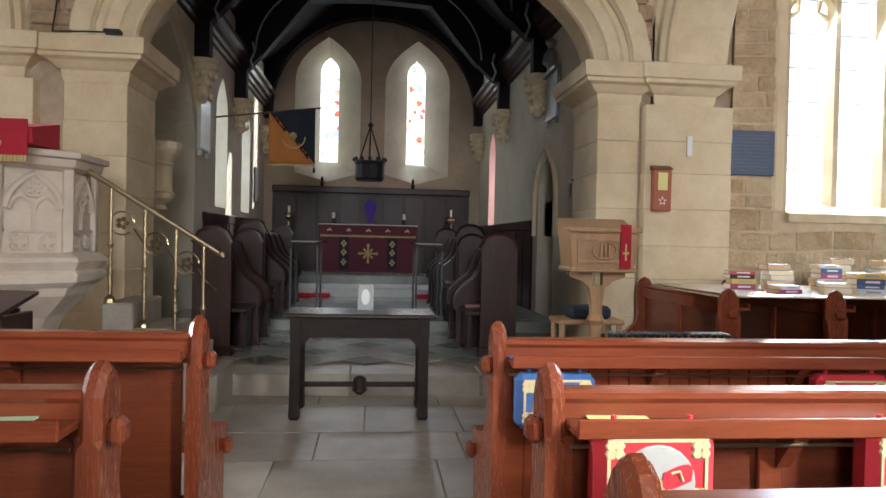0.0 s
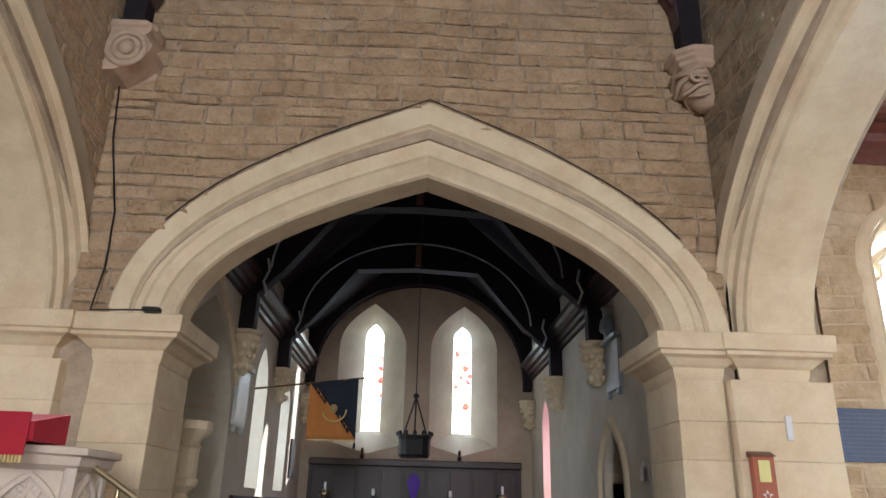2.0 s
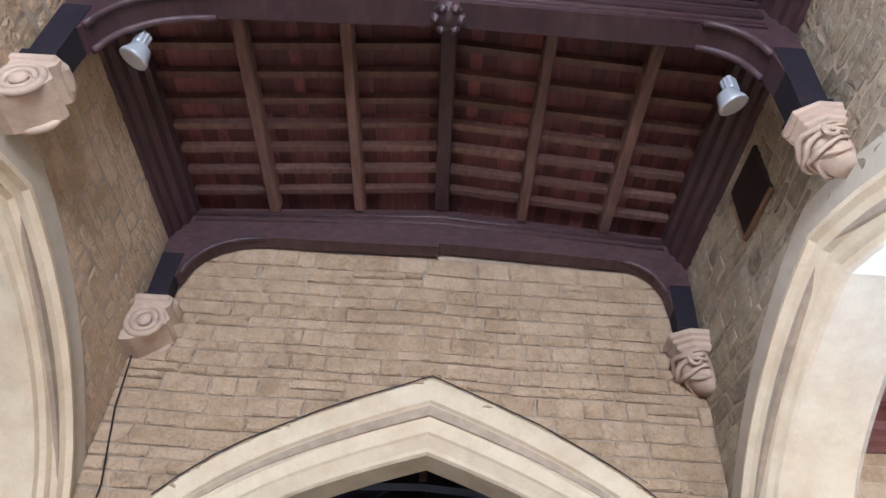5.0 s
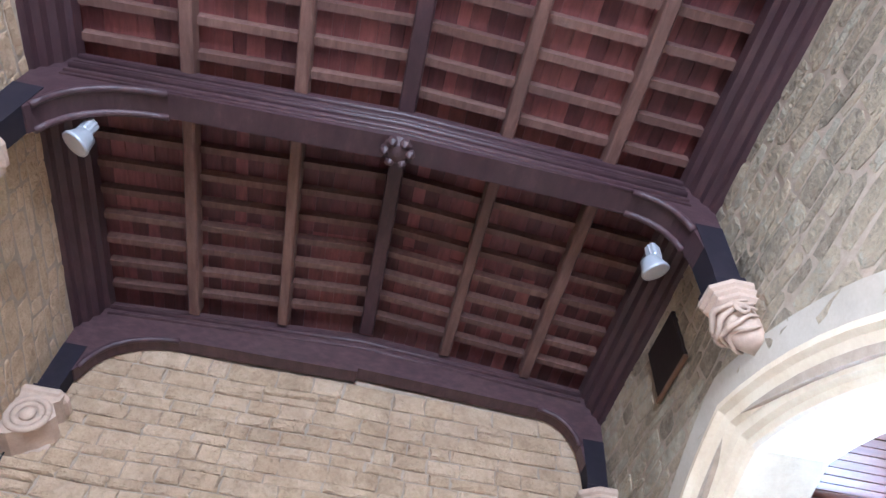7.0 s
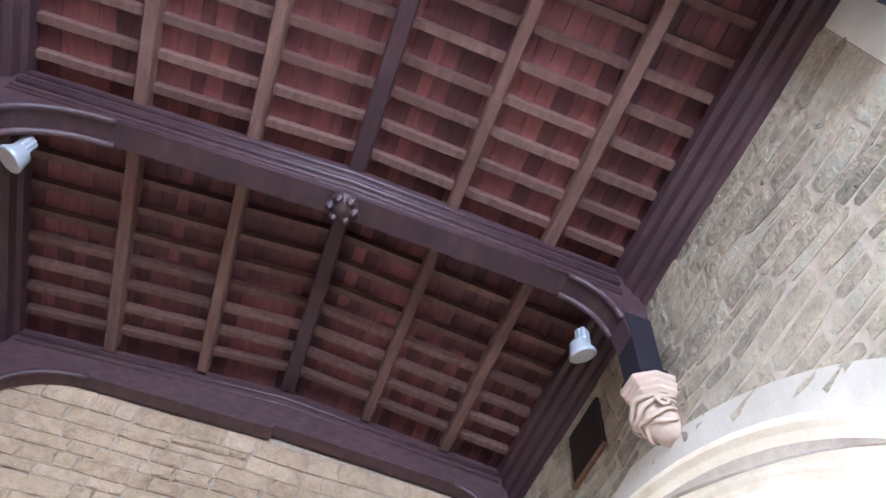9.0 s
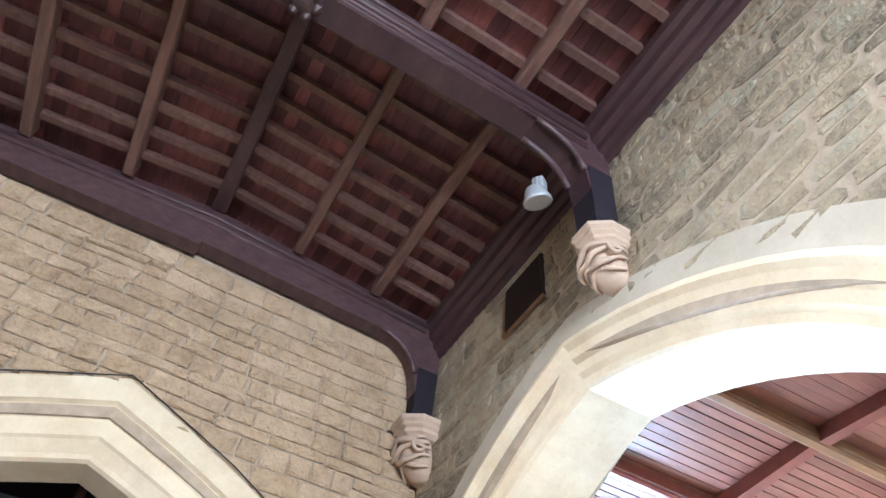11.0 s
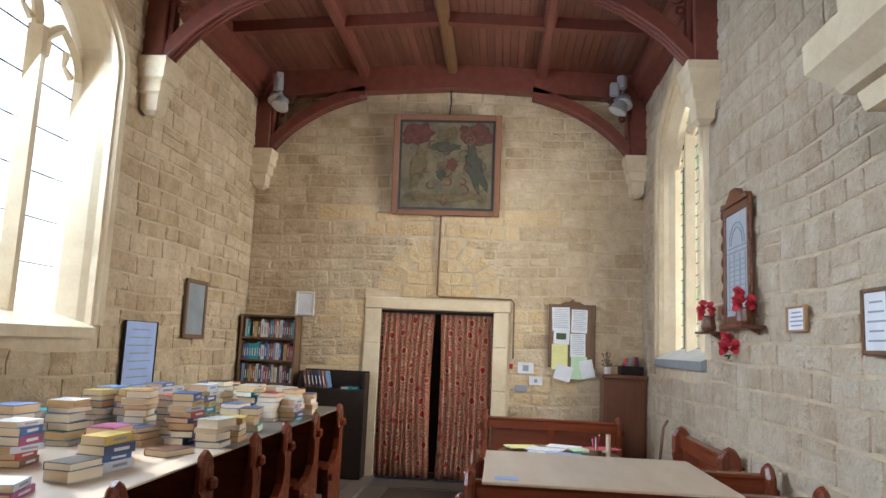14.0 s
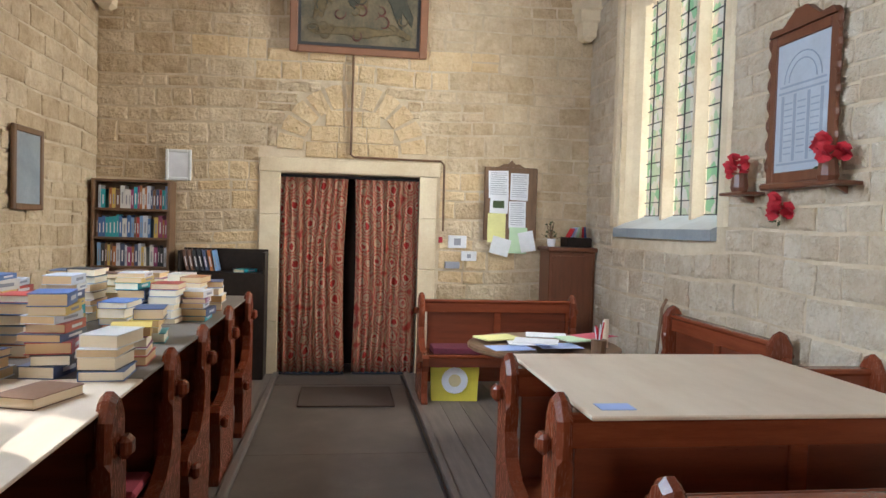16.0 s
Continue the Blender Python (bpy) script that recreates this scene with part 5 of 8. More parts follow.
# ---- kneelers and cards on the pews ----
def kneeler(m, base, deco, label):
    k = thing("kneeler", label, "kneeler", m, "hanging kneelers")
    part("cushion", bx(-0.155, 0.155, -0.045, 0.045, -0.21, 0.0, bev=0.022), base, k)
    for x, z in ((-0.11, -0.045), (0.11, -0.045), (-0.11, -0.165), (0.11, -0.165)):
        bm = B()
        for a in range(4):
            ngon_loft(bm, x + 0.014 * math.cos(a * math.pi / 2 + 0.78), z + 0.014 * math.sin(a * math.pi / 2 + 0.78), 6, [(0.046, 0.016), (0.051, 0.012)])
        bmesh.ops.transform(bm, matrix=pose(0, 0, 0, 90, 0, 0), verts=bm.verts)
        part("corner_flower", bm, deco, k, "gold stitched corner flowers")
    bm = bx(-0.125, 0.125, -0.049, -0.044, -0.026, -0.018)
    for x in (-0.129, 0.121):
        box(bm, x, x + 0.008, -0.049, -0.044, -0.19, -0.018)
    part("border", bm, M_GOLDP, k, "gold stitched border line")
    ring = lambda r, y, e: [(r * math.cos(a), y, e + r * math.sin(a)) for a in (2 * math.pi * i / 20 for i in range(20))]
    part("medallion", loft(B(), [ring(0.098, -0.046, -0.13), ring(0.094, -0.052, -0.13)]), M_GREYW, k, "grey stitched round motif")
    part("medallion_heart", loft(B(), [ring(0.03, -0.0525, -0.145), ring(0.026, -0.056, -0.145)]), M_GOLDP, k)
    for s in (-1, 1):
        leaf = [(s * (0.012 + 0.07 * f + 0.030 * math.sin(math.pi * f) * q), -0.10 - 0.02 * f + 0.034 * math.sin(math.pi * f) * q * 0.9) for q in (1, -1) for f in ([i / 6 for i in range(7)] if q > 0 else [1 - i / 6 for i in range(1, 6)])]
        part("motif", prism(B(), leaf, "y", -0.057, -0.0525), M_REDBR if base is not M_BLUEW else M_GOLDP, k)
        part("motif_thread", tube(B(), [(s * 0.03, -0.058, -0.10), (s * 0.05, -0.059, -0.095), (s * 0.06, -0.058, -0.12)], 0.004, 5), M_GOLDP, k)
        part("ray", tube(B(), [(s * 0.035, -0.053, -0.17), (s * 0.085, -0.053, -0.155)], 0.008, 5), M_GOLDP, k)
    for s in (-1, 1):
        part("loop", tube(B(), [(s * 0.1, 0.0, -0.01), (s * 0.1, 0.0, 0.03)], 0.008, 5), base, k)
    return k


for x in (1.08, 1.80):
    kneeler(pose(x - 0.15, 2.81, 0.845), M_REDBR, M_GOLDP, "bright red embroidered kneeler hanging behind a pew")
kneeler(pose(0.93, 3.76, 0.80), M_BLUEW, M_GOLDP, "blue embroidered kneeler hanging behind a pew")
kneeler(pose(2.15, 3.76, 0.80), M_REDBR, M_GOLDP, "dark red kneeler hanging behind a pew")


def card(m, w, d, material, label):
    ob = tagged(part("card", bx(-w / 2, w / 2, -d / 2, d / 2, 0, 0.004), material), label, "card")
    ob.matrix_basis = m
    return ob


card(pose(-0.66, 2.835, 0.8505, 0, 0, 5), 0.16, 0.11, M_GREEN, "pale green service card on a pew ledge")
card(pose(0.86, 2.835, 0.8505, 0, 0, -4), 0.16, 0.11, M_YELL, "yellow service card on a pew ledge")
card(pose(2.30, 3.785, 0.8505, 0, 0, 4), 0.16, 0.11, M_YELL, "yellow service card on a pew ledge")
card(pose(0.84, 3.785, 0.8505, 0, 0, 4), 0.16, 0.10, M_BLUEW, "blue service book on a pew ledge")
tagged(part("leaflet_box", bx(-0.44, -0.37, 2.98, 3.16, 0.30, 0.52, bev=0.006), M_PAPER), "white leaflet holder on a pew end", "box")

# ---- table before the chancel step ----
t = thing("table", "dark oak side table on square legs", "table", pose(0.14, 6.36, 0))
part("tabletop", bx(-0.55, 0.55, -0.24, 0.24, 0.735, 0.765, bev=0.008), M_TABLETOP, t)
part("apron", bx(-0.50, 0.50, -0.20, -0.18, 0.59, 0.734), M_TABLE, t)
part("apron", bx(-0.50, 0.50, 0.18, 0.20, 0.59, 0.734), M_TABLE, t)
for x in (-0.495, 0.425):
    for y in (-0.215, 0.145):
        part("leg", rect_loft(B(), x, x + 0.07, y, y + 0.07, [(0.0, -0.008), (0.02, 0.004), (0.10, 0.0), (0.734, 0.0)]), M_TABLE, t)
    part("spandrel", prism(B(), [(x + 0.07, 0.59), (x + 0.14, 0.59), (x + 0.10, 0.55), (x + 0.07, 0.50)] if x < 0 else [(x, 0.59), (x, 0.50), (x - 0.03, 0.55), (x - 0.07, 0.59)], "y", -0.20, -0.18), M_TABLE, t)
part("stretcher", bx(-0.43, 0.43, -0.02, 0.02, 0.20, 0.235, bev=0.006), M_TABLE, t)
part("boss", lathe(B(), [(0.02, 0.14), (0.055, 0.17), (0.05, 0.26), (0.02, 0.28)], 0, 0, 10), M_TABLE, t)
f = thing("photo_frame", "small silver framed picture standing on the table", "picture frame", pose(0.17, 6.40, 0.766, -12, 0, 0))
part("frame", bx(-0.06, 0.06, -0.008, 0.008, 0, 0.20, bev=0.004), M_GREYW, f)
part("picture", bx(-0.045, 0.045, -0.0115, -0.0082, 0.02, 0.18), M_GMARB, f)
part("mount", loft(B(), [[(0.032 * math.cos(a), y, 0.10 + 0.06 * math.sin(a)) for a in (2 * math.pi * i / 14 for i in range(14))] for y in (-0.0118, -0.014)]), M_MARBLE, f)
part("stand", bx(-0.02, 0.02, 0.009, 0.05, 0.0, 0.10), M_STEEL, f)

# ---- lectern, stool, radiator ----
l = thing("lectern", "carved light oak lectern with a sloping desk", "lectern", pose(1.88, 6.18, 0))
part("foot", rect_loft(B(), -0.12, 0.12, -0.12, 0.12, [(0, 0.06), (0.05, 0.06), (0.08, 0.0), (0.14, -0.05)]), M_OAK, l)
part("post", lathe(B(), [(0.06, 0.13), (0.045, 0.2), (0.045, 0.7), (0.07, 0.74), (0.05, 0.78), (0.05, 1.0)], 0, 0, 10), M_OAK, l)
part("desk", loft(B(), [[(-0.23, -0.15, 1.13), (0.23, -0.15, 1.13), (0.23, 0.16, 1.13), (-0.23, 0.16, 1.13)], [(-0.26, -0.17, 1.38), (0.26, -0.17, 1.38), (0.26, 0.18, 1.50), (-0.26, 0.18, 1.50)]]), M_OAK, l)
part("cornice", bx(-0.28, 0.28, -0.19, -0.15, 1.39, 1.43, bev=0.008), M_OAK, l)
part("base_moulding", bx(-0.25, 0.25, -0.165, 0.17, 1.10, 1.135, bev=0.008), M_OAK, l)
bm = B()
box(bm, -0.20, 0.20, -0.176, -0.160, 1.17, 1.19)
box(bm, -0.20, 0.20, -0.182, -0.165, 1.33, 1.35)
box(bm, -0.20, -0.18, -0.18, -0.160, 1.17, 1.35)
box(bm, 0.18, 0.20, -0.18, -0.160, 1.17, 1.35)
part("frame", bm, M_OAK, l)
part("monogram", bx(-0.03, -0.02, -0.184, -0.165, 1.21, 1.31), M_OAK, l)
bm = B()
for x in (-0.03, 0.0, 0.03):
    box(bm, x - 0.006, x + 0.006, -0.19, -0.165, 1.215, 1.305)
pts = [(0.09 * math.cos(a), -0.178, 1.26 + 0.065 * math.sin(a)) for a in (2 * math.pi * k / 12 for k in range(13))]
tube(bm, pts, 0.008, 5)
part("carving", bm, M_OAK, l)
for s in (-1, 1):
    part("bracket", prism(B(), [(s * 0.04, 0.86), (s * 0.06, 0.98), (s * 0.12, 1.03), (s * 0.21, 1.06), (s * 0.21, 1.10), (s * 0.04, 1.10)][::s], "y", -0.03, 0.03), M_OAK, l)
mk = thing("bookmark", "red silk marker with gold cross over the lectern", "bookmark", pose(2.03, 6.0, 1.45))
part("ribbon", bx(-0.04, 0.04, -0.016, -0.004, -0.32, 0.0, bev=0.002), M_RED, mk)
bm = bx(-0.006, 0.006, -0.019, -0.017, -0.26, -0.14)
box(bm, -0.022, 0.022, -0.0192, -0.0172, -0.215, -0.20)
part("cross", bm, M_GOLD, mk)
st = thing("stool", "light oak stool with turned legs", "stool", pose(2.02, 6.85, 0.18))
part("seat", bx(-0.28, 0.28, -0.17, 0.17, 0.46, 0.50, bev=0.01), M_OAK, st)
for x in (-0.24, 0.24):
    for y in (-0.13, 0.13):
        part("leg", lathe(B(), [(0.02, 0.0), (0.026, 0.1), (0.018, 0.2), (0.026, 0.32), (0.026, 0.46)], x, y, 8), M_OAK, st)
tagged(part("case", bx(1.84, 2.2, 6.72, 6.94, 0.681, 0.79, bev=0.03), M_NAVY), "black zipped case lying on a stool", "case")
r = thing("radiator", "black finned radiator in front of the pews", "radiator", pose(1.40, 4.40, 0))
for i in range(17):
    part("fin", bx(i * 0.036, i * 0.036 + 0.024, 0, 0.12, 0.06, 0.872, bev=0.008), M_IRON, r)
part("pipe", tube(B(), [(-0.05, 0.06, 0.12), (0.68, 0.06, 0.12)], 0.02, 8), M_IRON, r)
for x in (0.02, 0.58):
    part("foot", bx(x - 0.015, x + 0.015, 0.02, 0.10, 0, 0.08), M_IRON, r)

# ---- pulpit ----
PCX, PCY = -2.42, 6.40
pu = thing("pulpit", "pale carved stone octagonal pulpit with blind tracery", "pulpit", pose(PCX, PCY, 0, 0, 0, 0))
T8 = math.pi / 8
part("pedestal", ngon_loft(B(), 0, 0, 8, [(0.0, 0.46), (0.12, 0.46), (0.16, 0.36), (0.55, 0.34), (0.70, 0.40), (0.86, 0.56), (0.92, 0.58)], T8), M_PULPIT, pu)
part("base_moulding", ngon_loft(B(), 0, 0, 8, [(0.92, 0.60), (0.96, 0.66), (1.02, 0.67), (1.04, 0.64), (1.10, 0.68), (1.13, 0.66), (1.16, 0.60)], T8), M_PULPIT, pu)
part("drum", ngon_loft(B(), 0, 0, 8, [(1.16, 0.57), (1.74, 0.57)], T8), M_PULPIT, pu)
part("cornice", ngon_loft(B(), 0, 0, 8, [(1.72, 0.58), (1.75, 0.63), (1.80, 0.64), (1.81, 0.68), (1.85, 0.68), (1.86, 0.62), (1.86, 0.54), (1.84, 0.54)], T8), M_PULPIT, pu)
for i in range(8):
    a = 2 * math.pi * i / 8
    q = pose(0, 0, 0, 0, 0, math.degrees(a) + 90) @ pose(0, -0.57 * math.cos(T8), 0)
    w = 0.57 * math.sin(T8)
    bm = box(B(), w - 0.035, w + 0.035, -0.035, 0.02, 1.16, 1.74, bev=0.01)
    bmesh.ops.transform(bm, matrix=q, verts=bm.verts)
    part("shaft", bm, M_PULPIT, pu)
    bm = B()
    tube(bm, [(u, -0.012, z) for u, z in arch_line(0, w * 0.78, 1.46, 0.23, 8)], 0.024, 6)
    for s in (-0.5, 0.5):
        tube(bm, [(u, -0.008, z) for u, z in arch_line(s * w * 0.74, w * 0.33, 1.45, 0.09, 5)], 0.016, 5)
    box(bm, -0.012, 0.012, -0.02, 0.01, 1.30, 1.5)
    box(bm, -w * 0.8, w * 0.8, -0.02, 0.01, 1.30, 1.325)
    for cx, cz, rr in ((-w * 0.4, 1.235, 0.028), (w * 0.4, 1.235, 0.028), (0, 1.605, 0.036)):
        for k in range(4 if cz < 1.5 else 6):
            ca = k * math.pi / 2 + math.pi / 4 if cz < 1.5 else k * math.pi / 3
            tube(bm, [(cx + rr * math.cos(ca) + rr * math.cos(b), -0.010, cz + rr * math.sin(ca) + rr * math.sin(b)) for b in (2 * math.pi * j / 8 for j in range(9))], 0.014, 5)
    bmesh.ops.transform(bm, matrix=q, verts=bm.verts)
    part("tracery", bm, M_PULPIT, pu)
pf = thing("pulpit_fall", "red velvet pulpit fall with gold emblem", "cloth", pose(PCX + 0.26, PCY - 0.52, 1.862))
part("cushion", prism(B(), [(-0.10, 0.0), (0.28, 0.0), (0.28, 0.18), (-0.12, 0.10)], "x", -0.22, 0.22), M_RED, pf)
part("hanging", bx(-0.20, 0.20, -0.135, -0.12, -0.08, 0.15, bev=0.004), M_RED, pf)
bm = bx(-0.008, 0.008, -0.14, -0.136, -0.03, 0.07)
box(bm, -0.04, 0.04, -0.1402, -0.1362, 0.02, 0.035)
for s in (-1, 1):
    tube(bm, [(s * 0.03 + 0.018 * math.cos(b), -0.139, -0.005 + 0.018 * math.sin(b)) for b in (2 * math.pi * j / 8 for j in range(9))], 0.005, 4)
part("emblem", bm, M_GOLD, pf)
bm = B()
for i in range(20):
    box(bm, -0.2 + i * 0.02, -0.186 + i * 0.02, -0.132, -0.126, -0.12, -0.08)
part("fringe", bm, M_GOLD, pf)
tagged(part("pulpit_lamp", lathe(B(), [(0.05, 1.862), (0.03, 1.90), (0.02, 2.0), (0.04, 2.04), (0.03, 2.10), (0.045, 2.14), (0.01, 2.18)], PCX - 0.05, PCY - 0.49, 8), M_IRON), "small dark ornament on the pulpit desk", "ornament")
ps = thing("pulpit_steps", "grey stone steps up to the pulpit", "steps")
for i, (x0, x1, z) in enumerate(((-1.72, -1.50, 0.80), (-1.50, -1.28, 0.62), (-1.28, -1.08, 0.45), (-1.08, -0.90, 0.28))):
    part("step", bx(x0, x1, 6.35, 7.05, 0.0, z, bev=0.012), M_FLAG, ps)
hr = thing("handrail", "brass handrail with twisted balusters and scrolls", "handrail")
part("rail", tube(B(), [(-1.86, 6.40, 1.76), (-0.92, 6.40, 1.18), (-0.88, 6.40, 1.165)], 0.02, 8), M_BRASS, hr)
part("finial", lathe(B(), [(0.01, 1.13), (0.032, 1.15), (0.032, 1.18), (0.01, 1.20)], -0.88, 6.40, 10), M_BRASS, hr)
for x, zb in ((-1.68, 0.80), (-1.44, 0.62), (-1.22, 0.45), (-1.02, 0.28)):
    zt = 1.76 - (x + 1.86) * 0.617
    post = part("baluster", lathe(B(), [(0.045, zb), (0.04, zb + 0.03), (0.014, zb + 0.06), (0.012, (zb + zt) / 2 - 0.03), (0.024, (zb + zt) / 2), (0.014, (zb + zt) / 2 + 0.03), (0.014, zt)], x, 6.40, 8), M_BRASS, hr)
    bm = B()
    tube(bm, [(x + 0.014 * math.cos(b), 6.40 + 0.014 * math.sin(b), zb + 0.07 + b * 0.012) for b in (0.7 * j for j in range(int(((zt - zb) / 2 - 0.1) / 0.012 / 0.7)))], 0.006, 5)
    part("twist", bm, M_BRASS, post)
for x in (-1.60, -1.36, -1.14):
    zt = 1.76 - (x + 1.86) * 0.617 - 0.22
    bm = B()
    tube(bm, [(x + 0.085 * math.cos(b), 6.40, zt + 0.085 * math.sin(b)) for b in (2 * math.pi * j / 14 for j in range(13))], 0.007, 5)
    tube(bm, [(x + 0.08, 6.40, zt - 0.04), (x + 0.14, 6.40, zt - 0.13), (x + 0.22, 6.40, zt - 0.2)], 0.006, 5)
    part("scroll", bm, M_BRASS, hr)
    bm = B()
    for k in range(5):
        b = 2 * math.pi * k / 5
        lathe(bm, [(0.008, zt + 0.03 * math.sin(b) - 0.018), (0.022, zt + 0.03 * math.sin(b)), (0.008, zt + 0.03 * math.sin(b) + 0.018)], x + 0.03 * math.cos(b), 6.40, 6)
    part("rosette", bm, M_BRASS, hr)
dk = thing("prayer_desk", "dark oak desk below the pulpit", "desk", pose(-2.15, 5.05, 0))
part("top", prism(B(), [(-0.22, 0.86), (0.2, 0.95), (0.2, 0.97), (-0.22, 0.885)], "x", -0.5, 0.5), M_STALL, dk)
for x in (-0.48, 0.44):
    part("side", bx(x, x + 0.04, -0.16, 0.18, 0, 0.86, bev=0.005), M_STALL, dk)
part("front", bx(-0.44, 0.44, 0.10, 0.12, 0.1, 0.88), M_STALL, dk)

# ---- chancel ----
SEND = [(-0.18, 0.0), (-0.18, 1.05), (-0.12, 1.15), (-0.04, 1.185), (0.05, 1.185), (0.12, 1.15), (0.17, 1.05), (0.17, 0.0)]


SARM = [(-0.16, 0.0), (-0.16, 0.96), (-0.12, 1.03), (-0.05, 1.06), (0.02, 1.03), (0.06, 0.94), (0.09, 0.82), (0.17, 0.72), (0.27, 0.65), (0.34, 0.57), (0.355, 0.48), (0.33, 0.40), (0.33, 0.08), (0.36, 0.0)]


def stall(m, length, label):
    """A choir bench facing the aisle: tall plain end panels, scrolled arms between the seats."""
    s = thing("choir_stall", label, "choir stall", m, "choir stalls")
    for y in (0.0, length):
        e = part("end_panel", prism(B(), SEND, "y", y, y + 0.06), M_STALL, s)
        part("capping", tube(B(), [(a, y + 0.03, b + 0.004) for a, b in SEND[1:7]], 0.034, 6), M_STALL, e)
        part("plinth", bx(-0.19, 0.19, y - 0.012, y + 0.072, 0.0, 0.10, bev=0.01), M_STALL, e)
    n = max(2, round(length / 0.62))
    for k in range(1, n):
        y = k * length / n
        a = part("arm", prism(B(), SARM, "y", y, y + 0.05), M_STALL, s)
        part("arm_edge", tube(B(), [(u, y + 0.025, z) for u, z in SARM[4:12]], 0.03, 6), M_STALL, a)
    part("seat", bx(-0.10, 0.31, 0.07, length, 0.40, 0.44, bev=0.008), M_STALL, s)
    part("seat_front", bx(0.25, 0.28, 0.07, length, 0.06, 0.40), M_STALL, s)
    part("cushion", bx(-0.06, 0.28, length * 0.55, length - 0.3, 0.441, 0.48, bev=0.014), M_PINKPAD, s, "faded pink seat cushion")
    part("back", bx(-0.15, -0.11, 0.07, length, 0.1, 1.02), M_STALL, s)
    part("back_rail", bx(-0.17, -0.07, 0.07, length, 1.02, 1.07, bev=0.012), M_STALL, s)
    for k in range(n * 2):
        y0 = 0.1 + (length - 0.14) * k / (n * 2)
        part("back_panel", bx(-0.11, -0.095, y0 + 0.03, y0 + (length - 0.14) / (n * 2) - 0.03, 0.5, 0.98, bev=0.006), M_STALL, s)
    return s


M_PINKPAD = plain("faded_pink_pad", (0.40, 0.20, 0.20), 0.9)
stall(pose(-1.27, 7.80, 0.18), 1.85, "dark walnut choir stall with shaped ends")
stall(pose(-1.27, 9.85, 0.30), 2.9, "dark walnut choir stall with shaped ends")
FLIP = Matrix.Diagonal((-1, 1, 1, 1))
for y, z, ln_ in ((7.8, 0.18, 1.85), (9.85, 0.30, 2.9)):
    stall(pose(1.44, y, z) @ pose(0, 0, 0, 0, 0, 180) @ Matrix.Translation((0, -ln_ - 0.07, 0)), ln_, "dark walnut choir stall with shaped ends")
for s, x in ((1, CX0), (-1, CX1)):
    w = thing("wainscot", "dark oak panelling on the chancel wall", "panelling", kind="structure")
    y = 11.3
    while y < 16.6:
        part("panel", bx(min(x, x + s * 0.03), max(x, x + s * 0.03), y + 0.03, y + 0.55, 0.3, 1.5, bev=0.01), M_STALL, w)
        y += 0.58
    part("rail", bx(min(x, x + s * 0.05), max(x, x + s * 0.05), 11.3, 16.7, 1.5, 1.64, bev=0.01), M_STALL, w)
rd = thing("reredos", "dark oak panelled reredos behind the altar", "reredos", kind="structure")
for i in range(9):
    x = -1.95 + i * 0.47
    part("panel", bx(x + 0.025, x + 0.445, 16.72, 16.75, 0.62, 2.25, bev=0.008), M_STALL, rd)
part("cornice", bx(-2.0, 2.35, 16.64, 16.79, 2.30, 2.44, bev=0.02), M_STALL, rd)
part("backing", bx(-2.0, 2.35, 16.75, 16.79, 0.45, 2.3), M_STALL, rd)
for x in (-0.93, 1.07):
    part("finial", lathe(B(), [(0.03, 2.44), (0.05, 2.5), (0.02, 2.55), (0.035, 2.6), (0.01, 2.66)], x, 16.7, 8), M_STALL, rd)
al = thing("altar", "altar under a maroon frontal with gold embroidery", "altar", pose(0.115, 15.7, 0.60))
part("body", bx(-0.97, 0.97, 0.02, 0.6, 0, 0.98), M_STALL, al)
fr = part("frontal", bx(-0.99, 0.99, -0.012, 0.012, 0.02, 0.96, bev=0.004), M_MAROON, al)
part("superfrontal", bx(-1.0, 1.0, -0.03, -0.013, 0.78, 0.985, bev=0.004), M_MAROON, al)
part("linen", bx(-1.02, 1.02, -0.04, 0.62, 0.985, 1.005, bev=0.004), M_WHITE, al)
bm = B()
for i in range(66):
    x = -0.98 + i * 0.03
    box(bm, x, x + 0.018, -0.034, -0.014, 0.735, 0.78)
part("fringe", bm, M_GOLD, al, "gold fringe")
for x in (-0.50, 0.50):
    part("orphrey", bx(x - 0.10, x + 0.10, -0.016, -0.0125, 0.07, 0.735), M_NAVY, fr, "dark embroidered strip")
    bm = B()
    for z in (0.22, 0.42, 0.6):
        for k in range(4):
            b = k * math.pi / 2
            loft(bm, [[(x + 0.035 * math.cos(b) + r * 0.028 * math.cos(c), -0.0175 - h, z + 0.045 * math.sin(b) + r * 0.028 * math.sin(c)) for c in (2 * math.pi * j / 7 for j in range(7))] for r, h in ((1, 0), (0.8, 0.003))])
    part("embroidery", bm, M_GOLD, fr)
bm = B()
for k in range(8):
    b = k * math.pi / 4
    r_ = 0.20 if k % 2 == 0 else 0.13
    tube(bm, [(0, -0.018, 0.40), (r_ * math.cos(b), -0.018, 0.40 + r_ * math.sin(b))], [0.012, 0.03], 6)
part("cross", bm, M_GOLD, fr)
bm = B()
for x in (-0.8, -0.4, 0.0, 0.4, 0.8):
    for k in range(3):
        loft(bm, [[(x + (k - 1) * 0.03 + r * 0.022 * math.cos(c), -0.034 - h, 0.87 + (0.025 if k == 1 else 0) + r * 0.022 * math.sin(c)) for c in (2 * math.pi * j / 7 for j in range(7))] for r, h in ((1, 0), (0.8, 0.003))])
part("flower", bm, M_GOLDP, al)
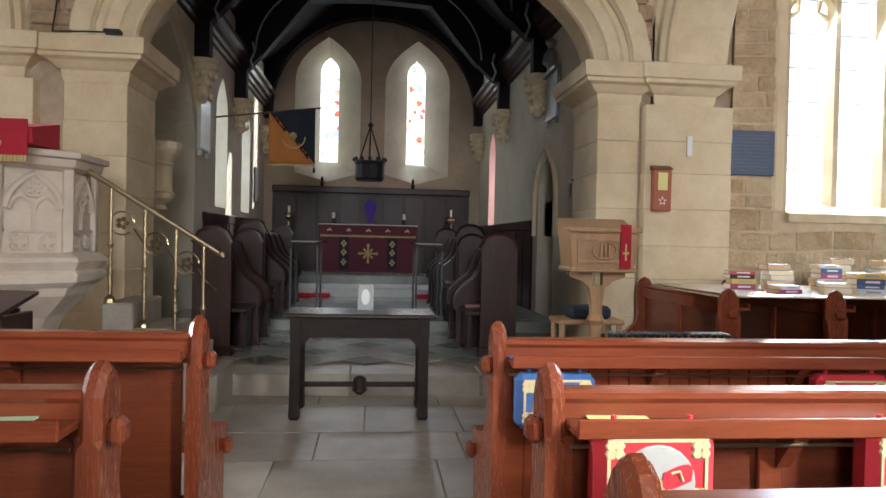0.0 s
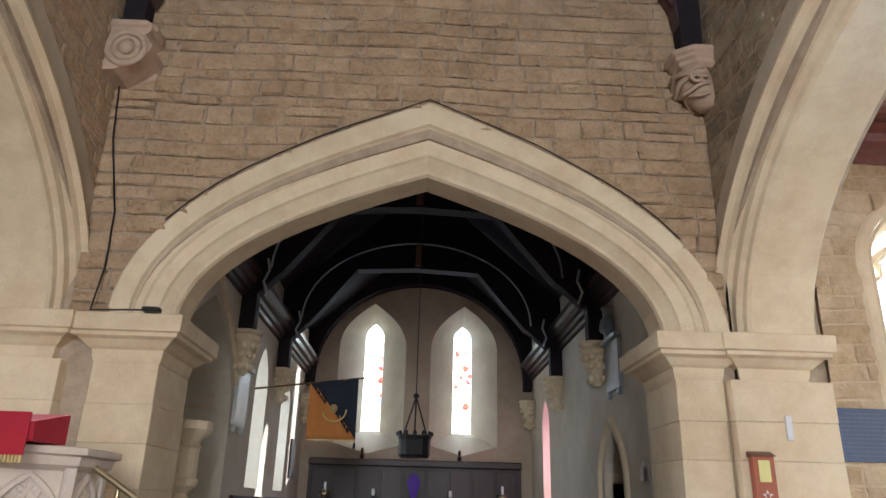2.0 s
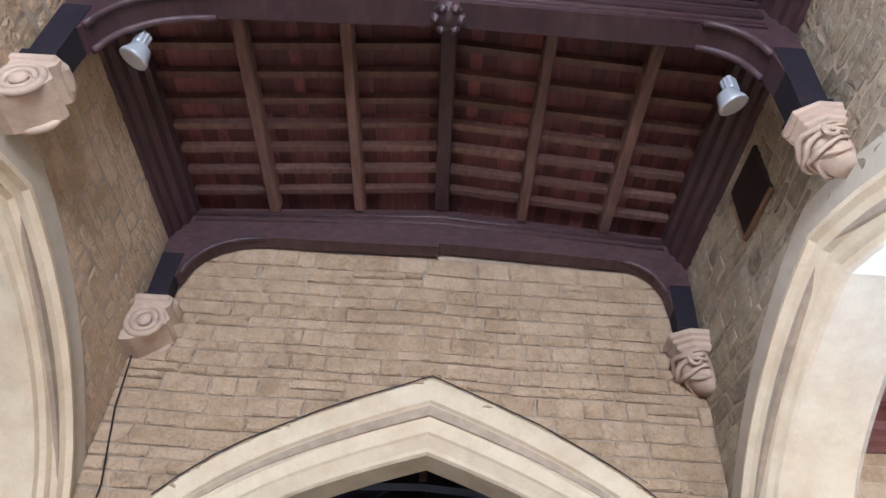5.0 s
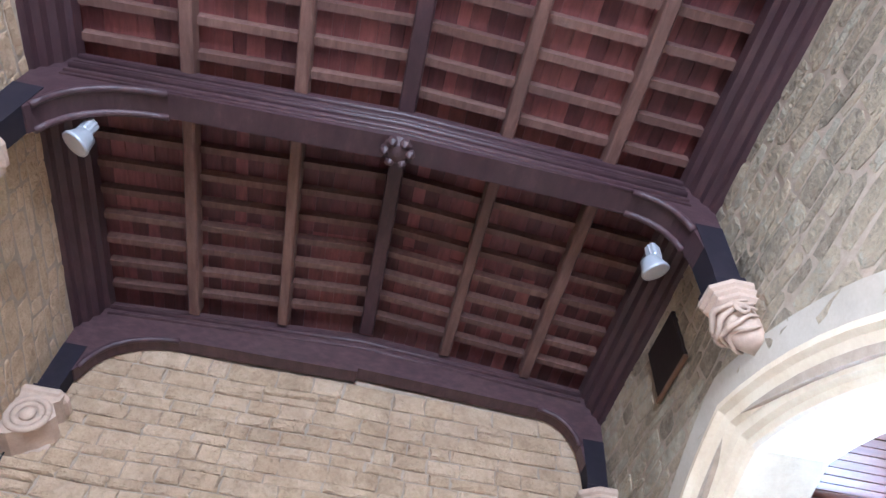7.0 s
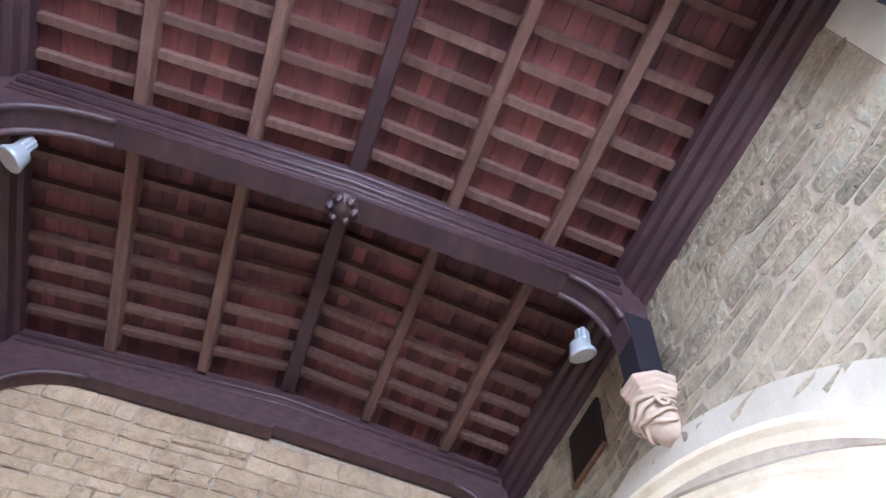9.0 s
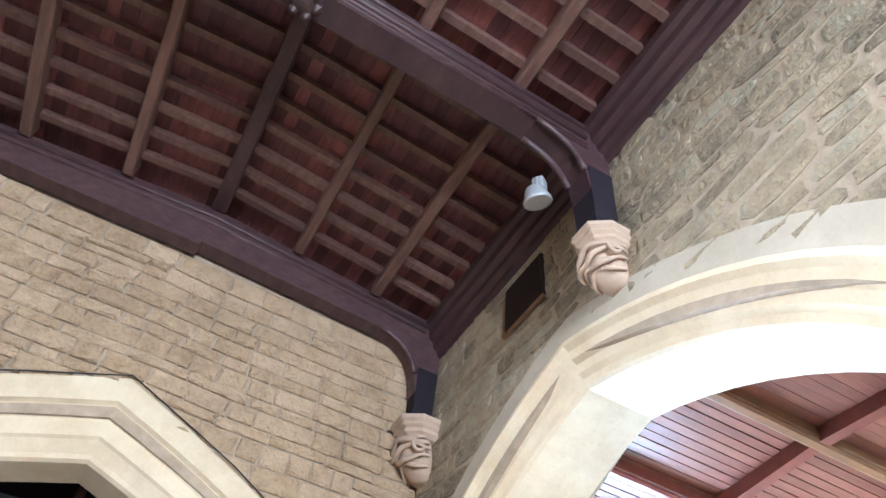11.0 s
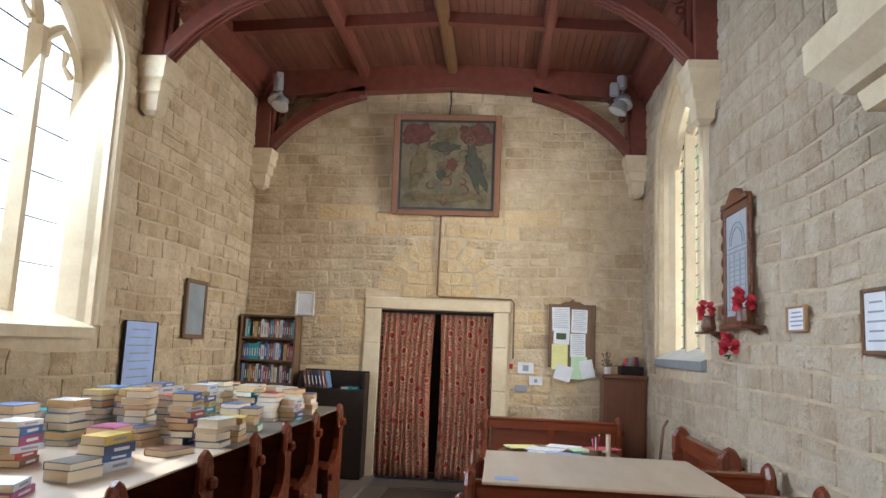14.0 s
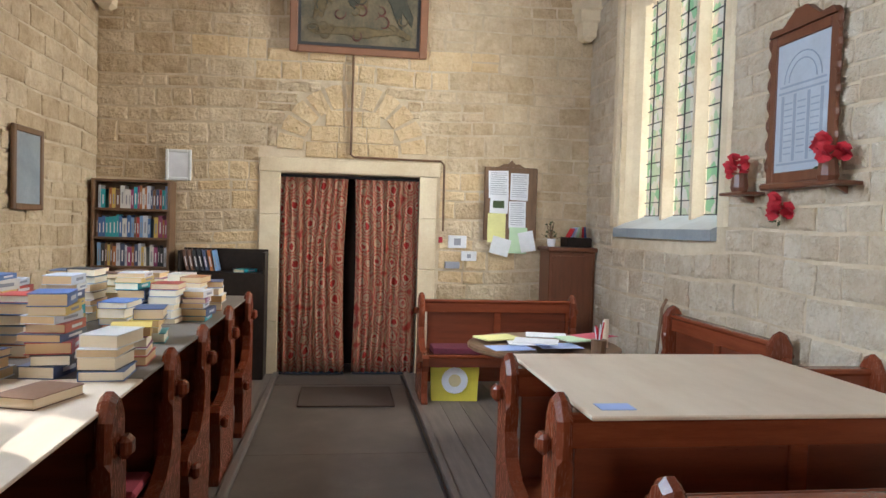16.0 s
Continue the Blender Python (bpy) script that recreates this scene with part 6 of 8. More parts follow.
cv = tagged(part("veiled_cross", loft(B(), [[(0.10 + a * 0.05, 15.95, 1.606), (0.20 - a * 0.05, 15.95, 1.606), (0.20, 16.02, 1.606), (0.10, 16.02, 1.606)] for a in (0,)] + [[(0.15 - w, 15.94, z), (0.15 + w, 15.94, z), (0.15 + w, 16.02, z), (0.15 - w, 16.02, z)] for w, z in ((0.05, 1.70), (0.12, 1.95), (0.13, 2.02), (0.03, 2.15))]), M_PURPLE), "altar cross veiled in purple cloth", "cross")
for x in (-0.62, 0.86):
    c = thing("altar_candle", "short white candle in a dark holder", "candle", pose(x, 15.98, 1.606))
    part("holder", lathe(B(), [(0.05, 0), (0.02, 0.04), (0.03, 0.1), (0.045, 0.12)], 0, 0, 8), M_IRON, c)
    part("wax", lathe(B(), [(0.032, 0.12), (0.032, 0.24), (0.01, 0.245)], 0, 0, 8), M_WHITE, c)
for x in (-1.50, 1.82):
    c = thing("standing_candlestick", "tall brass standing candlestick", "candlestick", pose(x, 15.6, 0.44))
    part("stem", lathe(B(), [(0.12, 0), (0.05, 0.06), (0.025, 0.12), (0.025, 0.7), (0.05, 0.74), (0.025, 0.78), (0.025, 1.2), (0.09, 1.28), (0.09, 1.31)], 0, 0, 10), M_BRASS, c)
    part("cresting", ngon_loft(B(), 0, 0, 6, [(1.31, 0.09), (1.36, 0.11)]), M_BRASS, c)
    part("wax", lathe(B(), [(0.025, 1.31), (0.025, 1.5), (0.008, 1.51)], 0, 0, 8), M_WHITE, c)
for x in (-0.62, 0.92):
    d = thing("reading_desk", "black reading desk on slim legs", "desk", pose(x, 10.1, 0.30))
    part("top", prism(B(), [(-0.25, 0.86), (0.25, 0.95), (0.25, 0.97), (-0.25, 0.88)] if x < 0 else [(-0.25, 0.95), (0.25, 0.86), (0.25, 0.88), (-0.25, 0.97)], "y", -0.35, 0.35), M_TABLE, d)
    part("book", bx(-0.17, 0.17, -0.22, 0.22, 0.945, 0.965, bev=0.004), M_GREYW, d)
    for dx in (-0.16, 0.16):
        for dy in (-0.3, 0.3):
            part("leg", bx(dx - 0.013, dx + 0.013, dy - 0.013, dy + 0.013, 0, 0.88), M_IRON, d)
    part("foot_rail", bx(-0.2, 0.2, -0.31, -0.27, 0.0, 0.06), M_IRON, d)
for x, y in ((-0.95, 13.0), (-0.65, 13.1), (1.1, 13.1)):
    tagged(part("kneeling_cushion", bx(x - 0.16, x + 0.16, y - 0.1, y + 0.1, 0.301, 0.37, bev=0.025), M_REDBR), "red kneeling cushion on the chancel floor", "cushion")
co = thing("corona_lamp", "black iron hanging corona on a chain", "hanging lamp", pose(0.14, 12.0, 0))
part("bowl", loft(B(), [[(r * math.cos(a), r * math.sin(a), z) for a in (2 * math.pi * i / 12 for i in range(12))] for z, r in ((2.20, 0.20), (2.24, 0.225), (2.44, 0.225), (2.48, 0.24), (2.50, 0.24))]), M_IRON, co)
bm = B()
for i in range(12):
    a = 2 * math.pi * i / 12
    lathe(bm, [(0.022, 2.50), (0.03, 2.53), (0.012, 2.56)], 0.24 * math.cos(a), 0.24 * math.sin(a), 6)
part("cresting", bm, M_IRON, co)
for i in range(3):
    a = 2 * math.pi * i / 3 + 0.5
    part("chain", tube(B(), [(0.2 * math.cos(a), 0.2 * math.sin(a), 2.5), (0, 0, 3.05)], 0.012, 6), M_IRON, co)
part("ring", lathe(B(), [(0.02, 3.02), (0.05, 3.06), (0.02, 3.1)], 0, 0, 8), M_IRON, co)
part("rod", tube(B(), [(0, 0, 3.08), (0, 0, 7.16)], 0.008, 6), M_IRON, co)
bn = thing("banner", "black and orange regimental colour hung from a pole", "banner", pose(0, 12.0, 0))
part("pole", tube(B(), [(-2.2, 0.02, 3.10), (-0.62, 0.02, 3.30)], 0.014, 8), M_SHELF, bn)
nx, nz = 14, 12
def flag_pt(i, j):
    u, v = i / nx, j / nz
    return (-1.40 + 0.70 * u, 0.03 * math.sin(u * 11 + v) - 0.01, 3.20 + 0.09 * u - (0.78 + 0.09 * u) * v)
for nm, mat_, test in (("dark_half", M_NAVY, lambda u, v: v <= u), ("orange_half", M_ORANGE, lambda u, v: v > u)):
    bm = B()
    for i in range(nx):
        for j in range(nz):
            cu, cv_ = (i + 0.5) / nx, (j + 0.5) / nz
            c = [flag_pt(i, j), flag_pt(i + 1, j), flag_pt(i + 1, j + 1), flag_pt(i, j + 1)]
            if abs(cu - cv_) < 0.06:
                c = [c[0], c[1], c[2]] if nm == "dark_half" else [c[0], c[2], c[3]]
            elif not test(cu, cv_):
                continue
            bm.faces.new([bm.verts.new(p) for p in c])
    bmesh.ops.remove_doubles(bm, verts=bm.verts, dist=0.0005)
    bmesh.ops.solidify(bm, geom=bm.faces[:], thickness=0.006)
    part(nm, bm, mat_, bn, smooth=True)
bm = B()
tube(bm, [(-1.02 + 0.17 * math.cos(b), -0.05, 2.83 + 0.17 * math.sin(b)) for b in (0.9 * math.pi * j / 12 + 1.1 * math.pi for j in range(13))], 0.012, 5)
lathe(bm, [(0.02, 2.78), (0.06, 2.83), (0.05, 2.88), (0.02, 2.9)], -1.03, -0.05, 8)
part("badge", bm, M_GOLD, bn)
bm = B()
for i in range(22):
    p = flag_pt(i * nx / 22, nz)
    box(bm, p[0], p[0] + 0.02, p[1] - 0.004, p[1] + 0.004, p[2] - 0.03, p[2])
part("fringe", bm, M_GOLD, bn)
part("tassel", lathe(B(), [(0.02, 2.30), (0.018, 2.36), (0.006, 2.38), (0.004, 2.44)], -0.71, -0.02, 6), M_NAVY, bn)


def tablet(name, x, s, y0, y1, z0, z1, material, label, bars=6, crest=True):
    t = thing(name, label, "memorial tablet", pose(x, 0, 0), kind="")
    part("slab", bx(min(s * 0.0, s * 0.05), max(0, s * 0.05), y0, y1, z0, z1, bev=0.008), material, t)
    part("cornice", bx(min(0, s * 0.1), max(0, s * 0.1), y0 - 0.04, y1 + 0.04, z1, z1 + 0.06, bev=0.012), material, t)
    for y in (y0 + 0.06, y1 - 0.1):
        part("bracket", bx(min(0, s * 0.05), max(0, s * 0.05), y, y + 0.05, z0 - 0.08, z0, bev=0.01), material, t)
    if crest:
        part("crest", lathe(B(), [(0.02, z1 + 0.06), (0.12, z1 + 0.14), (0.10, z1 + 0.26), (0.04, z1 + 0.34), (0.09, z1 + 0.42), (0.02, z1 + 0.48)], s * 0.06, (y0 + y1) / 2, 8), material, t)
    return t


tablet("wall_tablet", CX0, 1, 10.92, 11.5, 2.48, 3.22, M_MARBLE, "pale marble memorial tablet on the chancel wall", crest=False)
tablet("wall_tablet", CX1, -1, 9.95, 10.55, 2.95, 3.55, M_GMARB, "grey marble memorial tablet on the chancel wall")
nl = thing("niche", "pale arched piscina niche in the wall", "niche", kind="structure")
part("hood", loft(B(), [[(CX1 - d, 9.25 + r * 0.16 * math.cos(a), 1.88 + r * 0.18 * math.sin(a)) for a in (math.pi * i / 10 for i in range(11))] for d, r in ((-0.01, 1.1), (0.05, 1.05), (0.05, 0.8), (0.02, 0.75))], closed=False), M_MARBLE, nl)
bw = tagged(part("picture_frame", bx(CX0, CX0 + 0.03, 15.5, 15.9, 2.0, 2.7, bev=0.005), M_IRON), "dark framed picture on the chancel wall", "picture frame")

# ---- nave walls: small things ----
M_SLATEL = plain("faint_grey_lettering", (0.13, 0.15, 0.20), 0.6)
pq = thing("slate_plaque", "dark blue slate plaque with incised lines", "plaque", pose(0, EY - 0.03, 0))
part("slab", bx(3.53, 3.99, -0.022, 0.01, 1.99, 2.41, bev=0.004), M_SLATE, pq)
rng = random.Random(3)
for i in range(11):
    bm = B()
    z = 2.37 - i * 0.033
    x = 3.57 + (0.05 if i in (0, 10) else 0)
    while x < 3.93:
        w = rng.uniform(0.015, 0.05)
        box(bm, x, min(x + w, 3.95), -0.0235, -0.0215, z - 0.008, z)
        x += w + 0.01
    part("lettering", bm, M_SLATEL, pq, "worn grey lettering")
rb = thing("collection_box", "red-framed wooden box with a yellow card and leaf badge", "box", pose(2.83, 7.32, 1.62))
part("body", bx(-0.085, 0.085, -0.07, 0.0, 0, 0.38, bev=0.006), plain("orange_red_painted_wood", (0.42, 0.12, 0.06), 0.5), rb)
part("roof", prism(B(), [(-0.09, 0.38), (0.0, 0.38), (0.0, 0.42)], "x", -0.095, 0.095), M_MAHOG, rb)
part("card", bx(-0.045, 0.045, -0.074, -0.071, 0.19, 0.35), M_YELL, rb)
bm = B()
for k in range(5):
    b = math.pi / 2 + 2 * math.pi * k / 5
    prism(bm, [(0.045 * math.cos(b), 0.09 + 0.045 * math.sin(b)), (0.02 * math.cos(b + 0.6), 0.09 + 0.02 * math.sin(b + 0.6)), (0.02 * math.cos(b - 0.6), 0.09 + 0.02 * math.sin(b - 0.6))], "y", -0.075, -0.071)
part("leaf_badge", bm, M_PAPER, rb, "pale leaf badge")
tagged(part("label_card", bx(3.08, 3.13, 7.305, 7.322, 2.13, 2.32, bev=0.003), M_PAPER), "small white card on the stone pier", "card")
bp = thing("wall_panel", "dark square panel high on the nave wall", "panel", pose(NX1, 0, 0))
part("board", bx(-0.045, 0.0, 5.37, 5.93, 5.80, 6.34, bev=0.008), M_TABLE, bp)
part("rim", bx(-0.055, -0.02, 5.35, 5.95, 5.76, 5.80, bev=0.005), M_SHELF, bp)


def cable(name, pts, label, r=0.008, material=M_IRON):
    return tagged(part(name, tube(B(), pts, r, 6), material), label, "cable")


cable("cable", [(-2.70, 7.40, 5.2), (-2.66, 7.41, 4.6), (-2.52, 7.42, 3.9), (-2.50, 7.41, 3.4), (-2.5, 7.30, 2.99), (-2.2, 7.26, 2.99), (-1.98, 7.24, 2.99)], "black cable down the corner by the arch")
arch_hood = [(u, EY - 0.075, z) for u, z in arch_line(CA["c"], CA["half"] + 0.50, CA["spring"], CA["rise"] + 0.66, 12)]
cable("cable", [(x, y + 0.02, z + 0.015 + 0.006 * math.sin(7 * x)) for x, y, z in arch_hood[4:-4]], "thin dark cable along the arch hood", 0.006)
tagged(part("junction_box", bx(-2.06, -1.92, 7.20, 7.28, 2.972, 3.01, bev=0.008), M_IRON), "black junction box on a capital", "box")


def spot(m, label, material=M_STEEL):
    s = thing("spotlight", label, "spotlight", m, "spotlights")
    part("bracket", tube(B(), [(0, 0, 0.22), (0, 0, 0.08), (0, 0.05, 0.02)], 0.012, 6), material, s)
    part("ballast", bx(-0.05, 0.05, 0.0, 0.10, 0.08, 0.24, bev=0.015), material, s)
    body = B()
    lathe(body, [(0.04, 0.07), (0.075, 0.05), (0.10, -0.03), (0.115, -0.06), (0.115, -0.075)], 0, 0, 14)
    bmesh.ops.transform(body, matrix=pose(0, -0.02, -0.05, 25, 0, 0), verts=body.verts)
    part("reflector", body, material, s, smooth=True)
    lens = lathe(B(), [(0.02, -0.079), (0.10, -0.077), (0.105, -0.0755)], 0, 0, 14)
    bmesh.ops.transform(lens, matrix=pose(0, -0.02, -0.05, 25, 0, 0), verts=lens.verts)
    part("lens", lens, M_LENS, s, "pale glass lens")
    return s


spot(pose(2.30, 4.78, 6.16, 0, 0, -60), "white metal spotlight under a roof beam")
spot(pose(-2.22, 4.74, 6.22, 0, 0, 60), "white metal spotlight under a roof beam")
for y, a in ((7.16, 120), (2.84, 60)):
    spot(pose(8.98, y, 4.72, 0, 0, a), "twin silver spotlight in the roof corner")
    spot(pose(8.92, y + (0.07 if y < 5 else -0.07), 4.62, 0, 0, a - 60), "twin silver spotlight in the roof corner")

# ---- transept end wall ----
lf = thing("doorway_surround", "pale stone lintel and jambs round the doorway", "door surround", kind="structure")
part("lintel", bx(TX1 - 0.045, TX1 + 0.02, 4.12, 5.93, 2.045, 2.19, bev=0.012), M_DRESSED, lf)
for a, b in ((4.15, 4.33), (5.72, 5.92)):
    for z0, z1 in ((0.0, 0.55), (0.55, 1.1), (1.1, 1.62), (1.62, 2.044)):
        part("jamb_stone", bx(TX1 - 0.035, TX1 + 0.3, a, b, z0 + 0.002, z1 - 0.002, bev=0.006), M_DRESSED, lf)
M_HONEY = surface("warm_honey_stone", [(0.25, (0.55, 0.38, 0.19)), (0.5, (0.69, 0.52, 0.30)), (0.8, (0.77, 0.63, 0.41))], 0.88, 7, 34, 1.0, 0.035, vary=0.2, gw=0.42, dirt=0.3, dirtcol=(0.40, 0.27, 0.13))
va = thing("relieving_arch", "blocked round arch of honey stones over the door", "arch", kind="structure")
for i in range(11):
    a0, a1 = math.pi * i / 11 + 0.03, math.pi * (i + 1) / 11 - 0.03
    pl = [(5.02 + r * math.cos(a), 2.26 + r * math.sin(a) * 0.92) for r, a in ((0.50, a0), (0.74, a0), (0.75, (a0 + a1) / 2), (0.74, a1), (0.50, a1), (0.495, (a0 + a1) / 2))]
    part("voussoir", prism(B(), pl, "x", TX1 - 0.026, TX1 + 0.01), M_HONEY, va)
for i, z in enumerate((2.20, 2.36, 2.52)):
    hw = math.sqrt(max(0.01, 0.47 ** 2 - (z + 0.10 - 2.24) ** 2))
    for k in range(3):
        part("fill_stone", bx(TX1 - 0.022, TX1 + 0.01, 5.02 - hw + 2 * hw * k / 3 + 0.005, 5.02 - hw + 2 * hw * (k + 1) / 3 - 0.005, z + 0.004, z + 0.155, bev=0.005), M_HONEY, va)


def curtain_material():
    m = bpy.data.materials.new("red_gold_woven_curtain")
    m.use_nodes = True
    t = m.node_tree
    b = t.nodes["Principled BSDF"]
    tc = t.nodes.new("ShaderNodeTexCoord")
    mp = nd(t, "ShaderNodeMapping", Scale=(0.0, 1.0, 0.75))
    t.links.new(tc.outputs["Object"], mp.inputs[0])
    n = nd(t, "ShaderNodeTexNoise", Scale=16.0, Detail=2.0)
    t.links.new(mp.outputs[0], n.inputs["Vector"])
    warp = mixc(t, 0.05, mp.outputs[0], n.outputs["Color"], "ADD")
    vo = nd(t, "ShaderNodeTexVoronoi", Scale=7.0, Randomness=0.5)
    t.links.new(warp, vo.inputs["Vector"])
    n2 = nd(t, "ShaderNodeTexNoise", Scale=70.0, Detail=2.0)
    t.links.new(mp.outputs[0], n2.inputs["Vector"])
    f = arith(t, "ADD", vo.outputs["Distance"], arith(t, "MULTIPLY", arith(t, "SUBTRACT", n2.outputs[0], 0.5), 0.13))
    c = ramp(t, f, [(0.08, (0.62, 0.05, 0.04)), (0.17, (0.60, 0.07, 0.055)), (0.21, (0.78, 0.60, 0.40)), (0.29, (0.74, 0.52, 0.34)), (0.34, (0.62, 0.08, 0.06)), (0.41, (0.70, 0.50, 0.32)), (0.50, (0.64, 0.17, 0.12)), (0.58, (0.70, 0.48, 0.30)), (0.75, (0.58, 0.09, 0.065))])
    t.links.new(c, b.inputs["Base Color"])
    b.inputs["Roughness"].default_value = 0.9
    return m


M_CURT = curtain_material()
for y0, y1, lean in ((4.335, 4.98, -0.02), (5.05, 5.715, 0.03)):
    c = thing("curtain", "floor-length red and gold patterned curtain", "curtain", group="door curtains")
    bm = B()
    nu, nv = 110, 14
    vs = []
    for j in range(nv + 1):
        z = 0.03 + (2.0 - 0.03) * j / nv
        row = []
        for i in range(nu + 1):
            u = i / nu
            amp = 0.034 - 0.014 * (j / nv)
            ph = u * 2 * math.pi * 9.5 + 0.9 * math.sin(j * 0.3 + u * 9)
            yy = y0 + (y1 - y0) * u + (lean * math.sin(math.pi * j / nv) if (lean < 0) == (u > 0.5) else 0)
            row.append(bm.verts.new((TX1 + 0.04 + amp * math.sin(ph) + 0.004 * math.sin(ph * 2.3 + j), yy, z)))
        vs.append(row)
    for a, b in zip(vs, vs[1:]):
        for i in range(nu):
            bm.faces.new((a[i], a[i + 1], b[i + 1], b[i]))
    bmesh.ops.solidify(bm, geom=bm.faces[:], thickness=0.004)
    part("drape", bm, M_CURT, c, smooth=True)
    part("hem", bx(TX1 + 0.0, TX1 + 0.08, y0 + 0.01, y1 - 0.01, 0.012, 0.03), M_NAVY, c)
tagged(part("curtain_rail", tube(B(), [(TX1 + 0.04, 4.30, 2.015), (TX1 + 0.04, 5.75, 2.015)], 0.014, 8), M_IRON), "dark curtain rail across the doorway", "curtain rail")

pc = thing("painting", "large framed dark painted coat of arms", "painting", pose(9.285, 4.98, 3.235, 0, -6.5, 0))
part("canvas", bx(-0.05, -0.03, -0.62, 0.62, 0.05, 1.22), surface("dark_olive_painted_panel", [(0.25, (0.05, 0.05, 0.03)), (0.45, (0.12, 0.10, 0.055)), (0.6, (0.20, 0.15, 0.08)), (0.8, (0.10, 0.12, 0.10))], 0.55, 5, 40, 0.2, 0.002), pc)
for a in ((-0.68, -0.60, 0, 1.27), (0.60, 0.68, 0, 1.27), (-0.60, 0.60, 0, 0.07), (-0.60, 0.60, 1.20, 1.27)):
    part("frame", bx(-0.07, -0.01, *a, bev=0.01), plain("reddish_oak_frame", (0.27, 0.12, 0.06), 0.5), pc)
for a in ((-0.60, -0.57, 0.07, 1.20), (0.57, 0.60, 0.07, 1.20), (-0.57, 0.57, 0.07, 0.10), (-0.57, 0.57, 1.17, 1.20)):
    part("slip", bx(-0.056, -0.04, *a), M_IRON, pc)
M_DULLR, M_DULLG, M_DULLB = plain("dull_red_paint", (0.17, 0.045, 0.03), 0.6, d=0.25, scale=12.0, grain=40), plain("dull_gold_paint", (0.20, 0.145, 0.06), 0.6, d=0.3, scale=14.0, grain=40), plain("dull_olive_paint", (0.075, 0.072, 0.045), 0.6, d=0.4, scale=14.0, grain=40)


def blob(parent, name, y, z, ry, rz, material, turn=0.0, rough=0.25, seed=1, n=18):
    rng = random.Random(seed)
    k = [1 + rng.uniform(-rough, rough) for _ in range(n)]
    rings = []
    for x, s in ((-0.0505, 1.0), (-0.0545, 0.86)):
        ring = []
        for i in range(n):
            a = 2 * math.pi * i / n
            u, v = ry * s * k[i] * math.cos(a), rz * s * k[i] * math.sin(a)
            ring.append((x - 0.0004 * seed, y + u * math.cos(turn) - v * math.sin(turn), z + u * math.sin(turn) + v * math.cos(turn)))
        rings.append(ring)
    return part(name, loft(B(), rings), material, parent)


blob(pc, "red_drapery", -0.38, 1.02, 0.20, 0.14, M_DULLR, 0.3, seed=2)
blob(pc, "red_drapery", 0.38, 1.03, 0.20, 0.14, M_DULLR, -0.3, seed=3)
blob(pc, "crown", 0.0, 1.02, 0.13, 0.09, M_DULLG, 0.0, 0.4, seed=4)
blob(pc, "helm", 0.02, 0.86, 0.17, 0.06, M_DULLB, seed=5)
blob(pc, "shield", 0.0, 0.58, 0.11, 0.14, M_DULLG, 0.2, 0.35, seed=6)
blob(pc, "shield_quarter", -0.07, 0.64, 0.08, 0.09, M_DULLR, 0.1, seed=7)
blob(pc, "shield_quarter", 0.06, 0.52, 0.07, 0.08, M_DULLB, 0.1, seed=8)
blob(pc, "supporter", 0.36, 0.62, 0.11, 0.28, M_DULLG, 0.25, 0.4, seed=9)
blob(pc, "supporter", -0.36, 0.60, 0.11, 0.28, M_DULLB, -0.25, 0.4, seed=10)
blob(pc, "scroll", 0.0, 0.22, 0.42, 0.05, M_DULLG, 0.0, 0.3, seed=11)
blob(pc, "scroll", -0.4, 0.24, 0.12, 0.04, M_DULLG, 0.5, 0.3, seed=12)
rp = random.Random(77)
for k in range(34):
    y, z = rp.uniform(-0.5, 0.5), rp.uniform(0.16, 1.12)
    r, a0 = rp.uniform(0.03, 0.085), rp.uniform(0, 6.28)
    line = [(-0.0575 - 0.0002 * k, y + r * (1 - 0.07 * t) * math.cos(a0 + 0.6 * t), z + r * (1 - 0.07 * t) * math.sin(a0 + 0.6 * t)) for t in range(9)]
    part("painted_curl", tube(B(), line, [0.004 + 0.006 * math.sin(math.pi * t / 8) for t in range(9)], 4), rp.choice((M_DULLG, M_DULLG, M_DULLB, M_DULLR)), pc)
cable("cable", [(TX1 - 0.03, 5.03, 3.24), (TX1 - 0.042, 5.03, 3.0), (TX1 - 0.044, 5.035, 2.24), (TX1 - 0.06, 5.0, 2.215), (TX1 - 0.06, 4.12, 2.21), (TX1 - 0.05, 4.085, 2.17), (TX1 - 0.045, 4.08, 1.5)], "grey conduit down the wall to the doorway", 0.012, M_SHELF)
cable("cable", [(TX1 - 0.06, 4.97, 4.86), (TX1 - 0.05, 4.96, 4.7), (TX1 - 0.06, 4.98, 4.5)], "dark cord above the painting", 0.009)

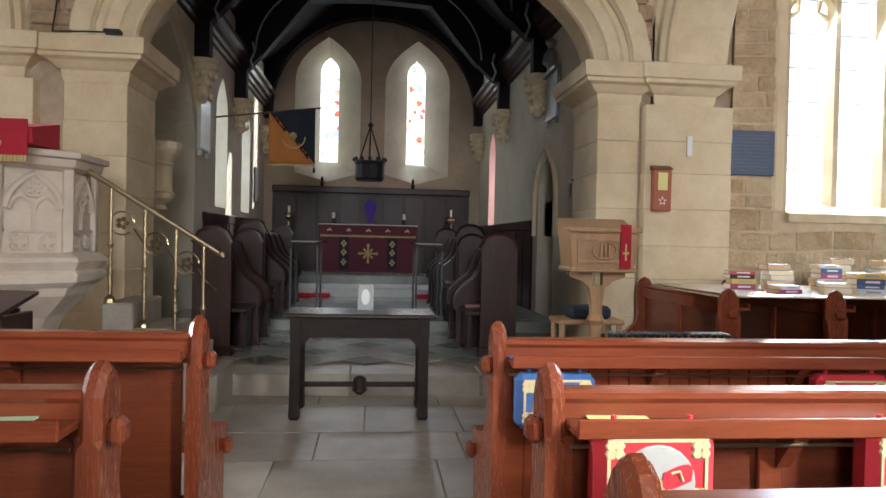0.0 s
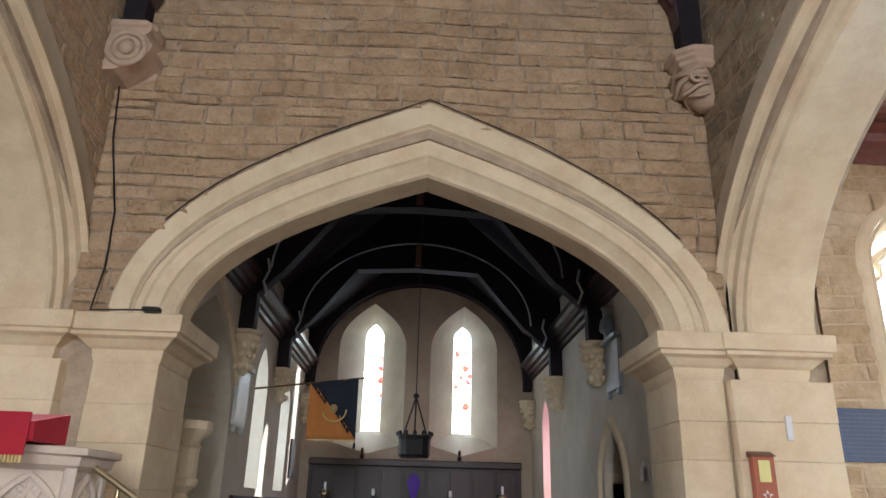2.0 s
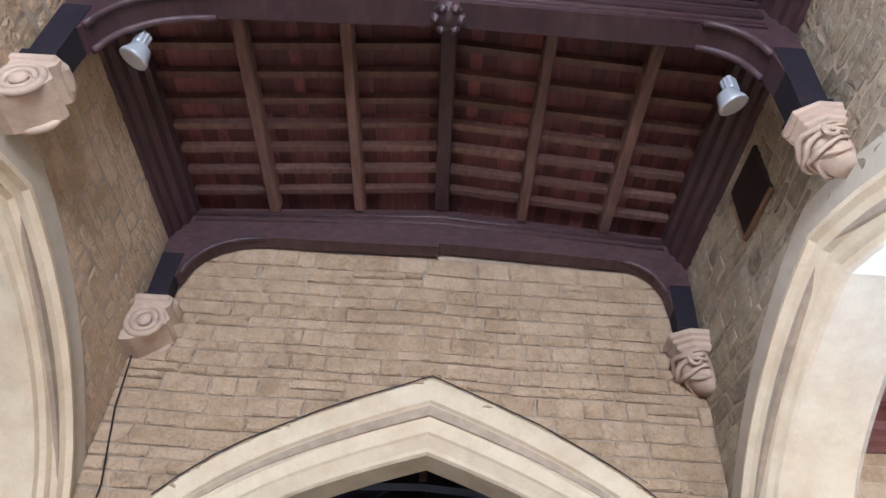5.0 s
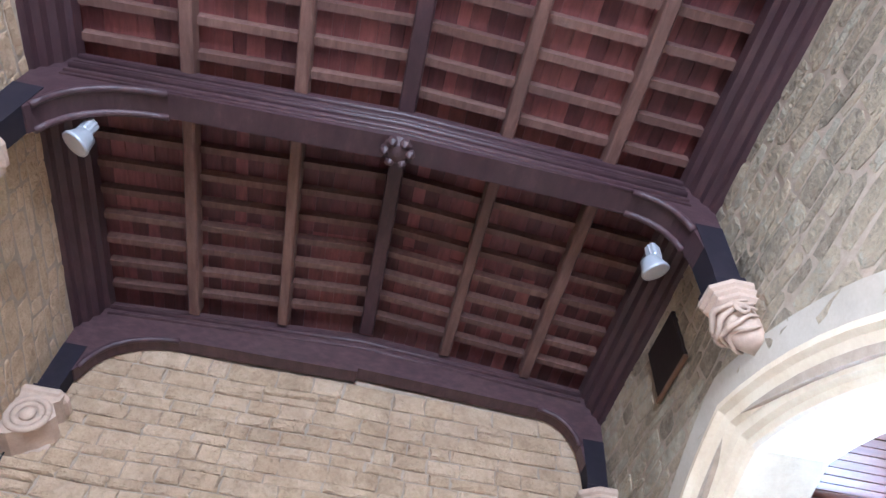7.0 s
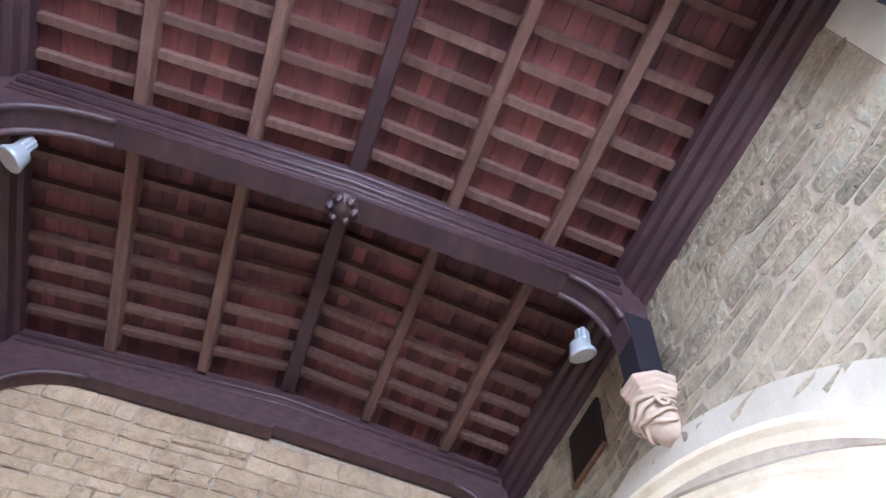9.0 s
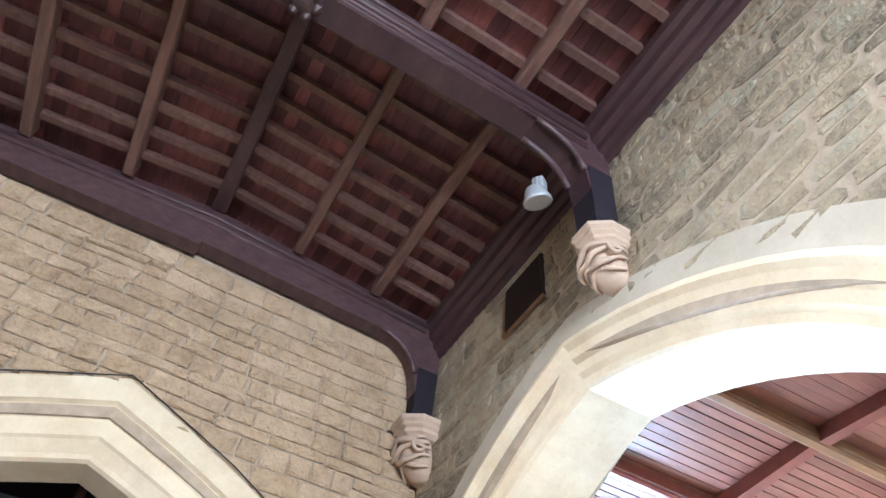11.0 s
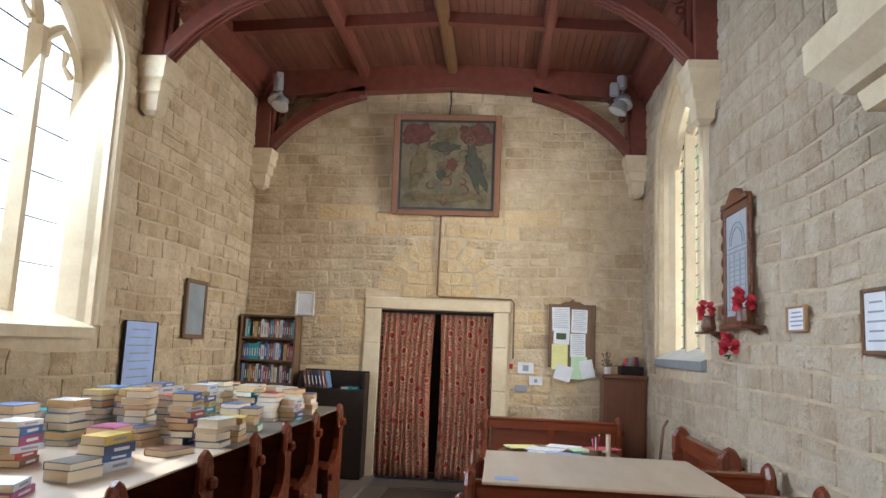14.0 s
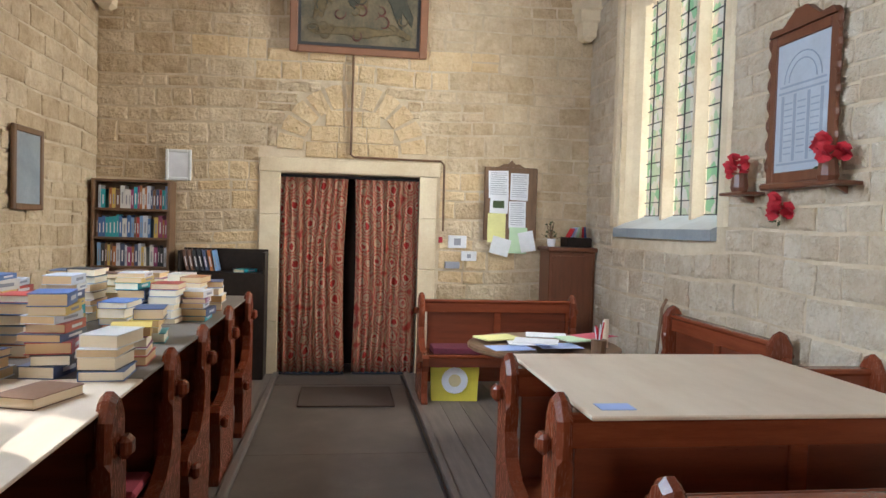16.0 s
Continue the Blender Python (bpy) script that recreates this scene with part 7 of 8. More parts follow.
nb = thing("notice_board", "wooden notice board with overlapping papers", "notice board", pose(TX1 - 0.025, 0, 0))
part("board", bx(-0.035, 0.0, 3.10, 3.66, 1.42, 2.18, bev=0.008), M_SHELF, nb)
part("crest", prism(B(), [(3.24, 2.18), (3.52, 2.18), (3.46, 2.215), (3.42, 2.21), (3.38, 2.25), (3.34, 2.21), (3.30, 2.215)], "x", -0.035, -0.004), M_SHELF, nb)
for i, (y0, y1, z0, z1, mt) in enumerate(((3.41, 3.62, 1.86, 2.14, M_PAPER), (3.20, 3.39, 1.84, 2.12, M_PAPER), (3.41, 3.60, 1.70, 1.88, M_PAPER), (3.43, 3.62, 1.40, 1.70, M_YELL), (3.22, 3.40, 1.55, 1.83, M_PAPER), (3.20, 3.39, 1.29, 1.56, M_GREEN), (3.38, 3.58, 1.27, 1.45, M_PAPER), (3.12, 3.28, 1.31, 1.52, M_PAPER))):
    sh = bx(-0.042 - 0.0015 * i, -0.0408 - 0.0015 * i, y0, y1, z0, z1)
    ang = (-2, 1, 2, 0, -1, 1, 14, -12)[i]
    q = Vector((0, (y0 + y1) / 2, (z0 + z1) / 2))
    bmesh.ops.transform(sh, matrix=Matrix.Translation(q) @ pose(0, 0, 0, ang, 0, 0) @ Matrix.Translation(-q), verts=sh.verts)
    pp = part("paper", sh, mt, nb)
    bars = B()
    for k in range(int((z1 - z0 - 0.03) / 0.022)):
        box(bars, -0.0432 - 0.0015 * i, -0.0425 - 0.0015 * i, y0 + 0.02 + 0.02 * (k % 3 == 2), y1 - 0.02, z1 - 0.025 - k * 0.022, z1 - 0.019 - k * 0.022)
    if i in (0, 1, 4):
        part("print", bars, M_INK, pp, "grey lines of print")
    else:
        bars.free()
part("photo", bx(-0.0475, -0.0465, 3.45, 3.57, 1.755, 1.83), M_LEAF, nb, "small green landscape photograph")


def wall_frame(name, m, w, h, inner, frame_mat, label, lines=0, cat="picture frame", border=0.03):
    f = thing(name, label, cat, m)
    for a in ((-w / 2, -w / 2 + border, 0, h), (w / 2 - border, w / 2, 0, h), (-w / 2 + border, w / 2 - border, 0, border), (-w / 2 + border, w / 2 - border, h - border, h)):
        part("frame", bx(a[0], a[1], -0.028, 0.0, a[2], a[3], bev=0.005), frame_mat, f)
    pr = part("sheet", bx(-w / 2 + border, w / 2 - border, -0.016, -0.004, border, h - border), inner, f)
    if lines:
        bm = B()
        for k in range(lines):
            z = h - border - (k + 1) * (h - 2 * border) / (lines + 1)
            ww = (w / 2 - border) * (0.55 + 0.3 * ((k * 7) % 5) / 5)
            box(bm, -ww, ww, -0.0175, -0.0162, z - 0.005, z + 0.004)
        part("print", bm, M_INK, pr)
    return f


wall_frame("framed_notice", pose(TX1 - 0.026, 6.69, 1.92, 0, 0, -90), 0.24, 0.30, M_PAPER, M_MARBLE, "white framed notice on the stone wall", 0)
wall_frame("framed_print", pose(7.73, TY1 - 0.03, 1.58), 0.50, 0.61, M_GMARB, M_SHELF, "brown framed glazed print on the stone wall", 0, border=0.045)
wall_frame("pinned_sheet", pose(6.67, TY1 - 0.03, 1.02), 0.56, 0.70, M_PAPERB, M_TABLE, "white printed sheet, coloured shade-blue, on a thin dark board", 9, "notice", 0.006)
wall_frame("small_frame", pose(4.78, TY0 + 0.03, 1.78, 0, 0, 180), 0.25, 0.15, M_PAPER, M_OAK, "small light wood framed card on the wall", 4, border=0.014)
wall_frame("small_frame", pose(3.93, TY0 + 0.03, 1.66, 0, 0, 180), 0.24, 0.30, M_PAPER, M_SHELF, "small brown framed sheet on the wall", 5, border=0.02)
ro = wall_frame("roll_of_honour", pose(5.76, TY0 + 0.03, 1.86, 0, 0, 180), 0.58, 0.86, plain("grey_blue_engraved_sheet", (0.44, 0.48, 0.53), 0.4), M_MAHOG, "carved mahogany framed roll of honour", 0, "memorial board", 0.06)
part("crest", prism(B(), [(-0.29, 0.86), (0.29, 0.86), (0.26, 0.90), (0.16, 0.89), (0.10, 0.93), (0.05, 0.97), (-0.05, 0.97), (-0.10, 0.93), (-0.16, 0.89), (-0.26, 0.90)], "y", -0.045, 0.0), M_MAHOG, ro)
part("base_moulding", bx(-0.31, 0.31, -0.06, 0.0, -0.04, 0.0, bev=0.01), M_MAHOG, ro)
M_ENGR = plain("pale_grey_engraving", (0.30, 0.34, 0.40), 0.6)
bm = B()
for x in (-0.17, -0.06, 0.06, 0.17):
    box(bm, x - 0.012, x + 0.012, -0.0178, -0.0164, 0.12, 0.50)
for z, w in ((0.10, 0.21), (0.51, 0.21), (0.545, 0.20)):
    box(bm, -w, w, -0.0178, -0.0164, z, z + 0.012)
for r in (0.16, 0.12):
    tube(bm, [(r * math.cos(a), -0.0168, 0.57 + r * math.sin(a)) for a in (math.pi * i / 14 for i in range(15))], 0.004, 5)
for k in range(9):
    for x in (-0.115, 0.0, 0.115):
        box(bm, x - 0.035, x + 0.035, -0.0176, -0.0164, 0.16 + k * 0.036, 0.168 + k * 0.036)
part("engraving", bm, M_ENGR, ro, "faint engraved columns and names")
for sx in (-1, 1):
    for k in range(7):
        part("carved_edge", lathe(B(), [(0.004, 0.06 + k * 0.12), (0.018, 0.09 + k * 0.12), (0.018, 0.12 + k * 0.12), (0.004, 0.16 + k * 0.12)], sx * 0.292, -0.02, 7), M_MAHOG, ro)
for x, z, wd in ((6.22, 1.815, 0.26), (5.40, 1.835, 0.24)):
    sh = thing("wall_shelf", "small dark bracket shelf", "shelf", pose(x, TY0 + 0.026, z))
    part("board", bx(-wd / 2, wd / 2, 0, 0.16, -0.02, 0, bev=0.005), M_MAHOG, sh)
    part("bracket", prism(B(), [(0, -0.02), (0.08, -0.02), (0.0, -0.06)], "x", -0.012, 0.012), M_MAHOG, sh)


def flowers(m, label, pot, n, spread):
    f = thing("flower_arrangement", label, "flowers", m)
    if pot:
        part("pot", lathe(B(), [(0.045, 0), (0.055, 0.03), (0.045, 0.11), (0.05, 0.12)], 0, 0, 10), M_MAHOG, f)
    rng = random.Random(n)
    for i in range(n):
        c = Vector((rng.uniform(-spread, spread), rng.uniform(-0.04, 0.05), (0.13 if pot else 0) + rng.uniform(0, 0.09)))
        bm = B()
        for k in range(6):
            a = 2 * math.pi * k / 6 + rng.uniform(0, 1)
            d = Vector((math.cos(a), rng.uniform(0.1, 0.6), math.sin(a)))
            u = d.orthogonal().normalized() * 0.028
            p = c + d * 0.045
            bm.faces.new([bm.verts.new(q) for q in (c, c + d * 0.02 + u, p + u * 0.6 + Vector((0, 0.01, 0)), p - u * 0.6, c + d * 0.02 - u)])
        bmesh.ops.solidify(bm, geom=bm.faces[:], thickness=0.002)
        part("bloom", bm, M_POPPY, f)
    bm = B()
    for i in range(5):
        c = Vector((rng.uniform(-spread, spread), 0.0, 0.08 if pot else -0.04))
        e = c + Vector((rng.uniform(-0.06, 0.06), 0.03, rng.uniform(-0.06, 0.05)))
        u = Vector((0.012, 0, 0.008))
        bm.faces.new([bm.verts.new(q) for q in (c, (c + e) / 2 + u, e, (c + e) / 2 - u)])
    part("leaf", bm, M_LEAF, f)
    return f


flowers(pose(6.24, TY0 + 0.11, 1.815), "red silk poppies in a small pot on a shelf", True, 5, 0.05)
flowers(pose(5.42, TY0 + 0.12, 1.835), "red silk poppies in a brown pot on a shelf", True, 8, 0.11)
flowers(pose(5.90, TY0 + 0.06, 1.68), "red poppy wreath hung under the roll of honour", False, 8, 0.07)

# plates by the door
for y0, y1, z0, z1, mt, nm, lb, ct in ((3.83, 4.02, 1.33, 1.46, M_PAPER, "notice_card", "white printed card by the doorway", "card"), (3.72, 3.88, 1.20, 1.30, M_PAPER, "notice_card", "pale printed card by the doorway", "card"), (3.90, 4.05, 1.12, 1.19, M_INK, "meter_box", "small grey meter box on the wall", "meter"), (4.08, 4.12, 1.38, 1.44, M_RED, "alarm_button", "red alarm call point by the door", "alarm")):
    o = thing(nm, lb, ct, pose(TX1 - 0.026, 0, 0))
    part("plate", bx(-0.02 if mt is not M_INK else -0.05, 0, y0, y1, z0, z1, bev=0.003), mt, o)
    if mt is M_PAPER:
        part("print", bx(-0.0212, -0.0202, y0 + 0.06, y1 - 0.06, z0 + 0.03, z1 - 0.03), M_INK, o)

# ---- books ----
BC = [(0.78, 0.76, 0.72), (0.50, 0.06, 0.05), (0.06, 0.16, 0.42), (0.03, 0.035, 0.045), (0.04, 0.40, 0.48), (0.70, 0.50, 0.12), (0.07, 0.10, 0.20), (0.36, 0.07, 0.20), (0.66, 0.70, 0.78), (0.20, 0.10, 0.06), (0.80, 0.79, 0.77), (0.48, 0.18, 0.06), (0.22, 0.40, 0.70)]
BOOKS = []
for i, c in enumerate(BC):
    bm = box(B(), -0.065, 0.065, -0.10, 0.10, 0, 0.0022)
    box(bm, -0.065, 0.065, -0.10, 0.10, 0.0278, 0.03)
    box(bm, -0.065, -0.0625, -0.10, 0.10, 0.0022, 0.0278)
    ob = part("book", bm, plain(f"book_cover_{'abcdefghijklm'[i]}", c, 0.35))
    ob.matrix_basis = pose(0, -40, -5)
    part("page_block", bx(-0.0622, 0.061, -0.097, 0.097, 0.0024, 0.0276), M_PAGES, ob)
    part("spine_print", bx(-0.0656, -0.0651, -0.06, 0.04, 0.010, 0.020), M_PAPER if sum(c) < 1.2 else M_INK, ob)
    tagged(ob, "well-used paperback book with worn cover", "book", "second-hand books")
    BOOKS.append(ob)
rng = random.Random(21)
free_books = list(BOOKS)


def lay_book(m, label=None):
    i = rng.randrange(len(BOOKS))
    if BOOKS[i] in free_books:
        o = BOOKS[i]
        free_books.remove(o)
        o.matrix_basis = m
    else:
        o = copy_thing(BOOKS[i], m)
        o.matrix_basis = m
    if label:
        o["label"] = label
    return o


def book_stack(x, y, z, n, turn, pale=False):
    for k in range(max(1, round(n * 0.8))):
        s = rng.uniform(0.85, 1.75)
        lay_book(pose(x + rng.uniform(-0.012, 0.012), y + rng.uniform(-0.012, 0.012), z, 0, 0, turn + rng.uniform(-9, 9)) @ Matrix.Diagonal((rng.uniform(0.95, 1.2), rng.uniform(0.9, 1.12), s, 1)), "paperback lying in a stack on the boards")
        z += 0.03 * s + 0.0006


BT = 0.964
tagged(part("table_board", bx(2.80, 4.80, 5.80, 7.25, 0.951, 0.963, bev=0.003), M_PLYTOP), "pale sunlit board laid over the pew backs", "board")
# From x 4.81 on the boards are dark grey.
tagged(part("table_board", bx(4.81, 7.75, 5.80, 7.25, 0.951, 0.963, bev=0.003), plain("dark_grey_board", (0.20, 0.17, 0.14), 0.5)), "dark board laid over the pew backs", "board")
STACKS = ((3.99, 6.12, 5, 88), (4.9, 6.14, 10, 92), (4.84, 5.93, 5, 86), (5.28, 6.42, 8, 90), (5.15, 6.62, 9, 93), (4.75, 6.34, 4, 84), (5.13, 5.93, 5, 95), (6.3, 6.26, 9, 90), (6.25, 6.06, 8, 88), (6.38, 5.93, 6, 92), (6.9, 5.93, 5, 90), (4.48, 6.02, 1, 70), (3.72, 6.1, 2, 80), (6.65, 6.0, 7, 88), (5.62, 6.0, 5, 92), (3.2, 6.55, 5, 80), (3.35, 6.15, 3, 100), (3.55, 6.6, 6, 85), (3.95, 6.55, 8, 92), (4.2, 6.75, 7, 88), (4.28, 6.28, 5, 95), (4.52, 6.42, 4, 80), (4.62, 6.72, 8, 90), (4.75, 6.95, 6, 85))
STACKS_BACK = ((4.92, 6.45, 10, 95), (5.05, 6.8, 9, 88), (5.42, 6.92, 8, 92), (5.62, 6.45, 6, 95), (5.75, 6.75, 9, 88), (5.88, 6.2, 5, 84), (5.98, 6.5, 9, 93), (6.1, 6.82, 8, 90), (6.32, 6.52, 9, 85), (6.52, 6.15, 6, 95), (6.6, 6.45, 7, 90), (6.72, 6.75, 9, 88), (6.9, 6.12, 6, 84), (7.0, 6.45, 8, 92), (7.15, 6.75, 7, 90), (7.28, 6.1, 4, 88), (7.38, 6.4, 6, 94))
for x, y, n, t_ in STACKS + STACKS_BACK:
    book_stack(x, y, BT, n, t_ if rng.random() < 0.5 else t_ + 180)


def shelf_unit(m, w, d, h, levels, material, label):
    s = thing("bookcase", label, "bookcase", m)
    for y in (-w / 2, w / 2 - 0.025):
        part("side", bx(-d, 0, y, y + 0.025, 0, h, bev=0.003), material, s)
    part("back", bx(-0.012, 0, -w / 2 + 0.025, w / 2 - 0.025, 0.02, h - 0.02), material, s)
    for z in levels:
        part("shelf", bx(-d, -0.012, -w / 2 + 0.025, w / 2 - 0.025, z - 0.022, z, bev=0.002), material, s)
    return s


bcx, bcy = TX1 - 0.03, 7.06
LV = (0.09, 0.42, 0.75, 1.06, 1.33, 1.60, 1.87)
shelf_unit(pose(bcx, bcy, 0.03), 0.70, 0.24, 1.87, LV, M_SHELF, "brown wooden bookcase filled with books")
for z in LV[1:-1]:
    y = bcy - 0.32
    while y < bcy + 0.30:
        th = rng.uniform(0.5, 1.4)
        if rng.random() < 0.06:
            y += 0.03
            continue
        hh = rng.uniform(0.85, 1.1)
        lay_book(pose(bcx - 0.14, y, z + 0.031 + 0.10 * hh, 90, 0, 0) @ Matrix.Diagonal((1, hh, th, 1)) @ pose(0, 0, -0.03), "upright book in the bookcase")
        y += 0.03 * th + 0.002
lc = thing("low_cabinet", "near-black wooden low cabinet", "cabinet", pose(TX1 - 0.03, 6.22, 0.03))
part("body", bx(-0.30, 0, -0.40, 0.40, 0, 1.02, bev=0.006), M_TABLE, lc)
part("back", bx(-0.03, 0, -0.40, 0.40, 1.02, 1.24, bev=0.004), M_TABLE, lc)
part("side", bx(-0.30, -0.03, -0.40, -0.375, 1.02, 1.22, bev=0.004), M_TABLE, lc)
part("side", bx(-0.30, -0.03, 0.375, 0.40, 1.02, 1.22, bev=0.004), M_TABLE, lc)
y = 6.58
for k in range(7):
    lay_book(pose(TX1 - 0.18, y, 1.155, 90 - 12, 0, 0) @ Matrix.Diagonal((1, 1, 1.0, 1)) @ pose(0, 0, 0), "book leaning on the low cabinet")
    y -= 0.045
lay_book(pose(TX1 - 0.2, 6.02, 1.052, 0, 0, 60), "book lying on the low cabinet")
ca = thing("cabinet", "mahogany cupboard with a plain door", "cabinet", pose(TX1 - 0.03, 2.80, 0.03))
part("body", bx(-0.34, 0, -0.24, 0.24, 0, 1.30, bev=0.005), M_MAHOG, ca)
part("top", bx(-0.37, 0, -0.255, 0.265, 1.30, 1.345, bev=0.008), M_MAHOG, ca)
dd = part("door", bx(-0.352, -0.341, -0.21, 0.21, 0.10, 1.26, bev=0.004), M_MAHOG, ca)
part("knob", lathe(B(), [(0.012, -0.01), (0.016, 0.0), (0.012, 0.01)], -0.36, 0.18, 8), M_BRASS, dd)
bk = thing("basket", "dark box of coloured leaflets on the cupboard", "box", pose(TX1 - 0.2, 2.72, 1.376))
part("box", bx(-0.12, 0.12, -0.14, 0.12, 0, 0.10, bev=0.008), M_TABLE, bk)
for k, mt in enumerate((M_REDBR, M_PAPERB, M_PAPER, M_GREEN, M_GOLDP, M_REDBR, M_BLUEW)):
    sh = bx(-0.08, 0.08, -0.002, 0.002, 0, 0.17)
    bmesh.ops.transform(sh, matrix=pose(0, 0.11 - k * 0.035, 0.04, 28 - 6 * k, 0, 0), verts=sh.verts)
    part("leaflet", sh, mt, bk)
pl = thing("dried_flowers", "small dried flower arrangement in a white pot", "plant", pose(TX1 - 0.22, 2.98, 1.376))
part("pot", lathe(B(), [(0.035, 0), (0.045, 0.08)], 0, 0, 10), M_PAPER, pl)
bm, bm2 = B(), B()
r2 = random.Random(4)
for k in range(26):
    a, e = r2.uniform(0, 6.28), r2.uniform(0.1, 0.9)
    tip = Vector((0.12 * e * math.cos(a), 0.12 * e * math.sin(a), 0.10 + 0.16 * r2.random()))
    tube(bm, [(0, 0, 0.06), tip], 0.0025, 4)
    u = Vector((r2.uniform(-1, 1), r2.uniform(-1, 1), r2.uniform(-1, 1))).normalized() * 0.018
    w = u.orthogonal().normalized() * 0.010
    bm2.faces.new([bm2.verts.new(tip + q) for q in (u, w, -u, -w)])
part("stem", bm, M_SHELF, pl)
part("leaf", bm2, M_LEAF, pl)

# ---- transept floor things ----
tagged(part("table_board", bx(4.23, 5.31, 3.05, 4.31, 0.951, 0.966, bev=0.004), M_PLYTOP), "large pale plywood board laid over two pews", "board")
tagged(part("paper_note", bx(4.30, 4.38, 4.13, 4.25, 0.967, 0.969), M_PAPERB), "small white note, coloured shade-blue, on the board", "paper")
rt = thing("round_table", "small round wooden table strewn with papers", "table", pose(6.75, 3.72, 0.03))
part("tabletop", lathe(B(), [(0.50, 0.70), (0.52, 0.71), (0.52, 0.73), (0.50, 0.74)], 0, 0, 28), M_SHELF, rt)
part("pillar", lathe(B(), [(0.06, 0.05), (0.04, 0.2), (0.06, 0.4), (0.04, 0.7)], 0, 0, 10), M_SHELF, rt)
for k in range(3):
    a = 2 * math.pi * k / 3
    part("foot", tube(B(), [(0, 0, 0.15), (0.2 * math.cos(a), 0.2 * math.sin(a), 0.10), (0.34 * math.cos(a), 0.34 * math.sin(a), 0.025)], 0.024, 6), M_SHELF, rt)
for k, (dx, dy, a, mt) in enumerate(((-0.18, 0.28, 10, M_PAPERB), (-0.05, 0.12, -8, M_PAPER), (0.1, 0.30, 20, M_YELL), (-0.25, -0.02, 5, M_PAPERB), (0.12, -0.05, -15, M_PAPER), (-0.1, -0.22, 12, M_GREEN), (0.0, -0.35, 30, M_PINK), (-0.3, 0.14, -20, M_PAPER))):
    sh = bx(-0.10, 0.10, -0.14, 0.14, 0, 0.002 + 0.004 * (k % 3))
    ob = tagged(part("paper_sheet", sh, mt), "loose printed sheet on the round table", "paper", "papers on the table")
    ob.matrix_basis = pose(6.75 + dx, 3.72 + dy, 0.7705 + 0.009 * k, 0, 0, a)
pp = thing("pen_pot", "brown pot of red and white pens", "pot", pose(6.38, 3.47, 0.771))
part("pot", lathe(B(), [(0.045, 0), (0.05, 0.09)], 0, 0, 12), M_SHELF, pp)
for k in range(6):
    part("pen", tube(B(), [(0, 0, 0.02), (0.03 * math.cos(k), 0.03 * math.sin(k), 0.16 + 0.01 * k)], 0.005, 5), (M_REDBR, M_PAPER)[k % 2], pp)
tagged(part("paint_roller", tube(B(), [(6.60, 3.34, 0.771), (6.60, 3.34, 0.96)], 0.02, 8), M_PLYTOP), "pale wooden roll standing by the table", "roll")
tagged(part("walking_stick", tube(B(), [(6.72, 2.98, 0.03), (6.78, 2.86, 1.02), (6.80, 2.82, 1.08)], 0.012, 8), M_SHELF), "brown walking stick leaning on the bench", "stick")
bg_ = thing("shopping_bag", "yellow shopping bag with a white round emblem", "bag", pose(8.24, 4.09, 0.03, 0, 0, -4))
bagm = loft(B(), [[(-0.12, -0.20, z * 0), (0.12, -0.20, 0), (0.12, 0.20, 0), (-0.12, 0.20, 0)] if z == 0 else [(-0.10 + 0.01 * z, -0.20 - 0.01 * z, 0.17 * z), (0.09, -0.20, 0.17 * z), (0.09, 0.20, 0.17 * z), (-0.10 + 0.01 * z, 0.20 + 0.008 * z, 0.17 * z + 0.008 * z)] for z in (0, 1, 2)])
part("body", bagm, M_YBAG, bg_)
for r_, mt, h_ in ((0.115, M_PAPER, 0.0), (0.055, M_GOLDP, 0.003)):
    part("emblem", loft(B(), [[(-0.118 - h_ - e, 0.0 + r_ * math.cos(a), 0.18 + r_ * math.sin(a)) for a in (2 * math.pi * i / 20 for i in range(20))] for e in (0, 0.003)]), mt, bg_)
tagged(part("hymn_book", bx(8.08, 8.34, 3.88, 4.30, 0.446, 0.50, bev=0.006), M_MAROON), "maroon folder lying on the bench seat", "book")
tagged(part("door_mat", bx(8.05, 8.75, 4.62, 5.44, 0.003, 0.016, bev=0.004), M_BROWNMAT), "brown coir mat before the curtained door", "mat")
tagged(part("seat_pad", bx(4.86, 5.10, 5.84, 6.2, 0.4825, 0.52, bev=0.012), M_PINK), "pink seat pad on a pew", "cushion")

# Cable by the kerb; its black also paints the shaded gap beside the kerb.
tagged(part("cable", tube(B(), [(3.9, 4.475, 0.008), (5.5, 4.47, 0.008), (7.2, 4.478, 0.008), (9.2, 4.47, 0.008)], 0.011, 6), M_IRON), "cable along the kerb, black for the dark gap it lies in", "cable")

# ---- stonework ----
def span_arch(a, grow=0.0, krise=1.0, low=0.0):
    def f(za, zb):
        zm = za + (zb - za) * 0.35
        h = arch_at(0, a["half"] + grow, a["spring"], a["rise"] + grow * krise, zm)
        return [(a["c"] - h, a["c"] + h)] if h > 0.02 and zb > low else []
    return f


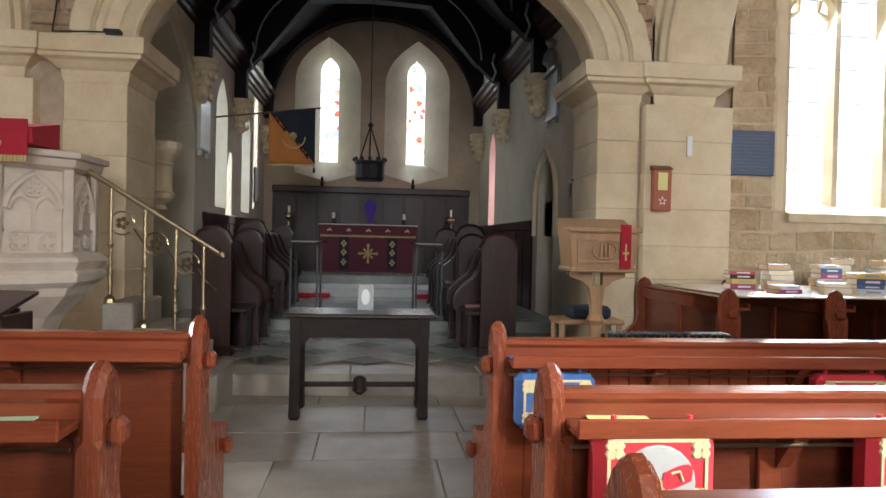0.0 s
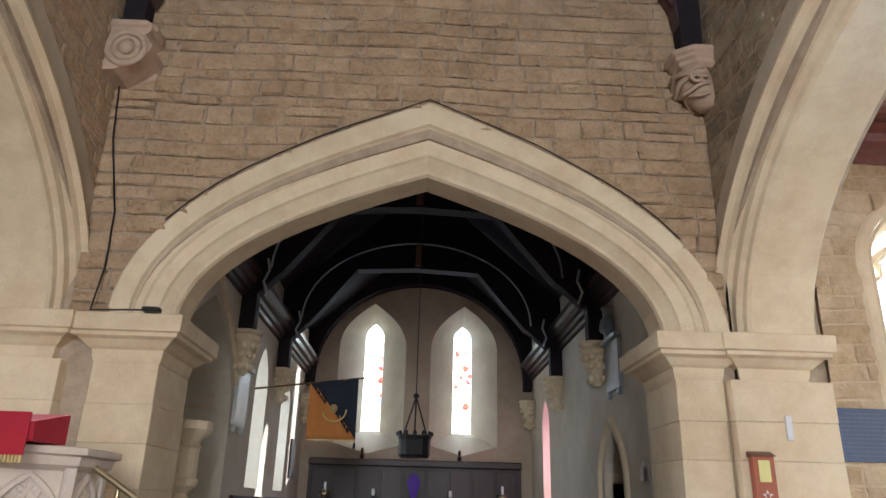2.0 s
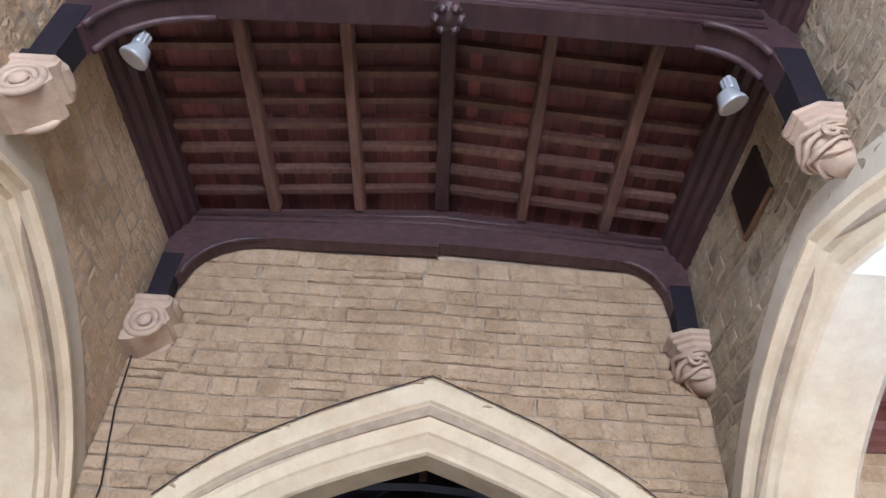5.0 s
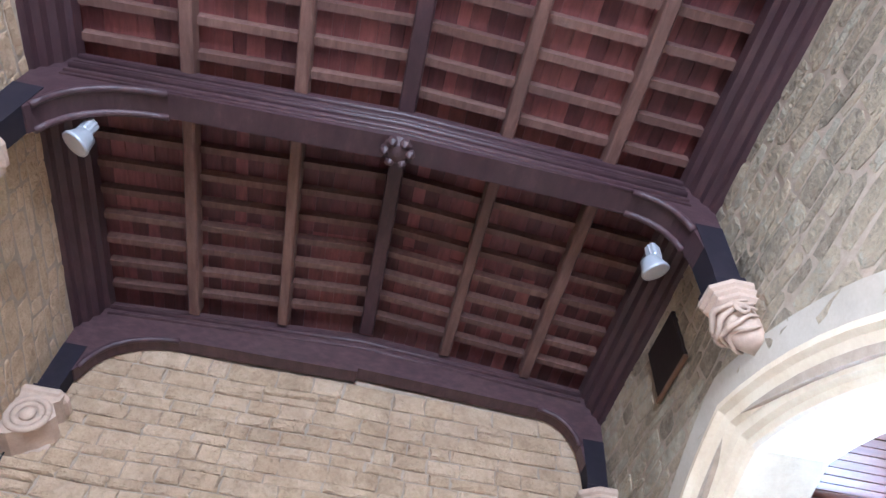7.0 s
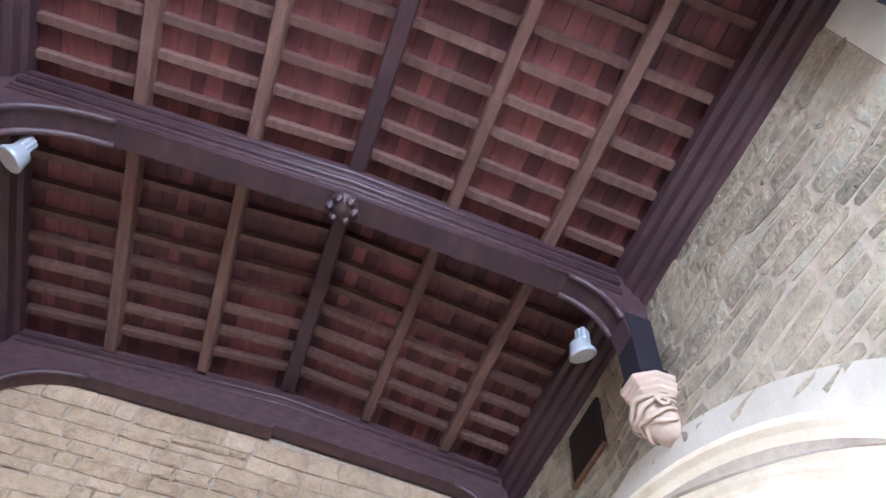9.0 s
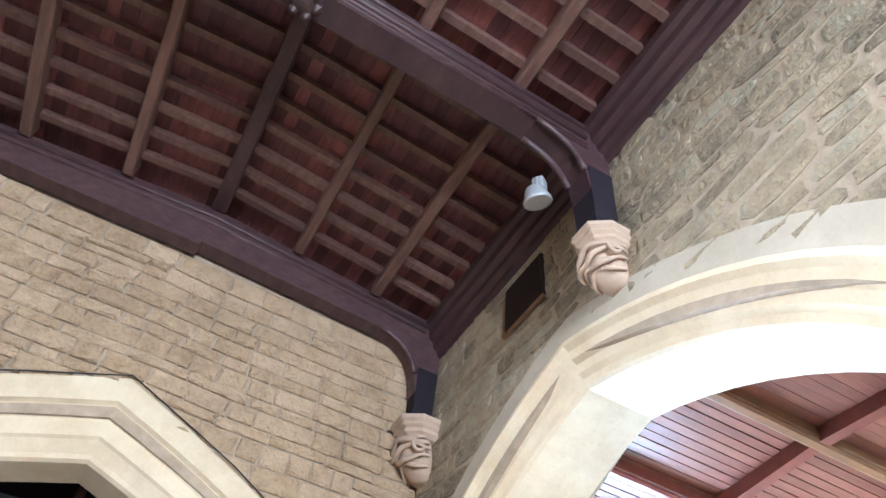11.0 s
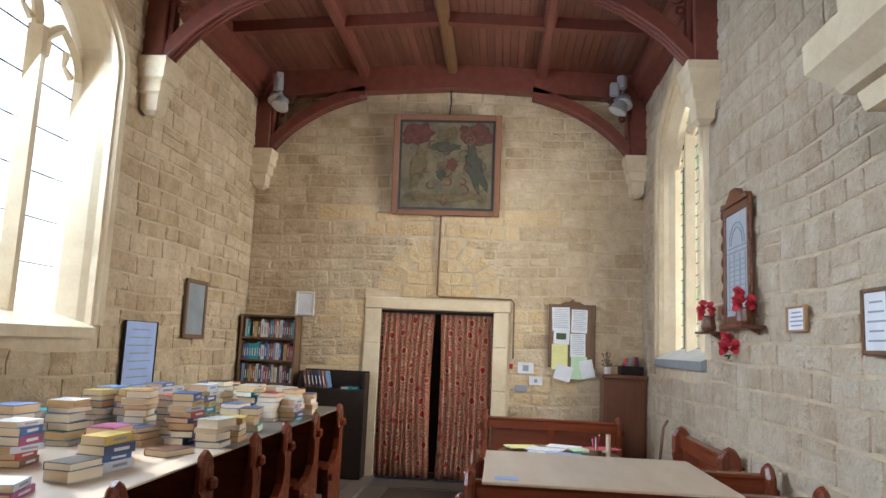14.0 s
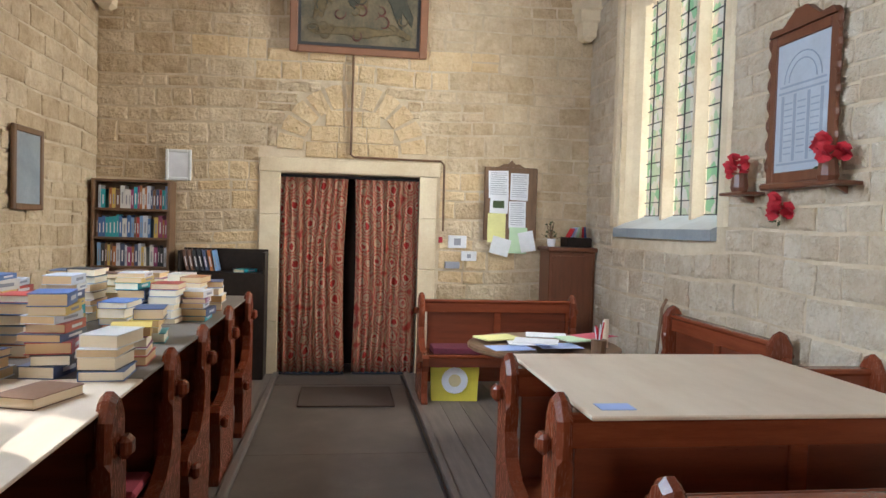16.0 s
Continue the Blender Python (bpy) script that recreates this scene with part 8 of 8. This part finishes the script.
ca_ = span_arch(CA, 0.44, 1.32)
masonry(wall_east, M_STONE_ARCH, pose(0, EY, 0), NX0, NX1, 3.0, 6.62, ca_, (0.10, 0.21), (0.18, 0.55), 0.032, (0, 5.6), 300, 2, 0.6, 0.009, (0.006, 0.016))
sa_ = span_arch(SA, 0.52)
masonry(wall_south, M_STONE_RUB, pose(NX1, 0, 0, 0, 0, -90), -EY, -2.0, 3.05, 6.55, lambda a, b: [(-v, -u) for u, v in sa_(a, b)], (0.07, 0.22), (0.16, 0.62), 0.010, (-4.5, 5.5), 300, 3, 4.0, 0.035, (0.0, 0.02), RUBBLE)
masonry(wall_north, M_STONE_ARCH, pose(NX0, 0, 0, 0, 0, 90), 1.0, EY, 3.05, 6.55, sa_, (0.07, 0.21), (0.14, 0.55), 0.008, (5.5, 5.5), 300, 4, 4.0, 0.035, (0.0, 0.02), RUBBLE)
ew_ = span_arch(EW, 0.12)
masonry(wall_transept_east, M_STONE_END, pose(0, TY1, 0), 3.55, TX1, 0.0, 4.7, lambda a, b: ew_(a, b) if b > 1.60 else [], (0.11, 0.23), (0.16, 0.5), 0.016, (6.0, 2.4), 300, 5, 1.2)


def end_gaps(a, b):
    out = []
    if a < 2.19:
        out.append((-5.93, -4.12))
    else:
        z = (a + b) / 2 - 2.24
        if z < 0.72:
            h = 0.75 * math.sqrt(max(0.0, 1 - (z / 0.72) ** 2))
            out.append((-5.02 - h, -5.02 + h))
    return out


def honey(u, z):
    """The repaired, warmer stones round the blocked arch over the door."""
    return abs(u + 4.95) < 1.25 - 0.35 * math.sin(9 * z) and (1.0 < z < 2.25 or 2.95 < z < 3.3)


masonry(wall_transept_south, M_STONE_END, pose(TX1, 0, 0, 0, 0, -90), -TY1, -TY0, 0.0, 5.0, end_gaps, (0.10, 0.23), (0.14, 0.48), 0.014, (-5.0, 2.4), 300, 6, 1.0, patch=(honey, M_HONEY))
ww_ = span_arch(WW, 0.12)
masonry(wall_transept_west, M_STONE_WEST, pose(0, TY0, 0, 0, 0, 180), -TX1, -TX0, 0.0, 4.7, lambda a, b: [(-v, -u) for u, v in ww_(a, b)] if b > 1.54 else [], (0.11, 0.23), (0.16, 0.46), 0.014, (-5.2, 1.8), 300, 7, 1.0)
